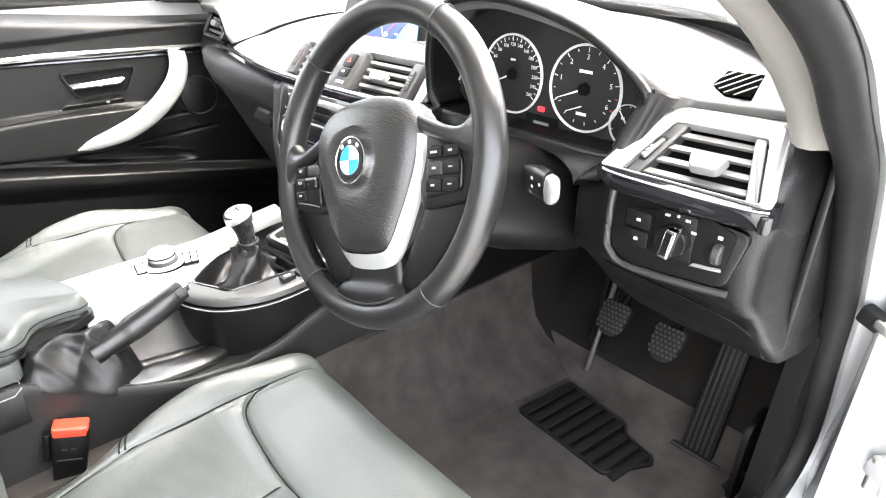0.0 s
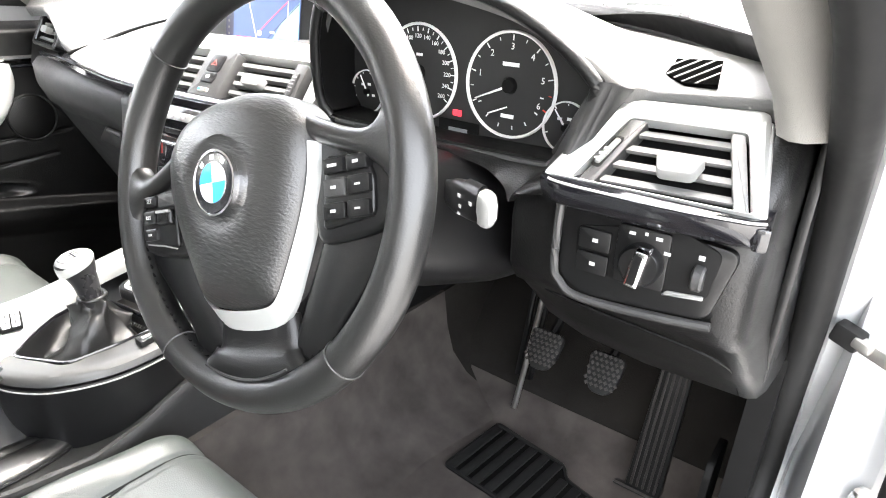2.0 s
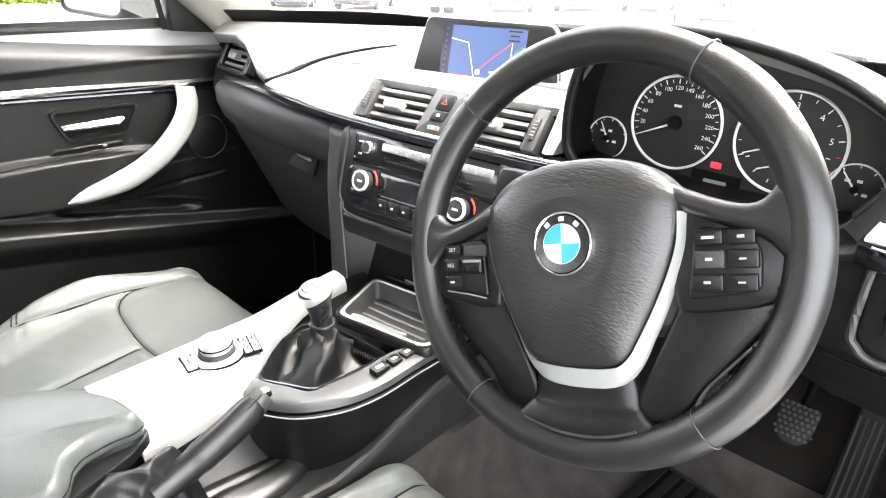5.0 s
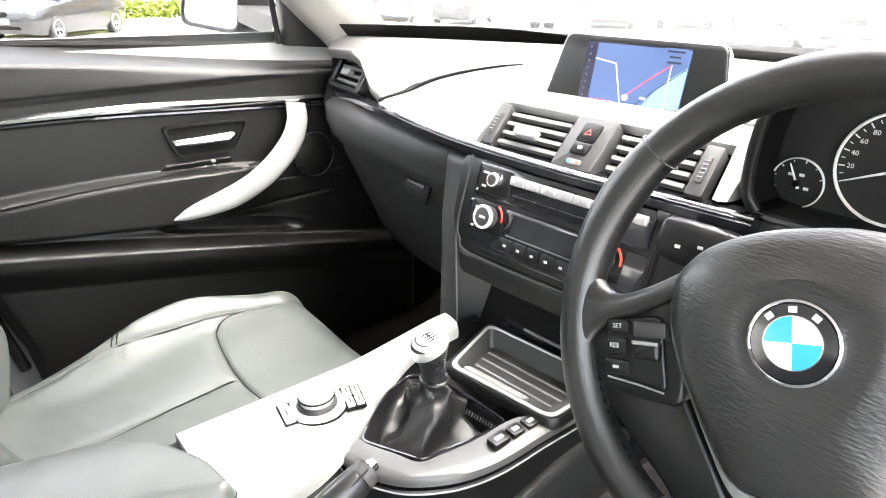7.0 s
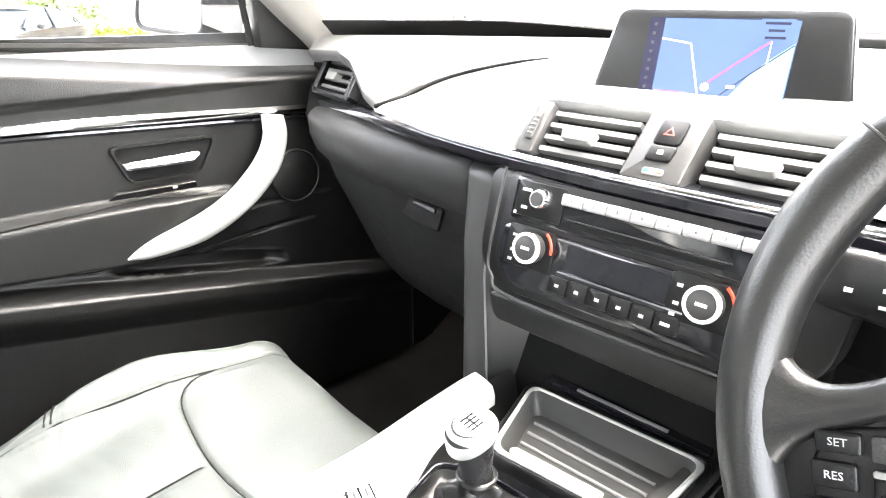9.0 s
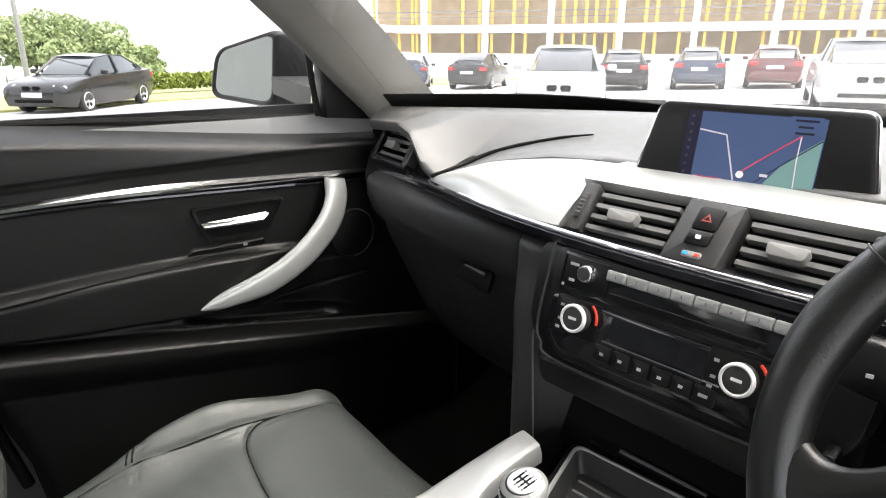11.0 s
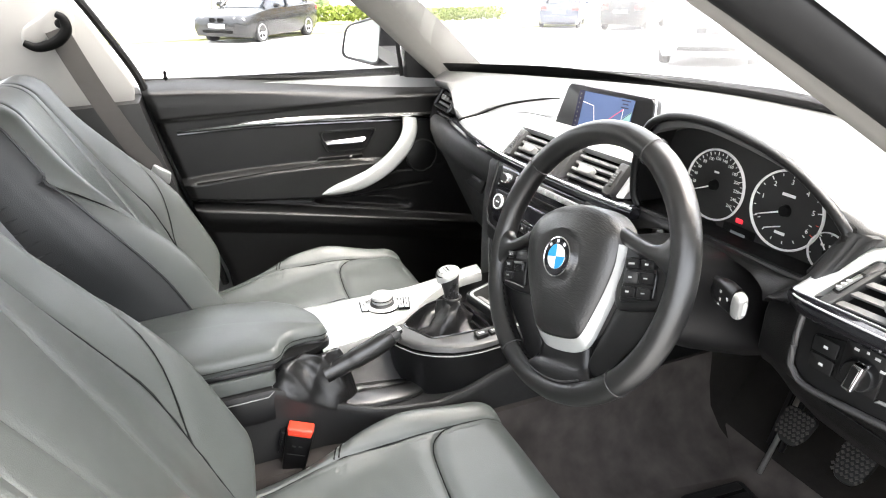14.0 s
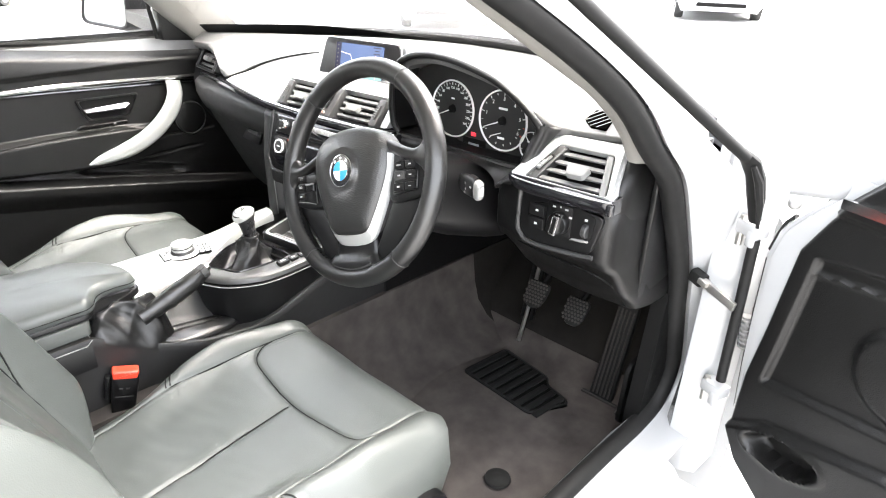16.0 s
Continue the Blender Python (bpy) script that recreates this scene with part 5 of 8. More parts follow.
# windscreen shelf seal and wipers
seal_pts = [(x, 0.872 - 0.52 * abs(x / 0.71) ** 2.4, 1.070 - 0.012 * abs(x / 0.71) ** 2) for x in np.linspace(-0.70, 0.70, 60)]
trim = solid("windscreen_seal", tube(seal_pts, 0.0155, 10, flat=1.2), RUBBER, "black rubber seal along the windscreen's foot", "seal", kind="structure")
cowl_rows = [[(x, 0.885 - 0.52 * abs(x / 0.71) ** 2.4 + (0.10 + 0.16 * abs(x / 0.71) ** 1.5) * f, 1.066 - 0.03 * f) for f in (0, 0.5, 1)] for x in np.linspace(-0.70, 0.70, 40)]
cowl_panel = solid("cowl_panel", shell(cowl_rows, (0, 0, -0.012)), RUBBER, "black plastic cowl under the wipers", "trim panel", kind="structure")
# windscreen glass: a thin curved slab
ws = []
for f in np.linspace(0, 1, 14):
    row = []
    for x in np.linspace(-1, 1, 25):
        w = 0.70 - 0.12 * f
        yb = 0.885 - 0.52 * abs(x) ** 2.4
        yt = 0.14 - 0.20 * abs(x) ** 2.4
        row.append((x * w, yb + (yt - yb) * f, 1.062 + 0.345 * f - 0.02 * f * x * x + 0.02 * math.sin(math.pi * f)))
    ws.append(row)
windscreen = solid("window_1", shell(ws, (0, 0.004, 0.004)), SCREEN_GLASS, "clear car windscreen", "window", kind="structure", angle=30)
windscreen.visible_shadow = False

# wipers lying along the glass foot
for x0_, x1_ in ((-0.52, 0.02), (-0.10, 0.42)):
    w_pts = []
    for k in range(25):
        u_ = (x0_ + (x1_ - x0_) * k / 24) / 0.70
        f_ = 0.018 + 0.022 * k / 24
        yb, yt = 0.885 - 0.52 * abs(u_) ** 2.4, 0.14 - 0.20 * abs(u_) ** 2.4
        w_pts.append((u_ * (0.70 - 0.12 * f_), yb + (yt - yb) * f_ + 0.016, 1.062 + 0.345 * f_ - 0.02 * f_ * u_ * u_ + 0.02 * math.sin(math.pi * f_) + 0.006))
    wiper = thing("wiper", "black windscreen wiper lying along the glass foot", "wiper", "windscreen wipers")
    part("blade", tube(w_pts, 0.005, 8, flat=1.6), MATT, wiper)
    part("arm", tube([(p[0], p[1] + 0.016, p[2] + 0.002) for p in w_pts[:14]], [0.010 - 0.0004 * k for k in range(14)], 8), MATT, wiper)

# dark border along the glass foot
frit = []
for x in np.linspace(-1, 1, 61):
    h = 0.030 + 0.075 * float(smooth(0.30, 0.80, abs(x)))
    row = []
    for f in (0.0, h * 0.5, h):
        w = 0.70 - 0.12 * f
        yb, yt = 0.885 - 0.52 * abs(x) ** 2.4, 0.14 - 0.20 * abs(x) ** 2.4
        row.append((x * w * 0.995, yb + (yt - yb) * f - 0.006, 1.060 + 0.345 * f - 0.02 * f * x * x + 0.02 * math.sin(math.pi * f) - 0.006))
    frit.append(row)
frit_band = solid("windscreen_border", shell(frit, (0, 0.002, 0.002)), MATT, "black border band at the windscreen's foot", "window border", kind="structure", angle=70)

# ---- A pillars ----
PIL = {  # left pillar, z: rear outer edge, inner edge
    1.030: ((0.745, 0.350), (0.712, 0.300)), 1.065: ((0.742, 0.315), (0.704, 0.250)), 1.10: ((0.734, 0.270), (0.690, 0.200)), 1.20: ((0.703, 0.155), (0.668, 0.070)), 1.30: ((0.660, 0.020), (0.642, -0.060)), 1.41: ((0.608, -0.130), (0.600, -0.200))}
PIL_R = {1.030: ((0.745, 0.310), (0.712, 0.275)), 1.065: ((0.742, 0.292), (0.704, 0.260)), 1.10: ((0.734, 0.268), (0.690, 0.238)), 1.14: ((0.722, 0.229), (0.681, 0.187)), 1.20: ((0.703, 0.125), (0.668, 0.076)), 1.30: ((0.660, -0.053), (0.642, -0.104)), 1.41: ((0.608, -0.270), (0.600, -0.315))}


def pillar(s, wide, table, deep):
    secs = []
    for z in np.linspace(1.032, 1.41, 24):
        ks = list(table)
        o = [float(np.interp(z, ks, [table[k][0][i] for k in ks])) for i in (0, 1)]
        n = [float(np.interp(z, ks, [table[k][1][i] for k in ks])) for i in (0, 1)]
        n = [o[0] + (n[0] - o[0]) * (0.6 + 0.4 * wide), o[1] + (n[1] - o[1]) * wide]
        f = (z - 1.03) / 0.38
        w = [o[0] - 0.045 - 0.02 * f, o[1] + 0.16 - 0.02 * f + deep * f]
        ring = [(o[0], o[1]), (o[0] * 0.75 + n[0] * 0.25, o[1] * 0.7 + n[1] * 0.3 - 0.008), (o[0] * 0.35 + n[0] * 0.65, o[1] * 0.3 + n[1] * 0.7 - 0.010), (n[0], n[1]), (n[0] - 0.012, n[1] + 0.015), (n[0] * 0.5 + w[0] * 0.5 - 0.006, n[1] * 0.5 + w[1] * 0.5), tuple(w), (o[0] + 0.01, o[1] + 0.16)]
        secs.append([(s * x, y, z) for x, y in ring])
    return loft(secs)


pillar_l = solid("pillar_left", pillar(-1, 0.25, PIL, 0.0), PILLAR, "pale cloth windscreen pillar trim", "pillar", kind="structure", angle=50)
pillar_r = solid("pillar_right", pillar(1, 1.0, PIL_R, 0.06), PILLAR, "pale cloth windscreen pillar trim", "pillar", kind="structure", angle=50)

rear_mirror = thing("rear_view_mirror", "black rear-view mirror hanging at the windscreen", "mirror")
RVM = frame_of((-0.005, 0.052, 1.346), (1, 0.05, 0.0), (0, 0.10, 1))
rvo = rounded([(-0.185, -0.022), (-0.150, -0.036), (0.150, -0.036), (0.182, -0.020), (0.170, 0.030), (-0.172, 0.032)], 0.02, 5)
part("housing", loft([[RVM @ Vector((x * k, y * k, z)) for x, y in rvo] for k, z in ((0.96, 0.002), (1.0, -0.006), (0.97, -0.022), (0.75, -0.034), (0.3, -0.04))]), MATT, rear_mirror, angle=60)
part("glass", prism([(x * 0.94, y * 0.90) for x, y in rvo], RVM @ pose(0, 0, 0.0035), 0.002), MIRROR, rear_mirror)
part("stem", tube([(-0.005, 0.085, 1.350), (-0.005, 0.115, 1.385), (-0.005, 0.13, 1.41)], 0.012, 10), MATT, rear_mirror)

# ---- driver's door opening ----
open_path = spline([(0.640, -0.275, 1.405), (0.690, -0.045, 1.283), (0.722, 0.090, 1.205), (0.744, 0.178, 1.140), (0.752, 0.250, 1.070), (0.753, 0.335, 1.00), (0.753, 0.400, 0.90), (0.753, 0.455, 0.80), (0.751, 0.490, 0.70), (0.750, 0.525, 0.60), (0.750, 0.535, 0.53), (0.749, 0.50, 0.470), (0.747, 0.42, 0.450), (0.742, 0.25, 0.447), (0.740, -0.20, 0.450), (0.740, -0.62, 0.46)], 90)
seal_r = solid("door_seal", tube([tuple(p) for p in open_path], 0.0185, 12, up=(1, 0, 0)), RUBBER, "thick black rubber seal round the door opening", "seal", kind="structure")
outer = [(p[0] + 0.055 + 0.02 * float(smooth(1.1, 0.8, p[2])), p[1] + 0.012, p[2] + 0.012) for p in open_path]
frame_rows = []
for p in open_path:
    g = float(smooth(1.15, 0.85, p[2]))
    frame_rows.append([(p[0] - 0.02, p[1] + 0.055, p[2]), (p[0] + 0.004, p[1] + 0.020, p[2] + 0.004), (p[0] + 0.022, p[1] + 0.012, p[2]), (p[0] + 0.030 + 0.035 * g, p[1] + 0.020 + 0.03 * g, p[2] + 0.01 * (1 - g)), (p[0] + 0.036 + 0.060 * g, p[1] + 0.050 + 0.07 * g, p[2] + 0.012 * (1 - g))])
door_frame = solid("door_frame", shell(frame_rows, (0, 0.012, 0.0)), PAINT, "white painted door opening of the car", "car body", kind="structure", angle=60)
seal_o = solid("pillar_seal", tube([tuple(p) for p in spline([(0.700, -0.21, 1.405), (0.734, -0.13, 1.353), (0.765, 0.0, 1.273), (0.796, 0.13, 1.193), (0.849, 0.28, 1.090), (0.862, 0.315, 1.066)], 40)], 0.008, 10, up=(1, 0, 0)), RUBBER, "black rubber outer pillar seal", "seal", kind="structure")
hinge_wall = solid("hinge_pillar", loft([[(0.772, 0.50 + 0.3 * (0.85 - z) * (z < 0.85) * (z > 0.5), z), (0.80, 0.466, z), (0.835, 0.464, z), (0.862, 0.48, z), (0.868, 0.56, z), (0.772, 0.64, z)] for z in (0.36, 0.6, 0.85, 0.95, 1.05)]), PAINT, "white painted hinge pillar", "car body", kind="structure", angle=40)
solid("body_scuttle", loft([[(x0, y, 0.92), (x1, y, 0.92), (x1, y, zt - 0.035), (x1 - 0.02, y, zt - 0.008), (x1 - 0.045, y, zt), (x0, y, zt)] for x0, x1, y, zt in ((0.772, 0.856, 0.478, 1.050), (0.766, 0.872, 0.560, 1.062), (0.742, 0.874, 0.800, 1.030), (0.705, 0.874, 0.970, 0.990))]), PAINT, "white painted corner between wing and windscreen", "car body", kind="structure", angle=50)
sill_rows = []
for y in np.linspace(-0.62, 0.40, 20):
    sill_rows.append([(0.700, y, 0.345), (0.708, y, 0.42), (0.722, y, 0.445), (0.748, y, 0.440), (0.762, y, 0.425)])
sill = solid("sill_trim", shell(sill_rows, (0.004, 0, -0.02)), HARD, "scuffed black plastic sill trim", "trim panel", kind="structure", angle=50)
outer_sill = solid("body_sill", loft([[(0.764, y, 0.428), (0.79, y, 0.428), (0.84, y, 0.40), (0.885, y, 0.34), (0.885, y, 0.20), (0.745, y, 0.20)] for y in (-0.62, 0.0, 0.42)]), PAINT, "white painted sill of the car", "car body", kind="structure", angle=40)
left_sill = solid("body_sill_left", box(pose(-0.82, -0.05, 0.30), (0.13, 0.9, 0.2), 0.02), PAINT, "white painted sill of the car", "car body", kind="structure")


# ---- seats ----
FLANK = material("flank_leather", (0.018, 0.019, 0.020), 0.34, grain=0.3, grain_size=700, kind="leather")
STITCH = material("seat_thread", (0.008, 0.0085, 0.0085), 0.8, spec=0.2)


def cushion_sheet(n=230, m=240):
    """The cushion's top and flanks in the seat's own frame: x across, y ahead, z up."""
    u, v = np.meshgrid(np.linspace(-1, 1, n), np.linspace(-1, 1, m), indexing="ij")
    su, sv = np.sign(u) * np.abs(u) ** 0.8, np.sign(v) * np.abs(v) ** 0.8
    y = -0.165 + sv * 0.262 * (1 - 0.10 * (su**4) * (sv > 0))
    half = 0.246 - 0.034 * smooth(-0.10, -0.28, y)
    x = su * half * (1 - 0.07 * sv**4)
    z = 0.606 - 0.10 * np.clip(-0.10 - y, 0, 1) - 0.02 * np.clip(y, 0, 1)
    z = z - 0.006 * np.exp(-((x / 0.09) ** 2))
    bol = np.exp(-(((np.abs(x) - half + 0.041) / 0.034) ** 2))
    z = z + bol * (0.011 + 0.021 * smooth(0.06, -0.10, y) - 0.024 * smooth(-0.16, -0.34, y))
    for edge, r in ((half - np.abs(x), 0.050), (0.097 - y, 0.060), (y + 0.427, 0.03)):
        d = np.clip(edge, 0, r)
        z = z - (r - np.sqrt(np.clip(r * r - (r - d) ** 2, 0, None)))
    lines = [
        [tuple(p) for p in spline([(-0.172, 0.10), (-0.174, 0.03), (-0.172, -0.10), (-0.168, -0.43)], 20)],
        [tuple(p) for p in spline([(0.172, 0.10), (0.174, 0.03), (0.172, -0.10), (0.168, -0.43)], 20)],
        [tuple(p) for p in spline([(-0.173, -0.012), (-0.166, -0.040), (-0.140, -0.064), (-0.07, -0.076), (0.0, -0.080), (0.07, -0.076), (0.140, -0.064), (0.166, -0.040), (0.173, -0.012)], 40)],
        [(0.0, -0.080), (0.004, -0.43)],
    ]
    fine = [[(s * 0.150, -0.215), (s * 0.25, -0.165)] for s in (-1, 1)] + [[(s * 0.150, -0.221), (s * 0.25, -0.171)] for s in (-1, 1)]
    z = z - 0.0012 * seam_depth(x, y, fine, 0.0016)
    z = z - 0.0050 * seam_depth(x, y, lines, 0.0018) - 0.0034 * seam_depth(x, y, lines, 0.009)
    wr = np.array([[noise.noise(Vector((a * 9, b * 14, 0.3))) for a, b in zip(r1, r2)] for r1, r2 in zip(x, y)])
    fold_ = np.array([[noise.noise(Vector((a * 16 + b * 10, b * 46 - a * 20, 1.7))) for a, b in zip(r1, r2)] for r1, r2 in zip(x, y)])
    z = z + 0.0026 * wr * (np.abs(x) < 0.16) + 0.0011 * fold_ * smooth(-0.10, -0.22, y) * smooth(0.165, 0.13, np.abs(x))
    return x, y, z, lines


def back_sheet(n=200, m=260, deep=0.082):
    """The backrest in its own frame: x across, y up along the back, z out of its face."""
    u, v = np.meshgrid(np.linspace(-1, 1, n), np.linspace(-1, 1, m), indexing="ij")
    su, sv = np.sign(u) * np.abs(u) ** 0.8, np.sign(v) * np.abs(v) ** 0.85
    y = 0.305 + sv * 0.325
    w = 0.246 - 0.035 * smooth(0.34, 0.63, y) - 0.03 * smooth(0.10, -0.02, y)
    x = su * w
    z = 0.010 * np.sin(np.clip(y, 0, 0.6) / 0.6 * math.pi)
    c = np.abs(x) / w
    bol = np.exp(-(((c - 0.82) / 0.17) ** 2))
    z = z + bol * (deep * smooth(-0.06, 0.10, y) * (1 - 0.78 * smooth(0.22, 0.54, y)))
    for edge, r in ((w - np.abs(x), 0.055), (0.632 - y, 0.05), (y + 0.022, 0.03)):
        d = np.clip(edge, 0, r)
        z = z - (r - np.sqrt(np.clip(r * r - (r - d) ** 2, 0, None)))
    lines = [
        [tuple(p) for p in spline([(s * 0.140, 0.0), (s * 0.150, 0.15), (s * 0.155, 0.30), (s * 0.135, 0.46), (s * 0.110, 0.63)], 24)] for s in (-1, 1)
    ] + [
        [tuple(p) for p in spline([(s * 0.050, 0.0), (s * 0.056, 0.2), (s * 0.070, 0.42), (s * 0.085, 0.56), (s * 0.080, 0.63)], 24)] for s in (-1, 1)
    ] + [[tuple(p) for p in spline([(s * 0.150, 0.16), (s * 0.185, 0.30), (s * 0.205, 0.42), (s * 0.215, 0.5)], 16)] for s in (-1, 1)]
    z = z - 0.0055 * seam_depth(x, y, lines, 0.0024) - 0.0026 * seam_depth(x, y, lines, 0.007)
    return x, y, z, lines


def stitch_lines(lines, sheet, m, parent):
    """Fine dark joints laid in the grooves of a padded sheet."""
    sx, sy, sz = (a.ravel() for a in sheet)
    for line in lines:
        p = np.array(line)
        if len(p) < 6:
            p = np.array([p[0] + (p[-1] - p[0]) * f for f in np.linspace(0, 1, 24)])
        pts = []
        for a, b in p:
            k = int(np.argmin((sx - a) ** 2 + (sy - b) ** 2))
            if (sx[k] - a) ** 2 + (sy[k] - b) ** 2 < 0.004**2:
                pts.append(m @ Vector((a, b, sz[k] + 0.0006)))
        if len(pts) > 3:
            part("seam", tube(pts, 0.0015, 6), STITCH, parent)


def make_seat(cx, dy, back_y, lean, label):
    seat = thing("car_seat", label, "car seat", "front seats")
    x, y, z, seams = cushion_sheet()
    if cx < 0:  # the passenger's cushion is drawn out further
        seams = [[(a, b + 0.036 * float(smooth(-0.05, 0.06, b))) for a, b in line] for line in seams]
        y = y + 0.036 * smooth(-0.05, 0.06, y)
    if cx < 0:  # a fuller bolster beside the door
        z = z + 0.015 * np.exp(-(((x + 0.200) / 0.040) ** 2)) * smooth(0.07, -0.08, y) * smooth(-0.40, -0.25, y)
    top = [[Vector((a + cx, b + dy, c)) for a, b, c in zip(*r)] for r in zip(x, y, z)]
    bm = grid(top)
    border = [top[i][0] for i in range(len(top))] + [top[-1][j] for j in range(1, len(top[0]))] + [top[i][-1] for i in range(len(top) - 2, -1, -1)] + [top[0][j] for j in range(len(top[0]) - 2, 0, -1)]
    lower = [Vector((cx + (p.x - cx) * 0.97, dy - 0.165 + (p.y - dy + 0.165) * 0.97, 0.435)) for p in border]
    mid = [a.lerp(b, 0.5) + Vector(((a.x - cx) * 0.035, (a.y - dy + 0.165) * 0.035, 0)) for a, b in zip(border, lower)]
    bm = merge(bm, grid([border, mid, lower], wrap_v=True))
    cush = part("cushion", bm, LEATHER, seat, "dark grey-green leather cushion with stitched seams", angle=70)
    double = [[(s * q, -0.215 + 0.5 * (q - 0.172) + d) for q in np.linspace(0.172, 0.232, 8)] for s in (-1, 1) for d in (0.0, -0.008)]
    stitch_lines(seams + double, (x, y, z), Matrix.Translation((cx, dy, 0)), cush)
    part("base", box(pose(cx, dy - 0.17, 0.395), (0.44, 0.46, 0.09), 0.02), MATT, seat)
    for s in (-1, 1):
        part("seat_rail", box(pose(cx + 0.18 * s, dy - 0.17, 0.348), (0.03, 0.52, 0.03), 0.004), STEEL, seat)
        sp = prism(rounded([(-0.29, 0.0), (0.21, 0.0), (0.235, 0.07), (0.19, 0.115), (-0.27, 0.125)], 0.03), frame_of((cx + s * 0.262, dy - 0.18, 0.40), (0, s, 0), (0, 0, 1)) @ pose(0, 0, 0.0), 0.03, 0.008) if s > 0 else prism(rounded([(0.29, 0.0), (0.27, 0.125), (-0.19, 0.115), (-0.235, 0.07), (-0.21, 0.0)], 0.03), frame_of((cx + s * 0.262, dy - 0.18, 0.40), (0, -1, 0), (0, 0, 1)), 0.03, 0.008)
        part("side_cover", sp, HARD, seat)
    bx, by, bz, back_seams = back_sheet(deep=0.082 if cx < 0 else 0.060)
    if cx > 0:  # the outer bolster is sat flat
        bz = bz - 0.030 * smooth(0.10, 0.20, -bx) * smooth(0.40, 0.10, by)
    BF = frame_of((cx, back_y, 0.575), (-1, 0, 0), (0, -math.sin(radians(lean)), math.cos(radians(lean))))
    face = [[BF @ Vector((a, b, c)) for a, b, c in zip(*r)] for r in zip(bx, by, bz)]
    rear = [[BF @ Vector((a * 0.96, b, -0.115 + 0.02 * abs(a) / 0.24)) for a, b, c in zip(*r)] for r in zip(bx, by, bz)]
    nb = len(face)
    loop = lambda g: [g[i][0] for i in range(nb)] + [g[-1][j] for j in range(1, len(g[0]))] + [g[i][-1] for i in range(nb - 2, -1, -1)] + [g[0][j] for j in range(len(g[0]) - 2, 0, -1)]
    fa, fb = loop(face), loop(rear)
    mid = [p.lerp(q, 0.45) + BF.to_3x3() @ Vector((0.012 * math.copysign(1, (BF.inverted() @ p).x), 0, 0)) for p, q in zip(fa, fb)]
    k0 = int(0.035 * nb) if cx < 0 else 0
    bm = grid(face[k0:])
    inner = [grid(face[: k0 + 1])] if k0 else []
    flank = merge(*inner, grid([fa, mid, fb], wrap_v=True), grid([[rear[i][j] for j in range(0, len(rear[0]), 9)] for i in list(range(0, nb, 9)) + [nb - 1]]))
    rest_ = part("backrest", bm, LEATHER, seat, "leather backrest with raised side bolsters", angle=70)
    part("flank", flank, FLANK, seat, "black leather flanks and rear of the backrest", angle=70)
    stitch_lines(back_seams, (bx, by, bz), BF, rest_)
    if k0:
        part("piping", tube([p + BF.to_3x3() @ Vector((0, 0, 0.001)) for p in face[k0][6:-10]], 0.0026, 6), FLANK, seat)
    # piping on the flank
    for s in (-1, 1) if cx > 0 else ():
        pipe = [BF @ Vector((s * (0.251 - 0.035 * float(smooth(0.34, 0.63, q))), q, -0.040)) for q in np.linspace(0.02, 0.56, 20)]
        part("piping", tube(pipe, 0.0035, 6), LEATHER, seat)
    hr = []
    for q in np.linspace(0, 1, 15):
        w_, t_ = 0.132 * math.sin(math.pi * (0.10 + 0.80 * q)) ** 0.28, 0.052 * math.sin(math.pi * (0.06 + 0.88 * q)) ** 0.35
        hr.append([BF @ Vector((w_ * math.copysign(abs(math.cos(a)) ** 0.6, math.cos(a)), 0.668 + 0.190 * q, -0.030 + 0.018 * q + t_ * math.copysign(abs(math.sin(a)) ** 0.75, math.sin(a)))) for a in np.linspace(0, 2 * math.pi, 33)[:-1]])
    rest_top = part("headrest", loft(hr), LEATHER, seat, "padded leather headrest", angle=60)
    for s in (-1, 1):
        part("headrest_post", tube([BF @ Vector((s * 0.06, 0.58, -0.045)), BF @ Vector((s * 0.06, 0.69, -0.035))], 0.006, 10), CHROME, rest_top)
    part("hinge_cover", lathe([(0, 0.012), (0.045, 0.012), (0.055, 0.0), (0, 0)], frame_of((cx + 0.255, back_y - 0.02, 0.545), (0, 1, 0), (0, 0, 1)), 24), HARD, seat)
    return seat


driver_seat = make_seat(0.360, -0.045, -0.408, 25.0, "dark grey-green leather driver's car seat with raised bolsters")
passenger_seat = make_seat(-0.360, 0.0, -0.392, 25.5, "dark grey-green leather passenger car seat with raised bolsters")

# ---- seat belt buckle beside the driver's seat ----
buckle = thing("belt_buckle", "black seat belt buckle with a red release button", "seat belt buckle")
BK = frame_of((0.1025, -0.310, 0.583), (0.015, 0.041, -0.010), (0.0, 0.025, 0.084))
bk_o = rounded([(-0.019, -0.044), (0.019, -0.044), (0.0235, 0.040), (-0.0235, 0.040)], 0.007, 4)
buckle_body = part("body", prism(bk_o, BK @ pose(0, 0, 0.013), 0.026, 0.004, 3), HARD, buckle)
part("release_button", prism(rounded([(-0.0205, -0.008), (0.0205, -0.008), (0.0220, 0.008), (-0.0220, 0.008)], 0.004), BK @ pose(0, 0.036, 0.0140), 0.024, 0.004, 3), RED, buckle, "red release button")
part("clip_plate", prism(rounded([(-0.004, -0.030), (0.004, -0.030), (0.004, 0.012), (-0.004, 0.012)], 0.002), BK @ pose(-0.0275, 0.018, 0.006), 0.012, 0.002), HARD, buckle)
part("slot_line", box(BK @ pose(0, -0.006, 0.0132), (0.030, 0.0016, 0.001)), DARKGREY, buckle)
for k_ in (-0.006, 0.005):
    part("printed_mark", box(BK @ pose(k_, 0.010, 0.0132), (0.006, 0.003, 0.0006)), DARKGREY, buckle)
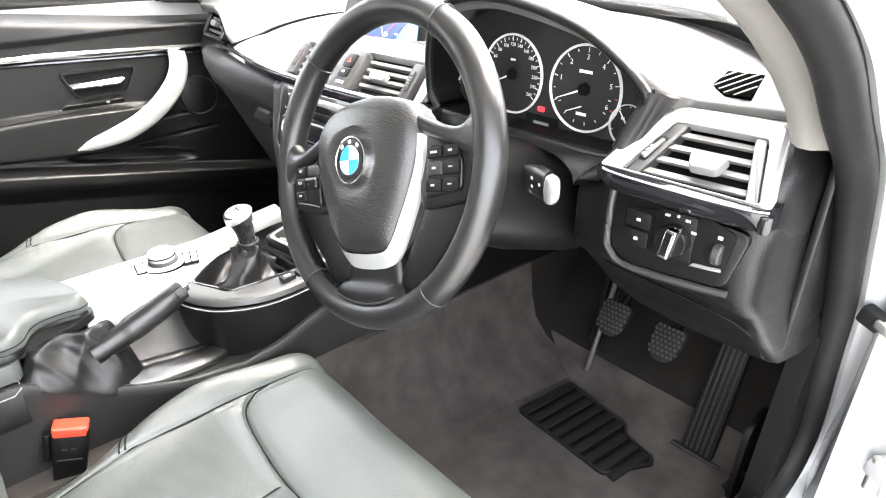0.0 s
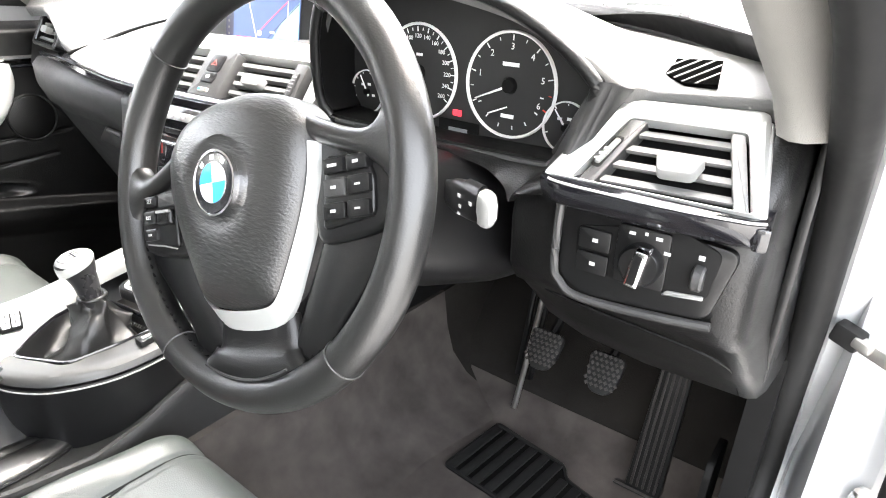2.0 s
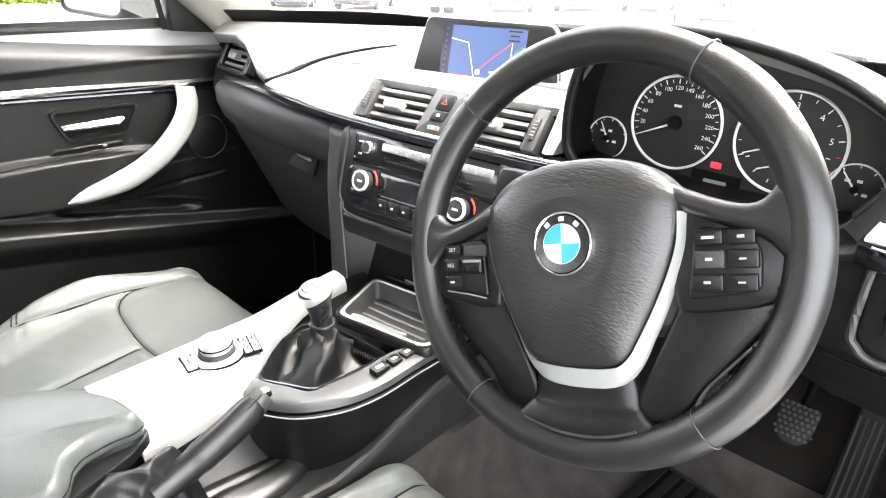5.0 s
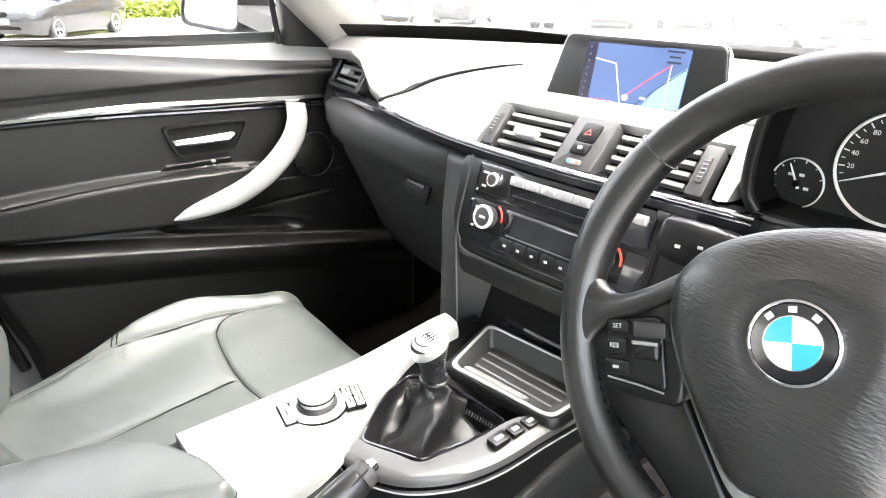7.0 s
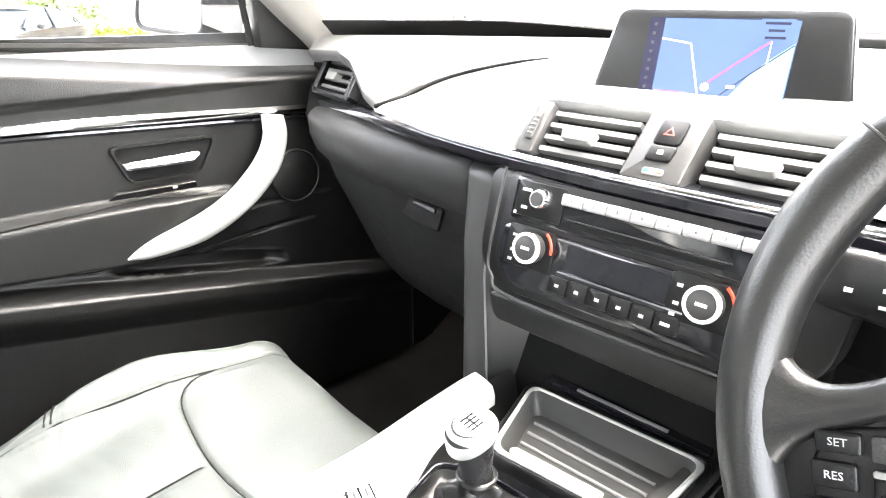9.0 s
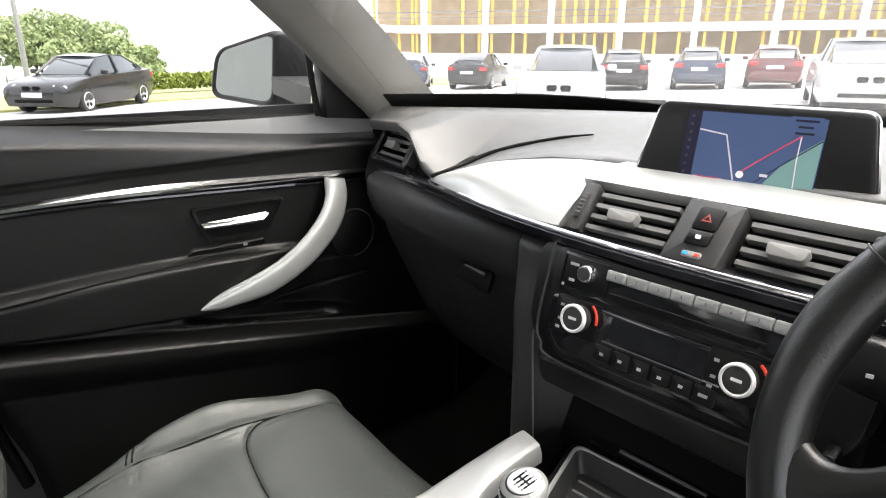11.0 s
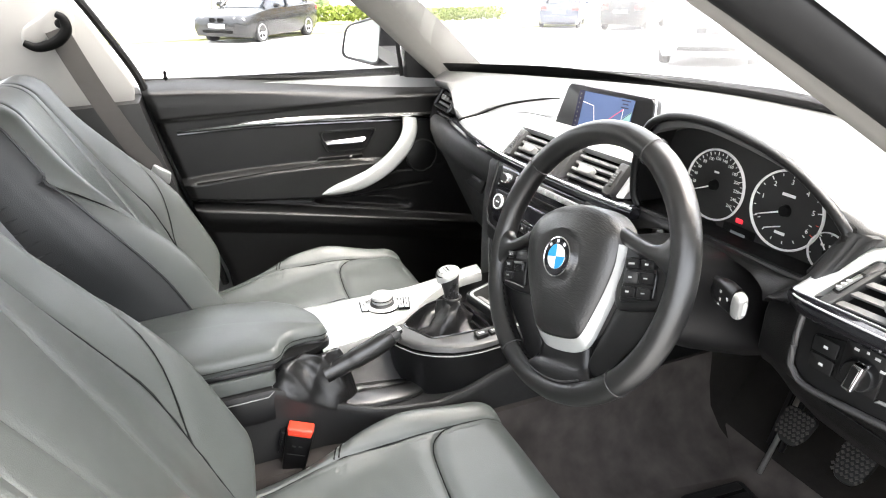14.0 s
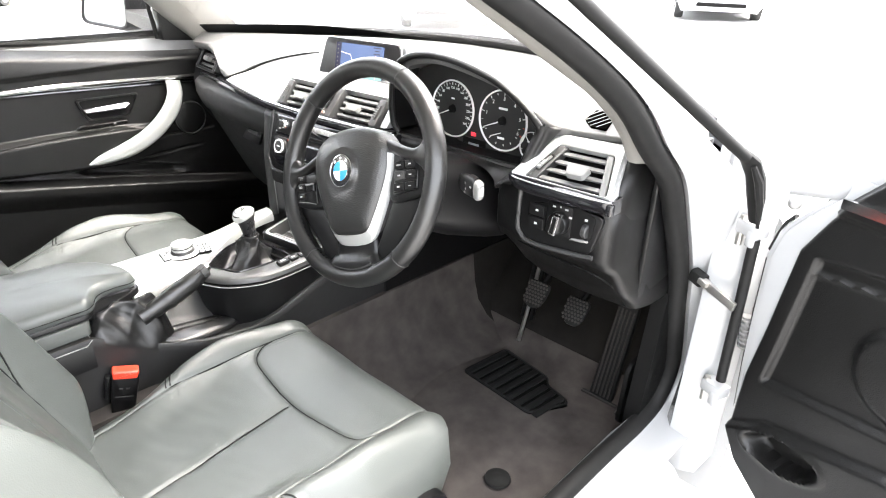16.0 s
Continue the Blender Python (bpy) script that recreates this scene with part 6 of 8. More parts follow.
part("bright_edge", box(BK @ pose(0.0, -0.0470, 0.006), (0.030, 0.003, 0.010), 0.001), GREY, buckle)
part("stem", box(BK @ pose(0, -0.105, 0.0), (0.032, 0.115, 0.012), 0.004), RUBBER, buckle)


# ---- centre console ----
console = thing("centre_console", "black centre console with a satin silver top panel", "console")
# flanks
TOP_Y = [-0.62, -0.335, -0.300, -0.247, -0.18, -0.053, 0.0, 0.06, 0.12, 0.31]
TOP_Z = [0.690, 0.690, 0.668, 0.636, 0.614, 0.594, 0.606, 0.632, 0.645, 0.660]
LIP_Z = [0.700, 0.698, 0.680, 0.645, 0.628, 0.608, 0.618, 0.640, 0.658, 0.672]


def console_ring(y):
    """A section across the console: tall towards the passenger, a sunk saddle round the handbrake, a raised lip."""
    lift = 0.012 * float(smooth(-0.1, 0.2, y))
    zc, zl = float(np.interp(y, TOP_Y, TOP_Z)), float(np.interp(y, TOP_Y, LIP_Z))
    sunk = 0.045 * float(smooth(0.02, 0.07, y))
    deep = float(smooth(-0.095, -0.070, y)) * (1 - float(smooth(0.02, 0.06, y)))
    t_ = 0.034 * float(smooth(-0.13, -0.27, y))
    return [
        (-0.118, y, 0.50), (-0.126, y, 0.58), (-0.148, y, 0.680 + lift), (-0.140, y, 0.700 + lift), (-0.118, y, 0.700 + lift - sunk), (-0.060, y, 0.698 - sunk - 0.045 * deep),
        (-0.020, y, max(zc + 0.050, 0.672) - sunk - 0.025 * deep), (0.008, y, zc + 0.026 * (1 - deep)), (0.032, y, zc + 0.008 * (1 - deep)), (0.050, y, zc), (0.092 - t_, y, zc), (0.104 - t_, y, (zc + zl) / 2 - 0.002), (0.113 - t_, y, zl), (0.119 - t_, y, zl - 0.001), (0.122 - t_, y, zl - 0.008),
        (0.119 - t_, y, zl - 0.022), (0.108 - 0.8 * t_, y, 0.560), (0.102 - 0.6 * t_, y, 0.50)]


part("body", loft([console_ring(y) for y in np.linspace(-0.62, 0.31, 72)]), CONSOLE, console, angle=50)
part("front_wall", loft([[(-0.116, y, 0.50), (-0.124, y, 0.58), (-0.120, y, 0.69), (0.10, y, 0.69), (0.116, y, 0.58), (0.108, y, 0.50)] for y in (0.308, 0.45, 0.62, 0.90)]), HARD, console)
tunnel = [[(-0.270 - 0.03 * k, y, 0.336), (-0.225 - 0.02 * k, y, 0.347), (-0.185 - 0.01 * k, y, 0.368), (-0.158, y, 0.405), (-0.142, y, 0.46), (-0.134, y, 0.555 - 0.02 * k), (0.120, y, 0.555 - 0.02 * k), (0.130, y, 0.46), (0.146, y, 0.405), (0.174 + 0.01 * k, y, 0.368), (0.215 + 0.02 * k, y, 0.347), (0.265 + 0.03 * k, y, 0.336)] for y, k in zip(np.linspace(-0.62, 0.98, 24), np.linspace(0, 1, 24))]
tunnel_carpet = solid("tunnel_carpet", loft(tunnel[:19]), CARPET, "worn black carpet over the car's tunnel", "floor", kind="structure", angle=60)
# tunnel front in the same darkened colour, standing for shade
solid("tunnel_front", loft(tunnel[18:]), FLOOR_SHADE, "front of the tunnel, its shade put into a darker colour", "floor", kind="structure", angle=60)
# silver top panel
left = spline([(-0.140, -0.235), (-0.142, -0.10), (-0.144, 0.03), (-0.139, 0.11), (-0.135, 0.148)], 36)
right = spline([(0.024, -0.235), (0.010, -0.14), (-0.020, -0.075), (-0.062, -0.010), (-0.090, 0.05), (-0.095, 0.10), (-0.096, 0.142)], 36)
rows = []
for (xa, ya), (xb, yb) in zip(left, right):
    zt = 0.714 + 0.030 * float(smooth(-0.02, 0.19, ya))
    rows.append([(xa - 0.003, ya, zt - 0.022), (xa, ya, zt - 0.003), (xa + 0.004, ya, zt)] + [(xa + (xb - xa) * f, ya + (yb - ya) * f, zt + 0.002 * math.sin(math.pi * f)) for f in np.linspace(0.1, 0.92, 6)] + [(xb - 0.002, yb, zt - 0.001), (xb, yb, zt - 0.004), (xb + 0.002, yb, zt - 0.011)])
part("silver_panel", shell(rows, (0, 0, -0.010)), SILVER, console, "satin silver console panel", angle=50)
# grey ring round gear boot and tray, with a fine edge
deck_out = spline([(-0.016, -0.100), (0.006, -0.099), (0.034, -0.088), (0.066, -0.064), (0.092, -0.022), (0.107, 0.03), (0.112, 0.09), (0.114, 0.18), (0.112, 0.28)], 54)
deck_in = spline([(-0.016, -0.072), (0.000, -0.068), (0.028, -0.054), (0.055, -0.040), (0.061, -0.008), (0.067, 0.04), (0.073, 0.08), (0.086, 0.13), (0.090, 0.28)], 54)
deck = []
for (xo, yo), (xi, yi) in zip(deck_out, deck_in):
    zt = 0.704 + 0.010 * float(smooth(-0.02, 0.12, yo))
    deck.append([(xi, yi, zt - 0.014), (xi, yi, zt)] + [(xi + (xo - xi) * f, yi + (yo - yi) * f, zt - 0.003 * f * f) for f in (0.3, 0.6, 0.85)] + [(xo - 0.001, yo + 0.001, zt - 0.005), (xo, yo, zt - 0.010), (xo - 0.004, yo + 0.004, zt - 0.0105), (xo - 0.004, yo + 0.004, zt - 0.018)])
part("deck", shell(deck, (0, 0, -0.004)), TRAY_GREY, console, "dark grey deck round the gear lever", angle=40)
wall_ = []
for x, y in deck_out:
    zt = 0.704 + 0.010 * float(smooth(-0.02, 0.12, y))
    zb = float(np.interp(y, TOP_Y, TOP_Z)) - 0.004
    wall_.append([(x + 0.001, y - 0.001, zt - 0.0175), (x + 0.003, y - 0.002, zt - 0.020), (x + 0.001, y - 0.001, zt - 0.030), (x - 0.002, y + 0.001, zb)])
part("deck_wall", shell(wall_, (-0.004, 0.004, 0)), HARD, console, "black wall under the deck", angle=40)
part("edge_line", tube([(x + 0.0035, y - 0.0025, 0.704 + 0.010 * float(smooth(-0.02, 0.12, y)) - 0.0195) for x, y in deck_out], 0.0011, 6), GREY, console)
# buttons on the deck
for k, (x, y, w) in enumerate(((0.0885, 0.046, 0.024), (0.0895, 0.071, 0.018), (0.0905, 0.094, 0.018))):
    part("deck_button", prism(rect(0.016, w, 0.002), frame_of((x, y, 0.7155 + 0.03 * (y - 0.06)), (1, 0, -0.03), (0.05, 1, 0.03)), 0.008, 0.0008), HARD, console)
    part("key_mark", box(pose(x, y, 0.7157 + 0.03 * (y - 0.06)), (0.0050, w * 0.50, 0.0006)), PRINT, console)

# gear boot frame
BFR = [(-0.014, -0.074), (0.056, -0.039), (0.066, 0.020), (0.073, 0.078), (0.020, 0.076), (-0.045, 0.068), (-0.078, 0.045), (-0.066, -0.004), (-0.042, -0.040)]
bo = rounded(BFR, 0.010, 5)
c0 = (-0.004, 0.018)
bi = [(c0[0] + (x - c0[0]) * 0.95, c0[1] + (y - c0[1]) * 0.95) for x, y in bo]
part("boot_frame", ribbon(bo, bi, pose(0, 0, 0.7075, 2.5), 0.02, 0.002), GLOSS, console)

gear = thing("gear_lever", "black leather gear lever with a silver-topped knob", "gear lever")
rings = []
for f, z in ((1.0, 0.704), (0.975, 0.697), (0.94, 0.686), (0.89, 0.677), (0.83, 0.672), (0.76, 0.672), (0.69, 0.677), (0.62, 0.687), (0.55, 0.700), (0.48, 0.713), (0.41, 0.723), (0.375, 0.727), (0.345, 0.731), (0.32, 0.735), (0.295, 0.739), (0.275, 0.742)):
    row = []
    for x, y in bi:
        ang = math.atan2(y - 0.018, x + 0.004)
        sx, sy = -0.004 + (x + 0.004) * f - 0.008 * (1 - f), 0.018 + (y - 0.018) * f + 0.015 * (1 - f)
        blend = float(smooth(0.75, 0.36, f))
        rr = 0.058 * f * (1 + 0.25 * math.exp(-(((f - 0.52) / 0.13) ** 2)))
        sx = sx * (1 - blend) + (-0.012 + rr * math.cos(ang)) * blend
        sy = sy * (1 - blend) + (0.033 + rr * math.sin(ang)) * blend
        high = max(0.0, math.cos(ang - radians(140)))  # the leather is drawn up towards the panel
        z_ = z + 0.030 * high * math.sin(math.pi * min(1.0, max(0.0, (1 - f) / 0.45))) * (f > 0.55)
        fold = (1 - f) * f * 4 * (0.0065 * (1 - 2 * abs(math.sin(ang * 1.5 + f * 7 + 0.6))) + 0.0035 * (1 - 2 * abs(math.sin(ang * 2.5 - f * 11))))
        row.append((sx + fold * math.cos(ang), sy + fold * math.sin(ang), z_ + fold * 0.8))
    rings.append(row)
boot = part("boot", grid(rings, wrap_v=True), BOOT_LEATHER, gear, "creased black leather boot", angle=80)
# coarse stitches along the boot's edge beside the tray
for k in range(12):
    x = 0.066 - 0.0042 * k
    part("stitch", box(pose(x, 0.0655 - 0.0006 * k, 0.7015, 20, 0, 30), (0.0012, 0.006, 0.0014)), RUBBER, boot)
part("boot_collar", tube([(-0.012 + 0.0160 * math.cos(a), 0.033 + 0.0160 * math.sin(a), 0.7430) for a in np.linspace(0, 2 * math.pi, 25)[:-1]], 0.0028, 8, closed=True), BOOT_LEATHER, gear)
GK = frame_of((-0.011, 0.031, 0.748), (1, 0, -0.06), (0, 1, 0.14))
rings = []
for z, rx, ry, dy in ((-0.022, 0.0118, 0.0118, 0), (0.0, 0.0132, 0.0140, 0), (0.015, 0.0142, 0.0155, 0), (0.030, 0.0160, 0.0180, -0.001), (0.042, 0.0188, 0.0212, -0.002), (0.0505, 0.0206, 0.0234, -0.003), (0.0545, 0.0202, 0.0230, -0.003), (0.058, 0.0178, 0.0206, -0.002), (0.0600, 0.0150, 0.0180, -0.002), (0.0605, 0.009, 0.011, -0.002)):
    rings.append([GK @ Vector((rx * math.cos(a), dy + ry * math.sin(a), z)) for a in np.linspace(0, 2 * math.pi, 33)[:-1]])
knob = part("knob", loft(rings), KNOB_GREY, gear, "smooth dark grey gear knob", angle=60)
cap = []
for f, rx, ry in ((0.0, 0.0206, 0.0232), (0.4, 0.0213, 0.0240), (0.62, 0.0206, 0.0233), (0.85, 0.0180, 0.0208), (1.0, 0.0150, 0.0178)):
    row = []
    for a in np.linspace(0, 2 * math.pi, 33)[:-1]:
        z0_ = 0.0480 + 0.0040 * math.sin(a) - 0.0050 * max(0.0, -math.sin(a)) ** 2
        row.append(GK @ Vector((rx * math.cos(a), -0.003 + ry * math.sin(a), z0_ + (0.0606 - z0_) * f)))
    cap.append(row)
part("cap_ring", grid(cap, wrap_v=True), SILVER, knob, "satin silver ring")
part("shift_plate", prism([(0.0140 * math.cos(a), -0.002 + 0.0168 * math.sin(a)) for a in np.linspace(0, 2 * math.pi, 25)[:-1]], GK @ pose(0, 0, 0.0612), 0.002, 0.0004), SILVER, knob, "plate with the shift pattern")
for x in (-0.0066, -0.0022, 0.0022, 0.0066):
    part("pattern_line", box(GK @ pose(x, -0.002, 0.0614), (0.0017, 0.014, 0.0005)), MATT, knob)
part("pattern_line", box(GK @ pose(0, -0.002, 0.0614), (0.0150, 0.0018, 0.0005)), MATT, knob)
for k, (x, y) in enumerate(((-0.0022, 0.0068), (-0.0022, -0.0108), (0.0022, 0.0068), (0.0022, -0.0108), (0.0066, 0.0068), (0.0066, -0.0108))):
    lettering(str(k + 1), GK @ pose(x, y, 0.0615), 0.0035, MATT, knob, "digit")
lettering("R", GK @ pose(-0.0066, 0.0068, 0.0615), 0.0035, MATT, knob, "letter")

# controller knob and its keys
idrive = thing("controller_knob", "silver rotary controller knob with surrounding keys", "control knob")
IM = frame_of((-0.082, -0.088, 0.716), (0.95, -0.30, 0), (0.30, 0.95, 0.05))
part("ring_gap", lathe([(0, 0.0022), (0.0352, 0.0022), (0.0352, -0.004), (0, -0.004)], IM, 40), MATT, idrive)
part("base_ring", lathe([(0, 0.0055), (0.030, 0.0050), (0.0345, 0.0020), (0, -0.004)], IM, 40), SILVER, idrive)
part("skirt", lathe([(0, 0.010), (0.0225, 0.010), (0.0250, 0.004), (0, 0.002)], IM, 40), DARKGREY, idrive)
part("knob", lathe([(0, 0.0265), (0.0165, 0.0265), (0.0205, 0.0245), (0.0215, 0.020), (0.0190, 0.014), (0.0200, 0.010), (0, 0.009)], IM, 40), SILVER, idrive, "satin silver knob")
part("groove", lathe([(0.0205, 0.0175), (0.0222, 0.0165), (0.0205, 0.0155)], IM, 40), MATT, idrive)
for m_, sx_, sy_ in ((IM @ pose(0.004, -0.0365, 0.002, 0, 0, 8), 0.038, 0.012), (IM @ pose(-0.009, 0.0370, 0.002), 0.019, 0.0095), (IM @ pose(0.012, 0.0370, 0.002), 0.019, 0.0095), (IM @ pose(-0.009, 0.0480, 0.002), 0.019, 0.0095), (IM @ pose(0.012, 0.0480, 0.002), 0.019, 0.0095)):
    part("key_gap", box(m_ @ pose(0, 0, -0.001), (sx_ + 0.0034, sy_ + 0.0034, 0.0045)), MATT, idrive)
    k_ = part("key", box(m_ @ pose(0, 0, 0.001), (sx_, sy_, 0.005), 0.0018), SILVER, idrive)
    part("key_mark", box(m_ @ pose(0, 0, 0.0037), (0.010, 0.002, 0.0004)), DARKGREY, idrive)

# coin tray with bright rim
tray = thing("storage_tray", "ribbed black storage tray with a bright rim", "tray")
TO = [(-0.090, 0.198), (-0.046, 0.084), (0.110, 0.108), (0.108, 0.224)]
to = rounded(TO[::-1], 0.016, 5)
TC = (0.020, 0.153)
ti = [(TC[0] + (x - TC[0]) * 0.94, TC[1] + (y - TC[1]) * 0.91) for x, y in to]
tb = [(TC[0] + (x - TC[0]) * 0.86, TC[1] + (y - TC[1]) * 0.78) for x, y in to]
part("rim", ribbon(to, ti, pose(0, 0, 0.7255), 0.012, 0.0015), SILVER, tray, "bright metal rim")
to2 = [(TC[0] + (x - TC[0]) * 1.06, TC[1] + (y - TC[1]) * 1.09) for x, y in to]
part("surround", ribbon(to2, to, pose(0, 0, 0.7240), 0.015, 0.002), HARD, tray)
well_rings = [[(x, y, 0.724) for x, y in ti], [(x * 0.6 + tb[i][0] * 0.4, y * 0.6 + tb[i][1] * 0.4, 0.706) for i, (x, y) in enumerate(ti)], [(x, y, 0.698) for x, y in tb]]
bm = grid(well_rings, wrap_v=True)
bm.verts.ensure_lookup_table()
nb_ = len(ti)
bm.faces.new([bm.verts[2 * nb_ + k] for k in range(nb_)])
part("well", bm, TRAY_GREY, tray)
for k in range(3):
    y = 0.137 + 0.0178 * k
    part("rib", tube([(-0.050 - 0.006 * k, y, 0.6992), (0.080 - 0.002 * k, y + 0.014, 0.6992)], 0.0018, 6), GREY, tray)
part("spring_clip", prism(rect(0.098, 0.016, 0.006), frame_of((0.012, 0.114, 0.7175), (0.99, 0.135, 0), (-0.135, 0.90, -0.42)), 0.004, 0.001), GREY, tray, "pale plastic strip on the tray's edge")
part("roller_slot", box(pose(0.006, 0.250, 0.722, 0, 0, 5), (0.19, 0.050, 0.006), 0.002), GLOSS, console)
part("slot_line", box(pose(0.006, 0.230, 0.7262, 0, 0, 5), (0.105, 0.004, 0.002)), GREY, console)

# ---- armrest ----
armrest = thing("armrest", "leather-padded centre armrest with a dark lidded box", "armrest")


ARM = [(-0.148, -0.66), (0.072, -0.66), (0.073, -0.327), (0.064, -0.315), (0.040, -0.303), (0.030, -0.290), (0.027, -0.262), (0.031, -0.240), (0.024, -0.226), (-0.020, -0.232), (-0.075, -0.258), (-0.116, -0.305), (-0.140, -0.40)]
arm_o = rounded(ARM, 0.014, 5)


def arm_layer(rows_):
    """Stacked outlines of the armrest: how far each is drawn in towards its middle, and its height."""
    k = len(arm_o)
    out = []
    for inset, z in rows_:
        ring = []
        for i in range(k):
            q, a_, b_ = Vector(arm_o[i]), Vector(arm_o[i - 1]), Vector(arm_o[(i + 1) % k])
            n_ = Vector(((b_ - a_).y, -(b_ - a_).x)).normalized()
            ring.append((q.x - n_.x * inset, q.y - n_.y * inset, z + 0.004 * math.cos(q.x * 14) * (inset > 0.004)))
        out.append(ring)
    return out


pad_rows = arm_layer([(0.002, 0.7365), (0.0, 0.740), (0.0, 0.7475), (0.001, 0.7525), (0.003, 0.7565), (0.006, 0.7595), (0.010, 0.7610)])
mid_ = Vector((-0.040, -0.44, 0.768))
inner_rows = [[tuple(Vector(q).lerp(Vector((mid_.x + (q[0] - mid_.x) * 0.1, mid_.y + (q[1] - mid_.y) * 0.35, mid_.z)), f) + Vector((0, 0, 0.004 * math.sin(math.pi * f)))) for q in pad_rows[-1]] for f in (0.15, 0.35, 0.6, 1.0)]
arm_pad = part("pad", loft(pad_rows + inner_rows), LEATHER, armrest, "grey-green leather armrest pad", angle=70)
part("seam", tube(arm_layer([(-0.0004, 0.7465)])[0][8:-8], 0.0009, 5), STITCH, arm_pad)
part("lid_edge", loft(arm_layer([(0.004, 0.7255), (0.002, 0.7275), (0.002, 0.7335), (0.005, 0.7362)])), HARD, armrest)
part("lid_tongue", prism(rounded([(-0.10, -0.66), (0.060, -0.66), (0.060, -0.318), (0.042, -0.252), (0.020, -0.220), (-0.02, -0.226), (-0.10, -0.29)], 0.012), pose(0, 0, 0.7315), 0.012, 0.003), HARD, armrest, "black lid catch")
part("box", prism(rounded([(-0.146, -0.66), (0.074, -0.66), (0.074, -0.335), (0.066, -0.327), (0.010, -0.322), (-0.010, -0.250), (-0.06, -0.262), (-0.146, -0.33)], 0.008), pose(0, 0, 0.7245), 0.026, 0.003), LEATHER, armrest, "grey-green leather side of the armrest box")
part("box_foot", prism([(-0.140, -0.66), (0.070, -0.66), (0.070, -0.333), (0.005, -0.326), (-0.015, -0.255), (-0.140, -0.33)], pose(0, 0, 0.699), 0.10), MATT, armrest)
part("foot_trim", loft([[(x_, y, z_) for x_, z_ in ((0.060, 0.640), (0.087, 0.640), (0.0885, 0.690), (0.085, 0.696), (0.074, 0.697), (0.060, 0.692))] for y in (-0.66, -0.50, -0.36, -0.337)]), HARD, armrest)
part("groove_line", tube([(0.0890, y, 0.688) for y in np.linspace(-0.62, -0.345, 6)] + [(0.086, -0.3355, 0.694), (0.070, -0.3355, 0.6965)], 0.0010, 6), GREY, armrest)

# ---- handbrake ----
brake = thing("handbrake", "black leather handbrake lever with a creased gaiter", "handbrake lever")
lever = spline([(0.066, -0.245, 0.690), (0.067, -0.215, 0.700), (0.069, -0.185, 0.712), (0.068, -0.150, 0.725), (0.066, -0.118, 0.739)], 24)
part("grip", tube([tuple(p) for p in lever], [0.0150] * 10 + [0.0165] * 8 + [0.0165, 0.0162, 0.0158, 0.0152, 0.0146, 0.0130], 16, flat=1.15), WHEEL_LEATHER, brake, "black leather grip")
part("collar", tube([(0.0675, -0.124, 0.738), (0.0655, -0.112, 0.742)], 0.0150, 16), DARKGREY, brake)
part("push_button", tube([(0.0655, -0.112, 0.7425), (0.0648, -0.104, 0.7448)], [0.0085, 0.0070], 14), CHROME, brake, "chrome push button")
part("grip_seam", tube([tuple(p + np.array([0.0095, 0, 0.0140])) for p in lever[9:]], 0.0009, 5), STITCH, brake)


def saddle(y):
    return float(np.interp(y, TOP_Y, TOP_Z))


# the tent of leather round the lever's foot
gt = []
for f in np.linspace(0, 1, 56):
    y = -0.337 + 0.150 * f
    base = saddle(y) + 0.004
    edge = 0.031 * math.sin(math.pi * min(1.0, 0.10 + 0.80 * f)) ** 0.7
    cx_ = 0.060 - 0.006 * f
    crest = base + (0.731 - base) * float(smooth(0.0, 0.16, f)) * float(smooth(1.03, 0.80, f)) ** 0.7
    row = []
    for a in np.linspace(0, math.pi, 49):
        ca, sa = math.cos(a), math.sin(a)
        up_ = sa**0.85
        amp = up_ * (1 - 0.5 * up_) * 2.0 * math.sin(math.pi * min(1, max(0.04, f))) ** 0.5
        crease = 0.0068 * (1 - 2 * abs(math.sin(1.8 * a + 6.6 * f + 0.4)) ** 0.7) + 0.0042 * (1 - 2 * abs(math.sin(8.5 * f - 1.8 * a))) + 0.0012 * (1 - 2 * abs(math.sin(17 * f + 5 * a)))
        off = amp * crease
        spread = edge * (1.15 + 0.15 * math.sin(11 * f)) * (1 - 0.50 * up_)
        row.append((cx_ + (spread + off) * ca, y + off * 0.5 * (f - 0.5), base + (crest - base) * up_ + off * sa * 0.55))
    gt.append(row)
part("gaiter", shell(gt, (0, 0, -0.006)), BOOT_LEATHER, brake, "creased black leather gaiter", angle=80)
# the flat tail of the gaiter, rounded at its end
tail_l = spline([(0.020, -0.215), (0.016, -0.170), (0.016, -0.120), (0.016, -0.085), (0.022, -0.058), (0.040, -0.046)], 40)
tail_r = spline([(0.094, -0.215), (0.090, -0.170), (0.086, -0.130), (0.078, -0.090), (0.065, -0.060), (0.044, -0.046)], 40)
tl = []
for (xl_, yl_), (xr_, yr_) in zip(tail_l, tail_r):
    row = []
    for q in np.linspace(0, 1, 22):
        x, y = xl_ + (xr_ - xl_) * q, yl_ + (yr_ - yl_) * q
        ridge = 0.011 * math.sin(math.pi * q) ** 0.6 - 0.0045 * math.exp(-(((q - 0.42) / 0.07) ** 2)) * float(smooth(-0.06, -0.10, y))
        wrink = 0.0010 * noise.noise(Vector((x * 60, y * 28, 2.0))) + 0.0008 * (1 - 2 * abs(math.sin(42 * y + 18 * x))) * float(smooth(-0.10, -0.17, y))
        row.append((x, y, saddle(y) + 0.005 + ridge + wrink * math.sin(math.pi * q)))
    tl.append(row)
part("gaiter_tail", shell(tl, (0, 0, -0.005)), WHEEL_LEATHER, brake, "flat leather tail of the gaiter", angle=80)
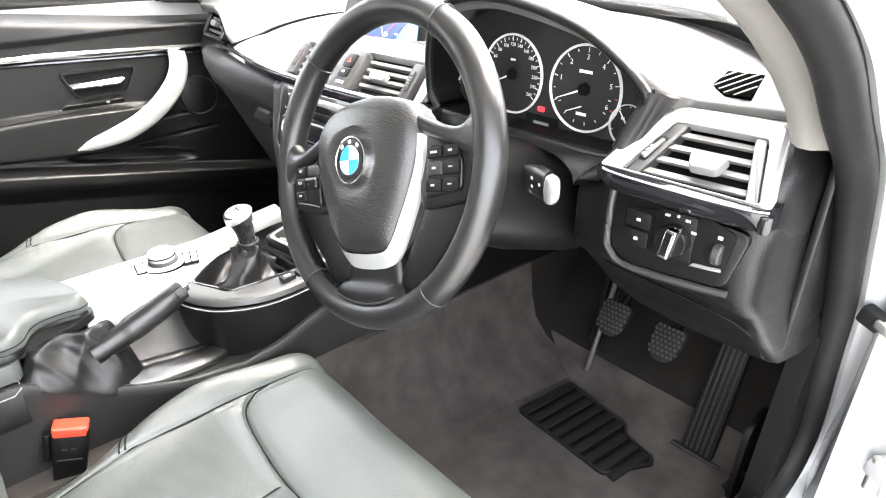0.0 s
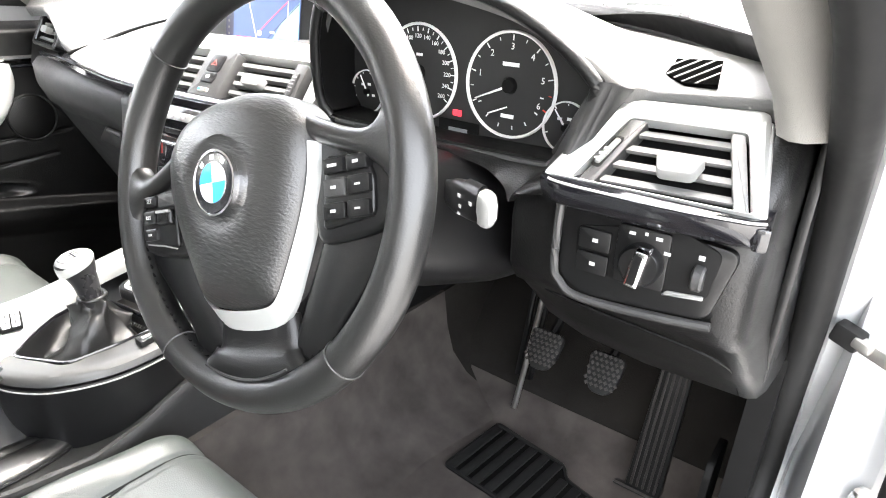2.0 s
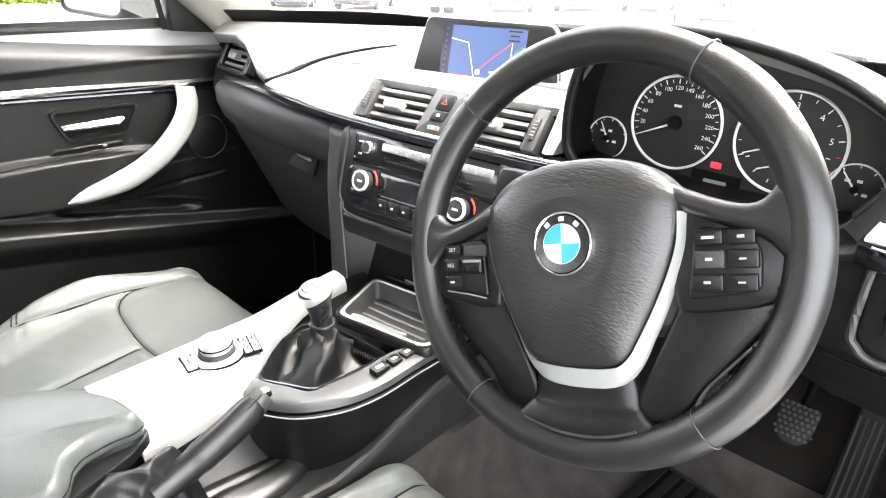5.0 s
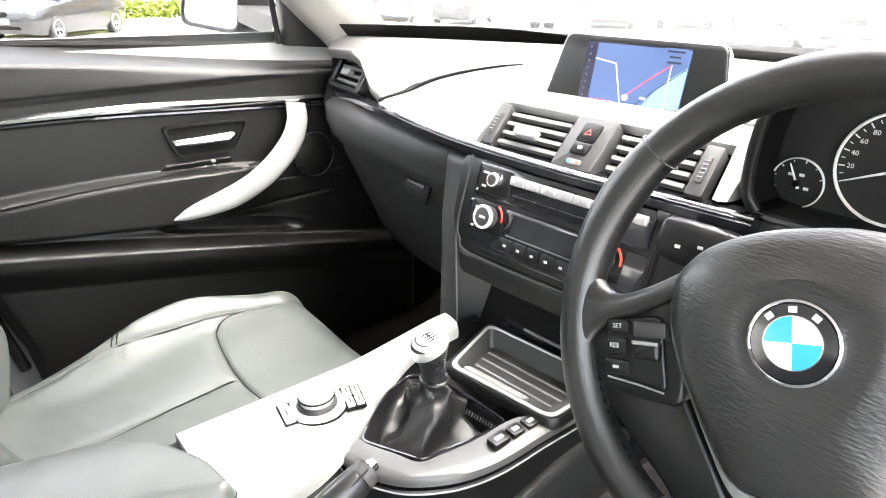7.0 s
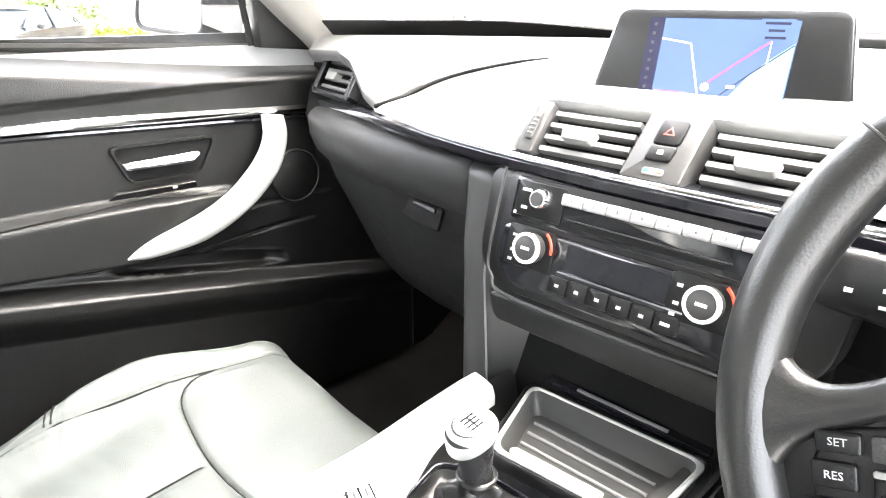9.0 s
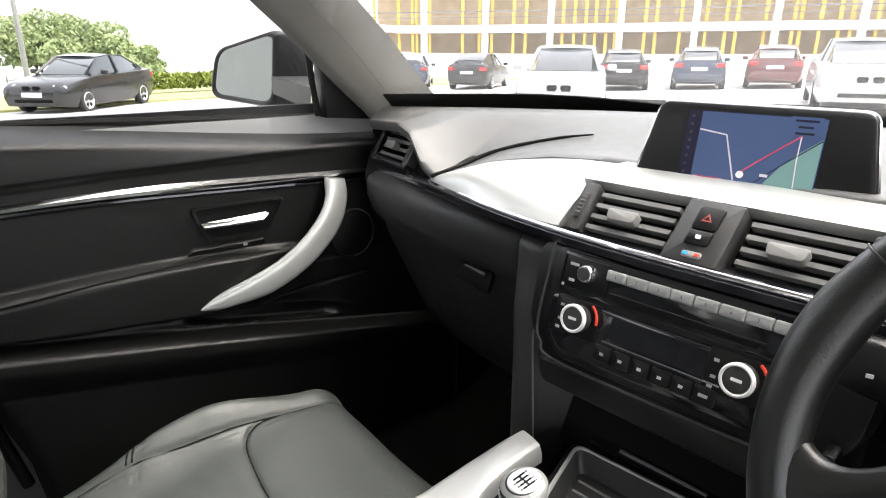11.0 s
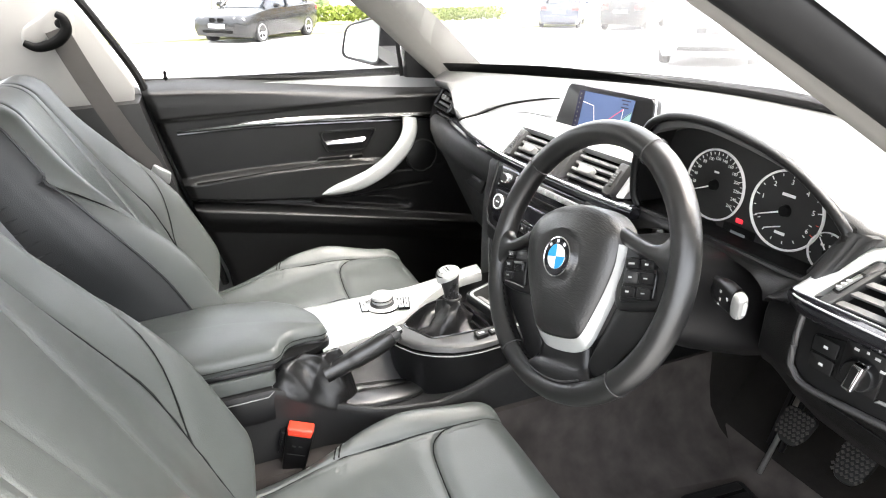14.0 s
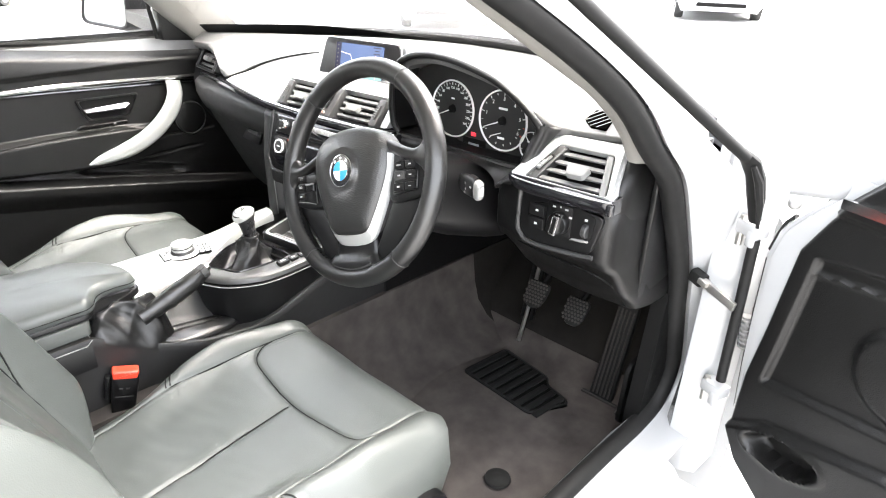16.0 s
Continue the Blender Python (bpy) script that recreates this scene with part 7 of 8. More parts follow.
hem = [tuple(a_) + (saddle(a_[1]) + 0.003,) for a_ in tail_l] + [tuple(b_) + (saddle(b_[1]) + 0.003,) for b_ in tail_r[::-1]]
part("gaiter_hem", tube(hem, 0.0022, 6), BOOT_LEATHER, brake)


# ---- passenger door ----
DX = -0.745
pdoor = thing("passenger_door", "black trimmed passenger door with a silver pull handle", "car door")


def rear_edge(z):
    return np.interp(z, [0.34, 0.55, 0.713, 0.852, 0.977, 1.075], [-0.30, -0.325, -0.376, -0.415, -0.446, -0.470])


def curve(y, ys, zs_):
    """A smooth curve through a few places."""
    return np.polyval(np.polyfit(ys, zs_, 3), y)


def door_x(y, z):
    """How far the lining stands into the cabin at a place of the door."""
    x = DX + 0 * y
    top_line = 1.075 - 0.055 * smooth(-0.45, 0.40, y)
    x = x - 0.055 * smooth(top_line - 0.035, top_line + 0.005, z) ** 1.5          # rolls out to the window
    crease = np.interp(y, [-0.45, 0.36], [0.976, 0.997])
    x = x + 0.010 * smooth(crease - 0.004, crease + 0.012, z) * (1 - smooth(top_line - 0.06, top_line, z))
    seam = curve(y, [-0.45, -0.373, -0.19, 0.0, 0.135, 0.40], [0.822, 0.828, 0.836, 0.838, 0.826, 0.80])
    under = curve(y, [-0.45, -0.36, -0.05, 0.20, 0.40], [0.775, 0.764, 0.728, 0.715, 0.70])
    fade = 1 - smooth(0.02, 0.20, y)
    x = x + 0.030 * fade * smooth(seam + 0.002, seam - 0.014, z) * smooth(under - 0.006, under + 0.010, z)
    ledge = curve(y, [-0.45, -0.358, -0.086, 0.10, 0.33, 0.40], [0.764, 0.748, 0.700, 0.664, 0.618, 0.604])
    x = x + 0.046 * smooth(ledge + 0.011, ledge - 0.006, z) * smooth(ledge - 0.075, ledge - 0.020, z) ** 0.8
    x = x + 0.020 * smooth(ledge - 0.02, ledge - 0.08, z)
    mid = ledge + 0.028 + 0.004 * np.sin((y + 0.05) * 10)
    dd_ = np.sqrt(((y - 0.085) / 0.150) ** 4 + ((z - mid) / 0.0165) ** 4)
    x = x - 0.016 * smooth(1.05, 0.55, dd_) + 0.002 * np.exp(-(((dd_ - 1.15) / 0.18) ** 2))
    return x


zs = np.linspace(0.36, 1.075, 330)
us = np.linspace(0, 1, 130)
Z, U = np.meshgrid(zs, us, indexing="ij")
Y = rear_edge(Z) + (0.385 + 0.16 * smooth(0.86, 0.74, Z) - rear_edge(Z)) * U
X = door_x(Y, Z)
lines = [[(-0.373, 0.817), (-0.19, 0.827), (0.0, 0.832), (0.135, 0.818)], [(-0.385, 0.772), (-0.20, 0.742), (-0.05, 0.722), (0.30, 0.735)], [(0.10, 0.775), (0.20, 0.782), (0.34, 0.784)]]
X = X - 0.004 * seam_depth(Y, Z, lines, 0.0028) - 0.012 * smooth(0.02, 0.0, U) - 0.01 * smooth(0.985, 1.0, U)
lining = part("lining", shell([[(a, b, c) for a, b, c in zip(*r)] for r in zip(X, Y, Z)], (-0.02, 0, 0)), SOFT, pdoor, "grained black door lining", angle=60)
for line in lines:
    p_ = spline([(float(door_x(np.array([y]), np.array([z]))[0]), y, z) for y, z in (np.array(line[k]) * (1 - f) + np.array(line[k + 1]) * f for k in range(len(line) - 1) for f in (0, 0.25, 0.5, 0.75))], 40)
    part("seam", tube([(a - 0.0022, b, c) for a, b, c in p_], 0.0016, 5), MATT, lining)
part("door_shell", loft([[(-0.785, -0.47, z0), (-0.785, 0.50, z0), (-0.895 + 0.02 * (z0 > 1), 0.52, z0), (-0.895 + 0.02 * (z0 > 1), -0.48, z0)] for z0 in (0.30, 0.75, 1.02, 1.055)]), PAINT, pdoor, "white painted outer door shell")
part("window_seal", tube([(-0.802, -0.465, 1.072), (-0.802, -0.15, 1.065), (-0.800, 0.24, 1.050), (-0.796, 0.36, 1.042)], 0.007, 8), RUBBER, pdoor)
part("lock_pin", lathe([(0, 0.016), (0.0035, 0.016), (0.004, 0.008), (0.003, 0.006), (0.0055, 0.0), (0, -0.01)], pose(-0.775, -0.405, 1.082), 12), MATT, pdoor, "small black lock pin")
# bright strip over a dark band
sp = spline([(-0.400, 0.952), (-0.25, 0.957), (-0.10, 0.957), (0.10, 0.950), (0.30, 0.942), (0.335, 0.945)], 50)
stripe = []
for k, (y, z) in enumerate(sp):
    h = 0.0048 + 0.0042 * min(1, k / 22) * (1 if k < 47 else 0.5)
    xb = float(door_x(np.array([y]), np.array([z]))[0])
    stripe.append([(xb + 0.002, y, z - h), (xb + 0.008, y, z - h * 0.5), (xb + 0.010, y, z + h * 0.3), (xb + 0.004, y, z + h)])
part("bright_strip", shell(stripe, (-0.006, 0, 0)), CHROME, pdoor, "bright metal strip")
part("gloss_band", shell([[(p[0][0] + 0.0005, p[0][1], p[0][2] - 0.008), (p[0][0] + 0.004, p[0][1], p[0][2] - 0.004), (p[0][0] + 0.003, p[0][1], p[0][2] - 0.0003)] for p in stripe], (-0.006, 0, 0)), GLOSS, pdoor)
# inner opener in its recess
DF = frame_of((DX + 0.004, 0.045, 0.888), (0, 1, 0), (0, 0, 1))
rc = rounded([(-0.062, -0.030), (0.055, -0.032), (0.088, 0.030), (-0.086, 0.032)], 0.014, 5)
ri = [(0.001 + (x - 0.001) * 0.90, -0.001 + (y + 0.001) * 0.86) for x, y in rc]
recess = part("opener_recess", ribbon(rc, ri, DF @ pose(0, 0, 0.004), 0.012, 0.004), SOFT, pdoor)
part("recess_floor", prism(ri, DF @ pose(0, 0, -0.002), 0.004), MATT, recess)
part("opener", prism(rounded([(-0.066, -0.008), (0.040, -0.010), (0.054, 0.000), (0.050, 0.007), (-0.070, 0.003)], 0.003), DF @ pose(0, 0.004, 0.008, -40), 0.008, 0.0025), CHROME, recess, "chrome door opener")
# window switch plate
part("switch_plate", prism(rounded([(-0.075, -0.007), (0.070, -0.006), (0.066, 0.008), (-0.060, 0.008)], 0.004), frame_of((DX + 0.003, 0.020, 0.838), (0, 1, 0), (0.5, 0, 0.86)), 0.01, 0.001), HARD, pdoor)
part("switch_mark", box(pose(DX + 0.0075, 0.050, 0.842), (0.004, 0.008, 0.005), 0.001), GREY, pdoor)
# pull handle: flattened silver bow
hb = spline([(0.228, 0.942, 0.000), (0.222, 0.905, 0.014), (0.195, 0.862, 0.026), (0.140, 0.815, 0.032), (0.075, 0.779, 0.026), (0.005, 0.757, 0.012), (-0.046, 0.746, 0.000)], 40)
wd = np.interp(np.linspace(0, 1, 40), [0, 0.1, 0.35, 0.7, 0.92, 1], [0.0210, 0.0225, 0.0250, 0.0230, 0.0120, 0.004])
bow = []
for k, (y, z, o) in enumerate(hb):
    a, b = hb[max(0, k - 1)], hb[min(39, k + 1)]
    t = Vector((b[0] - a[0], b[1] - a[1])).normalized()
    nrm = Vector((-t.y, t.x))
    ring = []
    for q in np.linspace(0, 2 * math.pi, 21)[:-1]:
        d = wd[k] * math.copysign(abs(math.cos(q)) ** 0.7, math.cos(q))
        ring.append((DX + 0.020 + o + 0.0105 * math.sin(q), y + nrm.x * d, z + nrm.y * d))
    bow.append(ring)
part("pull_handle", loft(bow), SILVER, pdoor, "satin silver pull handle", angle=60)
# speaker cover
SPK = frame_of((DX + 0.003, 0.272, 0.822), (0, 1, 0), (0, 0, 1))
part("speaker_cover", lathe([(0, 0.004), (0.042, 0.004), (0.046, 0.002), (0.048, 0.004), (0.051, 0.0), (0, -0.004)], SPK, 40), SOFT, pdoor, "round speaker cover")
# mirror sail and glass guide
part("mirror_sail", prism([(0.232, 1.052), (0.402, 1.038), (0.375, 1.075), (0.243, 1.178), (0.222, 1.180)], frame_of((-0.748, 0, 0), (0, 1, 0), (0, 0, 1)), 0.03, 0.003), SOFT, pdoor, "black triangular mirror base cover")
part("glass_guide", tube([(-0.768, 0.223, 1.055), (-0.768, 0.214, 1.12), (-0.766, 0.206, 1.185)], 0.006, 8), RUBBER, pdoor)
wg = []
for f in np.linspace(0, 1, 8):
    z = 1.06 + 0.33 * f
    yf = 0.225 + 0.07 * float(smooth(0.30, 0.42, f)) - 0.33 * max(0, f - 0.32) * 1.25
    wg.append([(-0.800 + 0.12 * f**1.2, y, z) for y in np.linspace(-0.47 - 0.10 * f, yf, 8)])
pane = part("window_glass", shell(wg, (-0.004, 0, 0)), GLASS, pdoor, "clear raised window glass", angle=30)
pane.visible_shadow = False

# ---- door mirror ----
mirror = thing("door_mirror", "dark door mirror with a pale reflection", "door mirror")
MF = frame_of((-1.040, 0.200, 1.135), (0.90, 0.43, 0.0), (0.0, 0.05, 1.0))
mo = rounded([(-0.091, -0.056), (0.070, -0.070), (0.081, 0.060), (0.066, 0.064), (-0.068, 0.032)], 0.027, 7)
rings = []
for k, dx, z in ((1.0, 0, 0.0085), (1.06, 0, 0.013), (1.13, 0, 0.012), (1.20, 0, 0.000), (1.19, 0.012, -0.02), (1.14, 0.038, -0.055), (0.98, 0.058, -0.085), (0.66, 0.066, -0.105), (0.25, 0.068, -0.112)):
    rings.append([MF @ Vector((x * k + dx, y * k, z)) for x, y in mo])
part("housing", loft(rings), HARD, mirror, "black housing", angle=60)
part("glass", prism(mo, MF @ pose(0, 0, 0.0095), 0.002), MIRROR, mirror, "mirror glass")
part("foot", loft([[(-0.965, 0.22 + dy, 1.085 + dz) for dy, dz in ((0, 0), (0.07, 0), (0.07, 0.035), (0, 0.035))], [(-0.80, 0.235 + dy, 1.058 + dz) for dy, dz in ((0, 0), (0.10, 0), (0.10, 0.045), (0, 0.045))]]), DARKGREY, mirror)

# ---- B pillar and belt ----
bp = solid("pillar_middle", prism(rounded([(-0.484, 0.0), (-0.540, -0.005), (-0.74, -0.005), (-0.80, 0.38), (-0.67, 0.39), (-0.585, 0.27), (-0.478, 0.045)], 0.012), frame_of((-0.757, 0, 1.020), (0, 1, 0), (0.12, 0, 1)), 0.05, 0.006), TRIM_PALE, "pale plastic upper middle pillar trim", "pillar", kind="structure")
bpl = solid("pillar_middle_lower", loft([[(-0.790, y, z) for y, z in ((-0.462, 1.045), (-0.372, 0.66), (-0.36, 0.36), (-0.75, 0.36), (-0.75, 1.03))], [(-0.735, y, z) for y, z in ((-0.475, 1.030), (-0.392, 0.66), (-0.38, 0.36), (-0.75, 0.36), (-0.75, 1.02))]]), DARKGREY, "dark lower middle pillar trim", "pillar", kind="structure")
bs = solid("pillar_middle_seal", tube([tuple(p) for p in spline([(-0.722, -0.600, 1.34), (-0.752, -0.527, 1.21), (-0.768, -0.462, 1.076), (-0.772, -0.452, 0.98), (-0.764, -0.414, 0.84), (-0.760, -0.374, 0.68), (-0.760, -0.335, 0.50)], 40)], 0.0095, 8, up=(1, 0, 0)), RUBBER, "black rubber seal on the middle pillar", "seal", kind="structure")
belt = thing("seat_belt", "dark webbing seat belt running down the middle pillar", "seat belt")
bl = spline([(-0.715, -0.612, 1.205), (-0.708, -0.585, 1.13), (-0.703, -0.545, 1.03), (-0.700, -0.500, 0.93), (-0.700, -0.468, 0.865), (-0.690, -0.45, 0.70), (-0.680, -0.42, 0.52)], 30)
part("webbing", shell([[tuple(p + np.array([0.0, 0.022, 0.008]) * k) for k in (-1, 0, 1)] for p in bl], (-0.0025, 0, 0)), BELT, belt, "dark webbing", angle=60)
LB = frame_of((-0.712, -0.607, 1.212), (0, 1, 0.0), (0.05, 0, 1))
part("loop_cover", prism(rounded([(-0.078, -0.052), (0.024, -0.050), (0.036, 0.030), (0.004, 0.052), (-0.030, 0.020), (-0.074, -0.004)], 0.022, 6), LB @ pose(0, 0, -0.006), 0.025, 0.008, 3), TRIM_PALE, belt, "pale loop cover")
part("loop", tube([tuple(p) for p in spline([(-0.698, -0.676, 1.180), (-0.697, -0.655, 1.170), (-0.696, -0.630, 1.174), (-0.696, -0.607, 1.185), (-0.697, -0.590, 1.205), (-0.698, -0.592, 1.228), (-0.700, -0.604, 1.238)], 24)], [0.007 + 0.005 * math.sin(math.pi * k / 23) for k in range(24)], 12, up=(1, 0, 0)), MATT, belt, "black belt loop")
part("loop_bolt", lathe([(0, 0.006), (0.008, 0.005), (0.010, 0.0), (0, 0)], LB @ pose(0.006, 0.006, 0.008), 16), RUBBER, belt)
part("tongue", prism(rounded([(-0.024, -0.016), (0.028, -0.022), (0.024, 0.008), (-0.020, 0.018)], 0.006), frame_of((-0.692, -0.455, 0.862), (0.1, 0.85, -0.35), (0.1, 0.3, 0.95)), 0.010, 0.003), SILVER, belt, "pale metal belt tongue")

# ---- driver's open door ----
ddoor = thing("driver_door", "white driver's door standing wide open, black lining", "car door")
TH = radians(66)
DDF = Matrix.Translation((0.885, 0.455, 0)) @ Matrix(((math.sin(TH), -math.cos(TH), 0, 0), (-math.cos(TH), -math.sin(TH), 0, 0), (0, 0, 1, 0), (0, 0, 0, 1)))


def dd(s, o, z):
    """A place on the open door: s along it from the hinge, o out of its lining, z up."""
    return DDF @ Vector((s, o, z))


def front_edge(z):
    """The front edge of the lining along the door."""
    return np.interp(z, [0.34, 0.42, 0.466, 0.507, 0.557, 0.66, 0.764, 0.915, 0.976, 1.011, 1.055], [0.30, 0.195, 0.129, 0.060, 0.025, 0.026, 0.040, 0.056, 0.088, 0.111, 0.150])


def flange_edge(z):
    """The front edge of the white flange beside the lining."""
    return np.interp(z, [0.34, 0.466, 0.507, 0.568, 0.663, 0.765, 0.88, 0.93, 0.959, 1.02], [0.26, 0.09, 0.045, 0.019, 0.010, 0.004, 0.000, 0.012, 0.035, 0.09])


def door_relief(s, z):
    """How far the open door's lining stands out at a place."""
    e = float(front_edge(z))
    o = 0.012 * float(smooth(0, 0.012, s - e)) + 0.008 * float(smooth(0.985, 0.995, z))
    zl = float(np.interp(s, [0.025, 0.093, 0.286, 1.0], [0.552, 0.601, 0.666, 0.80]))
    o += 0.016 * float(smooth(zl + 0.004, zl - 0.006, z))
    bottom, top_ = 0.672 + 0.225 * (s - 0.083), 0.919 + 0.15 * (s - 0.092)
    left_ = 0.066 + 0.11 * (z - 0.689)
    pnl = float(smooth(left_, left_ + 0.008, s)) * float(smooth(bottom, bottom + 0.008, z)) * float(smooth(top_, top_ - 0.008, z))
    o -= 0.012 * pnl
    o += 0.006 * float(smooth(0.006, 0.0, abs(z - top_ + 0.030))) * pnl
    arc = math.hypot(s - 0.262, (z - 0.805) * 1.05)
    o += pnl * (0.010 * float(smooth(0.074, 0.066, arc)) + 0.004 * math.exp(-(((arc - 0.073) / 0.004) ** 2)))
    d = math.hypot((s - 0.145) / 0.070, (z - 0.580 - 0.22 * (s - 0.145)) / 0.030)
    return o - 0.036 * float(smooth(1.0, 0.70, d)) + 0.004 * math.exp(-(((d - 1.06) / 0.09) ** 2))


rows = []
for z in np.linspace(0.34, 1.055, 150):
    e = float(front_edge(z))
    rows.append([dd(s, door_relief(s, z), z) for s in list(e + np.linspace(0, 1, 90) * 0.32) + list(np.linspace(e + 0.34, 1.02, 20))])
part("lining", shell(rows, DDF.to_3x3() @ Vector((0, -0.02, 0))), SOFT, ddoor, "grained black door lining", angle=60)
shell_rows = []
for z in np.linspace(0.31, 1.045, 50):
    e, g = float(flange_edge(z)), float(front_edge(z))
    shell_rows.append([dd(g + 0.02, -0.004, z), dd(g, 0.002, z), dd(e + 0.006, 0.000, z), dd(e, -0.008, z), dd(e - 0.004, -0.045, z), dd(e - 0.010, -0.060, z), dd(e - 0.012, -0.115, z), dd(0.5, -0.135, z), dd(1.05, -0.12, z)])
part("door_shell", shell(shell_rows, DDF.to_3x3() @ Vector((0.01, 0.004, 0))), PAINT, ddoor, "white painted door shell", angle=40)
part("edge_seal", tube([dd(float(flange_edge(z)) - 0.004, -0.020, z) for z in np.linspace(0.45, 0.95, 30)], 0.006, 8), RUBBER, ddoor, "black rubber edge seal")
part("bright_strip", shell([[dd(s, 0.024, 1.012 + k + 0.02 * (s - 0.1)) for k in (-0.007, 0.007)] for s in np.linspace(0.112, 0.95, 12)], DDF.to_3x3() @ Vector((0, -0.006, 0))), CHROME, ddoor)
corner = [(0.012, 0.985), (0.012, 1.034), (0.057, 1.044), (0.136, 1.100), (0.30, 1.165), (0.95, 1.165), (0.95, 1.050), (0.125, 1.040), (0.095, 1.005)]
part("window_base", prism(corner, DDF @ Matrix(((1, 0, 0, 0), (0, 0, 1, 0), (0, 1, 0, 0), (0, 0, 0, 1))) @ pose(0, 0, 0.004), 0.060, 0.010, 3), PAINT, ddoor, "white painted window base and mirror corner")
rb = [Vector(p) for p in ((0.848, 0.330, 1.070), (0.851, 0.375, 1.046), (0.859, 0.392, 1.019), (0.865, 0.400, 0.985), (0.866, 0.420, 0.940))]
part("corner_seal", tube(rb, [0.009, 0.016, 0.018, 0.015, 0.009], 12, flat=0.6), RUBBER, ddoor, "folded black rubber corner seal")
part("corner_fold", tube([p + Vector((0.010, -0.012, -0.004)) for p in rb[1:]], [0.004, 0.007, 0.006, 0.003], 8), RUBBER, ddoor)
for s0, z in ((-0.030, 0.907), (-0.020, 0.588)):
    part("hinge", box(DDF @ pose(s0 + 0.004, 0.010, z + 0.008), (0.046, 0.030, 0.026), 0.005), PAINT, ddoor, "white painted hinge")
    part("hinge", box(DDF @ pose(s0 + 0.014, 0.016, z - 0.006), (0.016, 0.020, 0.030), 0.004), PAINT, ddoor)
    part("hinge_pin", tube([dd(s0 - 0.010, 0.018, z - 0.026), dd(s0 - 0.010, 0.018, z + 0.026)], 0.006, 10), STEEL, ddoor)
# dark rod added for the shadow between hinge pillar and door
part("hinge_gap_shade", tube([(0.867, 0.448, 0.900), (0.870, 0.447, 0.800), (0.872, 0.446, 0.70), (0.874, 0.446, 0.62)], 0.009, 10, up=(1, 0, 0)), RUBBER, ddoor, "dark strip standing in for the hinge gap's shadow")
part("stop_stud", lathe([(0, 0.010), (0.006, 0.009), (0.010, 0.004), (0.010, -0.004), (0, -0.006)], frame_of((0.917, 0.408, 0.990), (1, 0.3, 0), (0, 0, 1)), 16), GREY, ddoor, "grey rubber stop")
part("check_strap", box(pose(0.832, 0.439, 0.788, 0, 12, -18), (0.080, 0.006, 0.016), 0.001), STEEL, ddoor, "steel door check strap")
part("strap_head", box(pose(0.791, 0.455, 0.797, 0, 12, -18), (0.030, 0.020, 0.024), 0.004), RUBBER, ddoor)
part("strap_lip", box(pose(0.806, 0.444, 0.797, 0, 12, -18), (0.020, 0.016, 0.012), 0.003), STEEL, ddoor)
boot_pts = [dd(s, -0.022, z) for s, z in ((-0.014, 0.745), (-0.010, 0.715), (-0.004, 0.685))]
part("cable_boot", tube(boot_pts, [0.011, 0.012, 0.010], 12), GREY, ddoor, "grey ribbed cable boot")
for k in range(7):
    c_ = boot_pts[0].lerp(boot_pts[2], (k + 0.5) / 7)
    part("boot_rib", tube([c_ + Vector((0.0135 * math.cos(a), 0.0135 * math.sin(a), 0)) for a in np.linspace(0, 2 * math.pi, 17)[:-1]], 0.0022, 6, closed=True), GREY, ddoor)


# ---- outside: ground, verge, hedge ----
ASPHALT = material("pale_tarmac", (0.44, 0.435, 0.425), 0.85, grain=0.6, grain_size=60, vary=0.2, vary_size=0.6)
GRASS = material("grass", (0.25, 0.26, 0.11), 0.9, vary=0.4, vary_size=1.5)
LEAF = material("foliage", (0.25, 0.31, 0.14), 0.75, vary=0.5, vary_size=0.9)
HEDGE = material("hedge_foliage", (0.16, 0.20, 0.03), 0.8, vary=0.4, vary_size=2.0)
BARK = material("bark", (0.10, 0.08, 0.06), 0.9, vary=0.3)
def gz(x, y):
    """The height of the gently sloping car park."""
    return 0.027 * x + 0.008 * y


ground = solid("ground", grid([[(x, y, gz(x, y)) for y in np.linspace(-900, 900, 31)] for x in np.linspace(-900, 900, 31)]), ASPHALT, "pale tarmac of a car park", "ground", kind="structure")
verge_pts = [[(-19.5 - 0.25 * y + dx, y, gz(-19.5 - 0.25 * y + dx, y) + 0.06 + 0.02 * noise.noise(Vector((dx, y, 0)))) for dx in np.linspace(-9, 0, 8)] for y in np.linspace(-12, 26, 30)]
verge = solid("verge", shell(verge_pts, (0, 0, -0.12)), GRASS, "grass verge beyond the car park", "grass", kind="structure", angle=70)


def leaf_cloud(centres, count, size, squash=0.75, seed=1):
    """Many small leaf clumps scattered through overlapping balls."""
    rng = np.random.RandomState(seed)
    verts, faces = [], []
    for k in range(count):
        cx, cy, cz, r = centres[rng.randint(len(centres))]
        d = rng.normal(size=3)
        d /= np.linalg.norm(d) + 1e-9
        q = r * (0.55 + 0.45 * rng.rand() ** 0.5)
        p = np.array([cx, cy, cz]) + d * q * np.array([1, 1, squash])
        a = rng.normal(size=3)
        a /= np.linalg.norm(a)
        b = np.cross(a, rng.normal(size=3))
        b /= np.linalg.norm(b)
        s = size * (0.6 + 0.8 * rng.rand())
        n0 = len(verts)
        c = np.cross(a, b) * s * 0.35
        verts += [tuple(p - a * s), tuple(p + b * s * 0.6 + c), tuple(p + a * s), tuple(p - b * s * 0.6 + c)]
        faces.append((n0, n0 + 1, n0 + 2, n0 + 3))
    me = bpy.data.meshes.new("leaves")
    me.from_pydata(verts, [], faces)
    return me


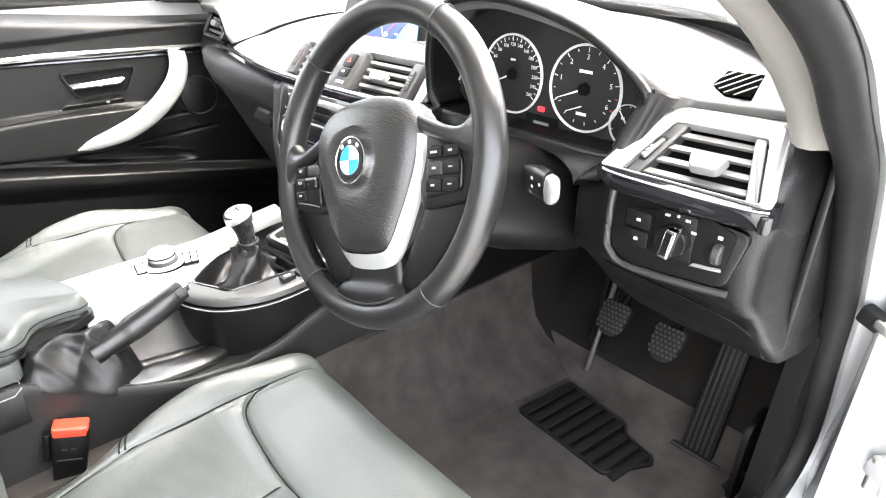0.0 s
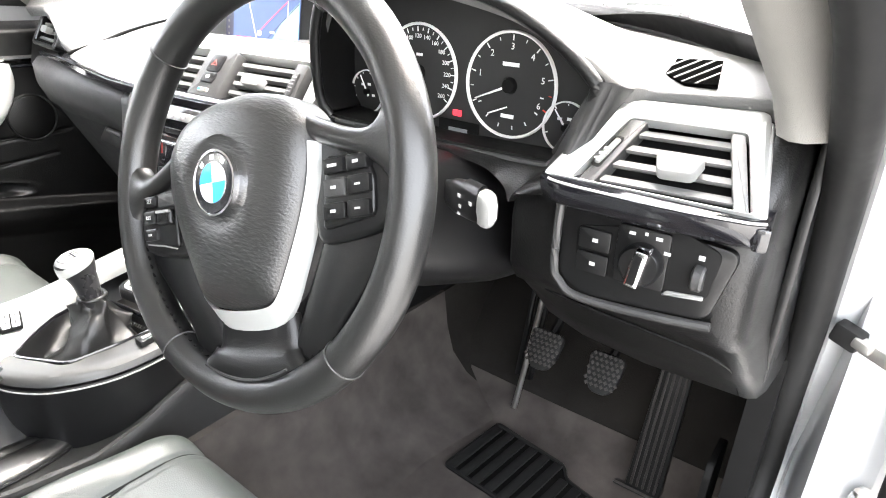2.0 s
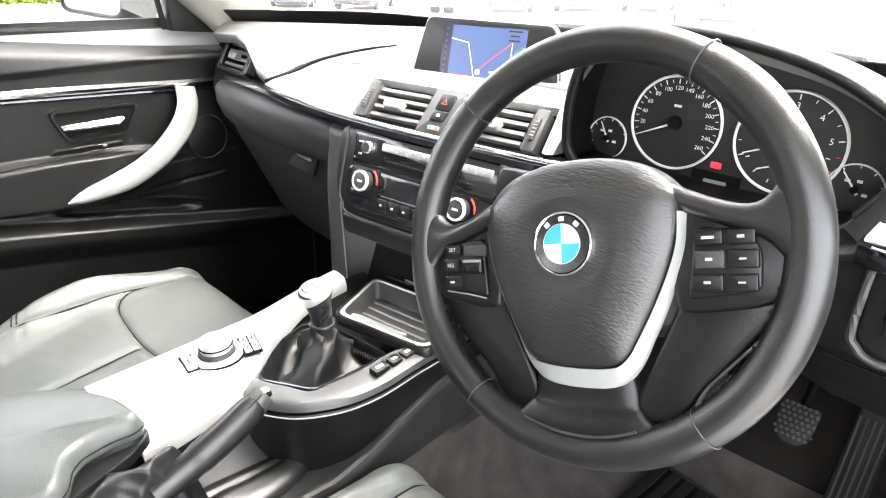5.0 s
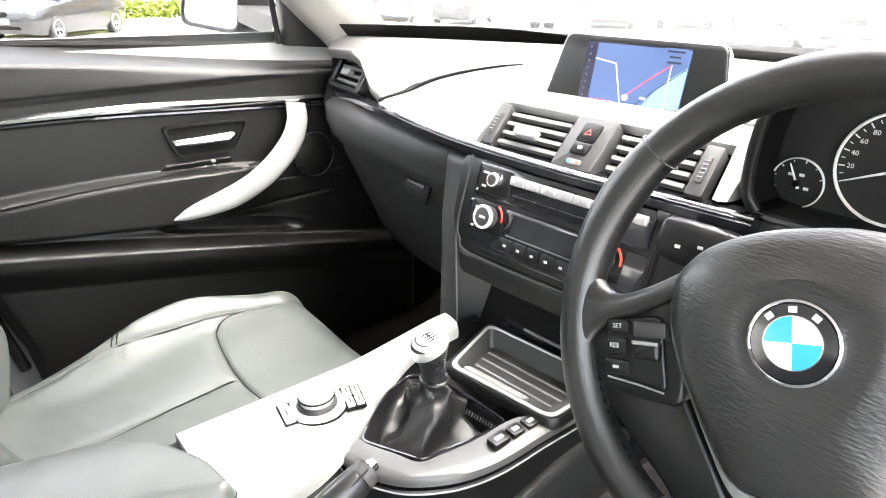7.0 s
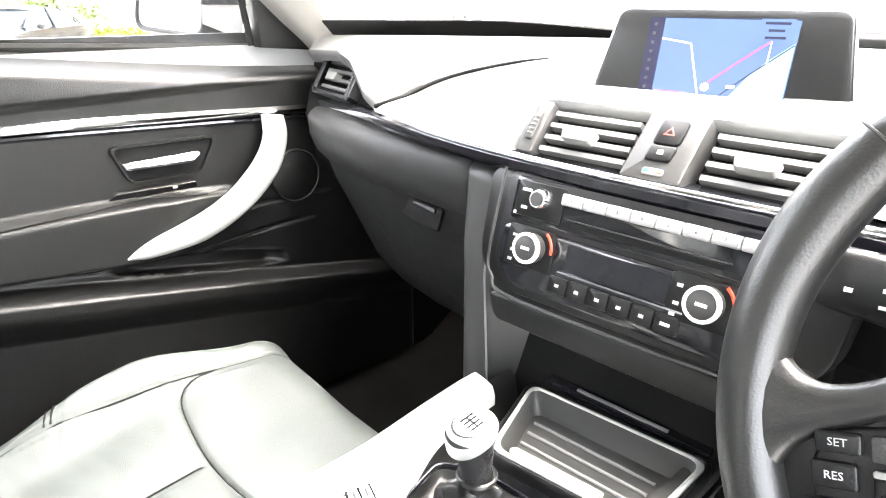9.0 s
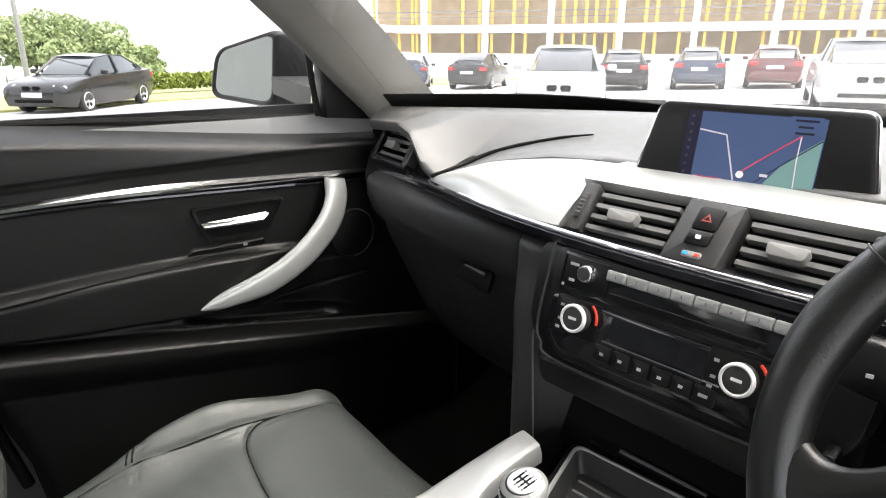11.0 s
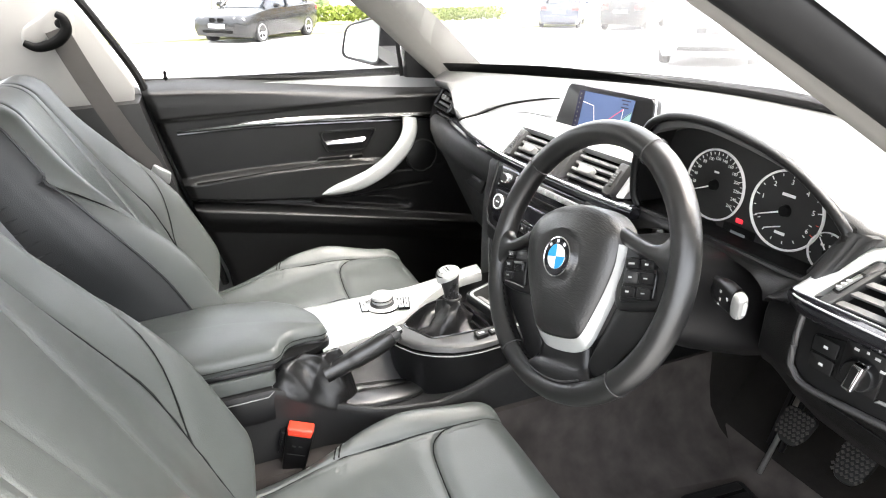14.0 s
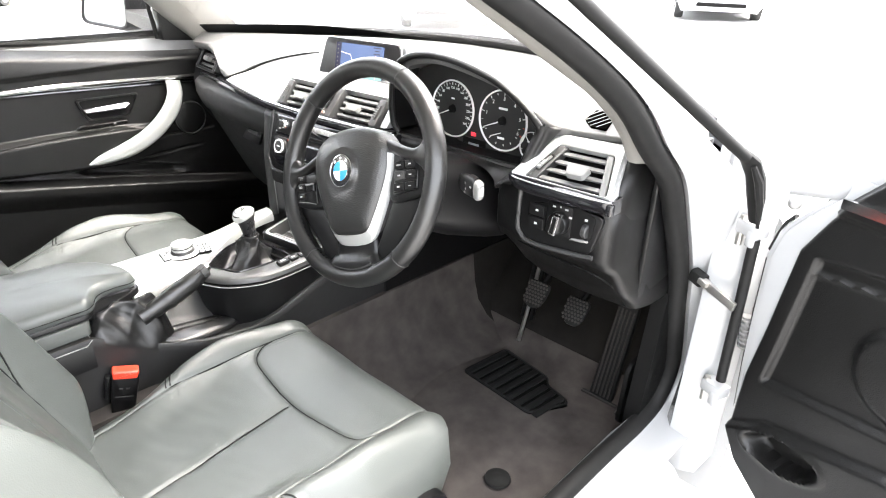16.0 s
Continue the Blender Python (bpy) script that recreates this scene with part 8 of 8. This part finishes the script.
def tree(x, y, h, r, seed):
    t = thing("tree", "green broad-leaved tree beyond the car park", "tree", "trees beyond the verge")
    rng = np.random.RandomState(seed)
    b = gz(x, y)
    part("trunk", tube([(x, y, b), (x + 0.1, y, b + h * 0.25), (x - 0.05, y + 0.1, b + h * 0.55), (x, y, b + h * 0.8)], [0.22, 0.17, 0.11, 0.04], 8), BARK, t)
    for k in range(4):
        a = 2 * math.pi * (k + rng.rand() * 0.6) / 4
        part("limb", tube([(x, y, b + h * (0.35 + 0.08 * k)), (x + 0.5 * r * math.cos(a), y + 0.5 * r * math.sin(a), b + h * (0.5 + 0.09 * k))], [0.09, 0.03], 6), BARK, t)
    cs = [(x + rng.normal() * r * 0.5, y + rng.normal() * r * 0.5, b + h * (0.22 + 0.52 * rng.rand()), r * (0.40 + 0.35 * rng.rand())) for _ in range(12)]
    crown = new("crown", leaf_cloud(cs, 3600, 0.20, seed=seed))
    crown.data.materials.append(LEAF)
    crown.parent = t


for k, (x, y, h, r) in enumerate(((-62, 6.2, 5.4, 2.3), (-64, 8.0, 6.2, 2.6), (-61, 9.8, 5.0, 2.3), (-60, 11.8, 3.9, 2.0), (-66, 7.0, 5.8, 2.6), (-45, 10.4, 2.8, 0.9))):
    tree(x, y, h, r, 20 + k)
hedge = new("hedge", leaf_cloud([(-24.2 - 0.25 * y, y, gz(-24.2, y) + 0.45, 0.42) for y in np.linspace(3.5, 16, 40)], 5200, 0.09, seed=5))
hedge.data.materials.append(HEDGE)
tagged(hedge, "low yellow-green hedge along the verge", "hedge", kind="stuff")
lamp_post = thing("lamp_post", "tall pale steel lamp post on the verge", "lamp post")
part("post", tube([(-27, 2.2, gz(-27, 2.2)), (-27, 2.2, 3.0), (-27, 2.2, 7.5)], [0.10, 0.08, 0.06], 12), GREY, lamp_post)
part("lamp_head", box(pose(-26.7, 2.2, 7.55), (0.7, 0.25, 0.12), 0.04), GREY, lamp_post)
sign = thing("small_sign", "small white sign on a short post", "sign")
part("plate", box(pose(-24.5, 1.4, 0.35, 0, 0, 5), (0.04, 0.42, 0.30), 0.01), WHITE, sign)
part("post", tube([(-24.52, 1.4, gz(-24.5, 1.4)), (-24.52, 1.4, 0.3)], 0.03, 8), GREY, sign)

# ---- parked cars ----
TYRE = material("tyre", (0.02, 0.02, 0.02), 0.8)
RIM = material("alloy_rim", (0.55, 0.55, 0.56), 0.3, metal=0.8)
CAR_GLASS = material("dark_car_glass", (0.02, 0.025, 0.03), 0.06, coat=0.5, vary=0.03)
HEADLAMP = material("headlamp", (0.65, 0.68, 0.70), 0.1, coat=0.5, vary=0.05)
TAIL = material("tail_lamp", (0.35, 0.02, 0.02), 0.2, coat=0.5, vary=0.05)
PAINTS = {"black": material("black_paint", (0.006, 0.0065, 0.007), 0.25, coat=0.3, vary=0.05), "blue": material("dark_blue_paint", (0.02, 0.03, 0.06), 0.18, coat=0.8, vary=0.05), "silver": material("silver_paint", (0.45, 0.46, 0.47), 0.25, metal=0.4, coat=0.7, vary=0.05), "white": PAINT, "red": material("dark_red_paint", (0.10, 0.015, 0.02), 0.2, coat=0.8, vary=0.05)}


def parked_car(colour, at, toward, hatch=False, estate=0.0):
    """A parked car: its nose points along the vector toward."""
    paint = PAINTS[colour]
    c = thing("parked_car", f"{colour} {'hatchback' if hatch else 'saloon'} parked on the tarmac", "car", "parked cars")
    yaw = math.degrees(math.atan2(-toward[0], toward[1]))
    M = pose(at[0], at[1], gz(*at), 0, 0, yaw)
    tail = -2.05 if hatch else -2.25
    st = [(2.25, 0.60, 0.42, 0.62), (2.18, 0.78, 0.22, 0.70), (1.9, 0.86, 0.18, 0.80), (1.35, 0.89, 0.18, 0.89), (0.75, 0.90, 0.18, 0.95), (-0.4, 0.90, 0.18, 0.97), (-1.35, 0.89, 0.18, 1.00), (tail + 0.25, 0.86, 0.20, 1.02), (tail + 0.06, 0.80, 0.28, 1.00), (tail, 0.66, 0.40, 0.90)]
    rings = [[M @ Vector(p) for p in ((-w * 0.9, y, lo), (-w, y, lo + 0.18), (-w, y, (lo + hi) / 2 + 0.1), (-w * 0.95, y, hi - 0.04), (-w * 0.80, y, hi), (w * 0.80, y, hi), (w * 0.95, y, hi - 0.04), (w, y, (lo + hi) / 2 + 0.1), (w, y, lo + 0.18), (w * 0.9, y, lo))] for y, w, lo, hi in st]
    part("body", loft(rings), paint, c, angle=32)
    gh = [(0.95, 0.72, 0.93, 0.94), (0.25, 0.70, 0.95, 1.37), (-0.3, 0.70, 0.96, 1.43), (-1.0, 0.69, 0.97, 1.40), (tail + 0.55, 0.66, 0.99, 1.30 if hatch else 1.16), (tail + (0.12 if hatch else 0.45), 0.62, 1.0, 1.02)]
    rings = [[M @ Vector(p) for p in ((-w, y, lo), (-w * 0.80, y, hi), (w * 0.80, y, hi), (w, y, lo))] for y, w, lo, hi in gh]
    part("greenhouse", loft(rings), CAR_GLASS, c, "dark tinted windows", angle=30)
    rf = [[M @ Vector((x * 0.80 * w, y, hi + 0.012 + 0.02 * (1 - x * x))) for x in np.linspace(-1.03, 1.03, 7)] for y, w, lo, hi in gh[1:5]]
    part("roof", shell(rf, (0, 0, -0.02)), paint, c, angle=50)
    for s in (-1, 1):
        for k in range(3):
            ys = ((0.93, 0.25), (-0.42, -0.40), (gh[-1][0] + 0.02, gh[-2][0]))[k]
            z1 = (1.37, 1.43, gh[-2][3])[k]
            part("window_pillar", tube([M @ Vector((s * 0.73, ys[0], 0.95)), M @ Vector((s * 0.572, ys[1], z1))], 0.035, 6), paint, c)
        part("door_mirror", box(M @ pose(s * 0.98, 0.62, 1.0), (0.20, 0.12, 0.13), 0.04), paint, c)
        part("door_handle", box(M @ pose(s * 0.905, -0.45, 0.80), (0.02, 0.18, 0.025), 0.006), paint, c)
        part("headlamp", box(M @ pose(s * 0.62, 2.06, 0.66, -18, 0, -s * 22), (0.34, 0.16, 0.13), 0.04), HEADLAMP, c)
        part("tail_lamp", box(M @ pose(s * 0.66, tail + 0.06, 0.84, 6, 0, s * 16), (0.30, 0.12, 0.16), 0.03), TAIL, c)
        part("grille", box(M @ pose(s * 0.13, 2.235, 0.64, -8), (0.20, 0.05, 0.14), 0.03), MATT, c)
        for yw in (1.36, -1.40):
            wm = M @ frame_of((s * 0.80, yw, 0.315), (0, s, 0), (0, 0, 1))
            w_ = part("wheel", lathe([(0, 0.02), (0.205, 0.02), (0.215, 0.085), (0.235, 0.095), (0.30, 0.09), (0.315, 0.06), (0.315, -0.06), (0.30, -0.09), (0, -0.09)], wm, 28), TYRE, c, "black tyre")
            part("rim", lathe([(0, 0.070), (0.05, 0.075), (0.06, 0.055), (0.18, 0.075), (0.205, 0.098), (0.215, 0.09), (0.21, 0.03), (0, 0.03)], wm, 20), RIM, w_)
            for q in range(5):
                part("spoke_gap", prism(rounded([(-0.028, 0.075), (0.028, 0.075), (0.055, 0.175), (-0.055, 0.175)], 0.02, 3), wm @ Matrix.Rotation(2 * math.pi * q / 5, 4, "Z") @ pose(0, 0, 0.079), 0.012), MATT, w_)
    part("bumper_grille", box(M @ pose(0, 2.215, 0.38), (1.0, 0.05, 0.14), 0.03), MATT, c)
    part("plate_bar", box(M @ pose(0, 2.262, 0.50), (0.52, 0.01, 0.11), 0.003), WHITE, c)
    part("plate_bar", box(M @ pose(0, tail - 0.012, 0.72 if hatch else 0.70, 6), (0.52, 0.02, 0.11), 0.003), WHITE, c)
    part("rear_bumper", box(M @ pose(0, tail + 0.02, 0.46), (1.42, 0.16, 0.26), 0.06), paint if colour != "silver" else DARKGREY, c)
    return c


parked_car("black", (-20.0, 2.9), (0.75, -0.66))
parked_car("black", (-20.6, 18.2), (-0.55, 0.80))
parked_car("blue", (-24.0, 17.0), (-0.75, 0.62))
parked_car("white", (-9.2, 10.6), (0.62, -0.78))
parked_car("black", (-14.9, 20.4), (-0.62, 0.78), hatch=True)
parked_car("blue", (-12.8, 22.2), (-0.52, 0.86), hatch=True)
parked_car("red", (-10.7, 23.6), (-0.44, 0.90), hatch=True)
parked_car("silver", (-5.2, 15.6), (0.42, -0.90))
parked_car("black", (-5.4, 26.5), (-0.2, 0.97), hatch=True)
parked_car("silver", (-1.4, 20.5), (0.1, -1.0))

# ---- yellow-shuttered building beyond the cars ----
CONCRETE = material("white_concrete", (0.78, 0.77, 0.74), 0.8, vary=0.08, vary_size=0.7)
YELLOW = material("yellow_louvre", (0.75, 0.48, 0.08), 0.55, vary=0.15)
BROWN = material("timber_wall", (0.46, 0.35, 0.23), 0.8, vary=0.35, vary_size=1.2)
building = thing("deck_building", "two-storey white deck building with yellow louvres", "building")
BM = pose(-25.0, 39.3, -0.9, 0, 0, 33)
part("back_wall", box(BM @ pose(6.0, 3.0, 4.4), (58, 0.3, 8.8)), BROWN, building, "brown timber wall set back")
part("plinth", box(BM @ pose(6.0, 0.1, 0.85), (58, 0.4, 1.9)), CONCRETE, building)
part("floor_slab", box(BM @ pose(6.0, 1.4, 3.55), (58, 3.2, 0.55)), CONCRETE, building, "white floor slab")
part("floor_slab", box(BM @ pose(6.0, 1.4, 7.4), (58, 3.2, 0.6)), CONCRETE, building, "white floor slab")
part("roof", box(BM @ pose(6.0, 3.0, 8.9), (59, 7.0, 0.3)), CONCRETE, building)
for k in range(12):
    part("column", box(BM @ pose(-22.6 + 4.8 * k, -0.1, 4.2), (0.42, 0.4, 6.6)), CONCRETE, building)
    part("rail", box(BM @ pose(-20.2 + 4.8 * k, -0.15, 4.75), (4.4, 0.06, 0.08)), GREY, building)
    part("rail", box(BM @ pose(-20.2 + 4.8 * k, -0.15, 4.35), (4.4, 0.04, 0.05)), GREY, building)
rng = np.random.RandomState(4)
louvre_me = finish(box(Matrix(), (0.22, 0.10, 3.2)), "louvre")
low_me = finish(box(Matrix(), (0.20, 0.10, 1.5)), "louvre")
for me_ in (louvre_me, low_me):
    me_.materials.append(YELLOW)
for k in range(68):
    x = -22.4 + 0.82 * k + rng.uniform(-0.28, 0.28)
    if rng.rand() < 0.22:
        continue
    for me_, z in ((louvre_me, 5.5), (low_me, 2.5)):
        ob = new("louvre", me_)
        ob.parent, ob.matrix_local = building, BM @ pose(x, 0.35, z, 0, 0, rng.uniform(-30, 30))

# ---- pale showroom behind the car, seen in the door mirror ----
SHOW_GLASS = material("showroom_glass", (0.14, 0.15, 0.15), 0.12, metal=0.0, vary=0.2, vary_size=0.8)
showroom = thing("showroom", "pale showroom front with tall glass panes", "building")
part("wall", box(pose(-5.0, -13.2, 2.2), (26, 0.4, 6.0)), CONCRETE, showroom)
part("roof_band", box(pose(-5.0, -12.9, 5.0), (26.4, 1.0, 0.7)), GREY, showroom)
for k in range(9):
    part("glass_pane", box(pose(-16 + 2.7 * k, -12.95, 1.9), (2.1, 0.12, 3.4)), SHOW_GLASS, showroom, "tall pale reflecting glass pane")
    part("mullion", box(pose(-17.3 + 2.7 * k, -12.8, 1.95), (0.22, 0.3, 3.9)), CONCRETE, showroom)
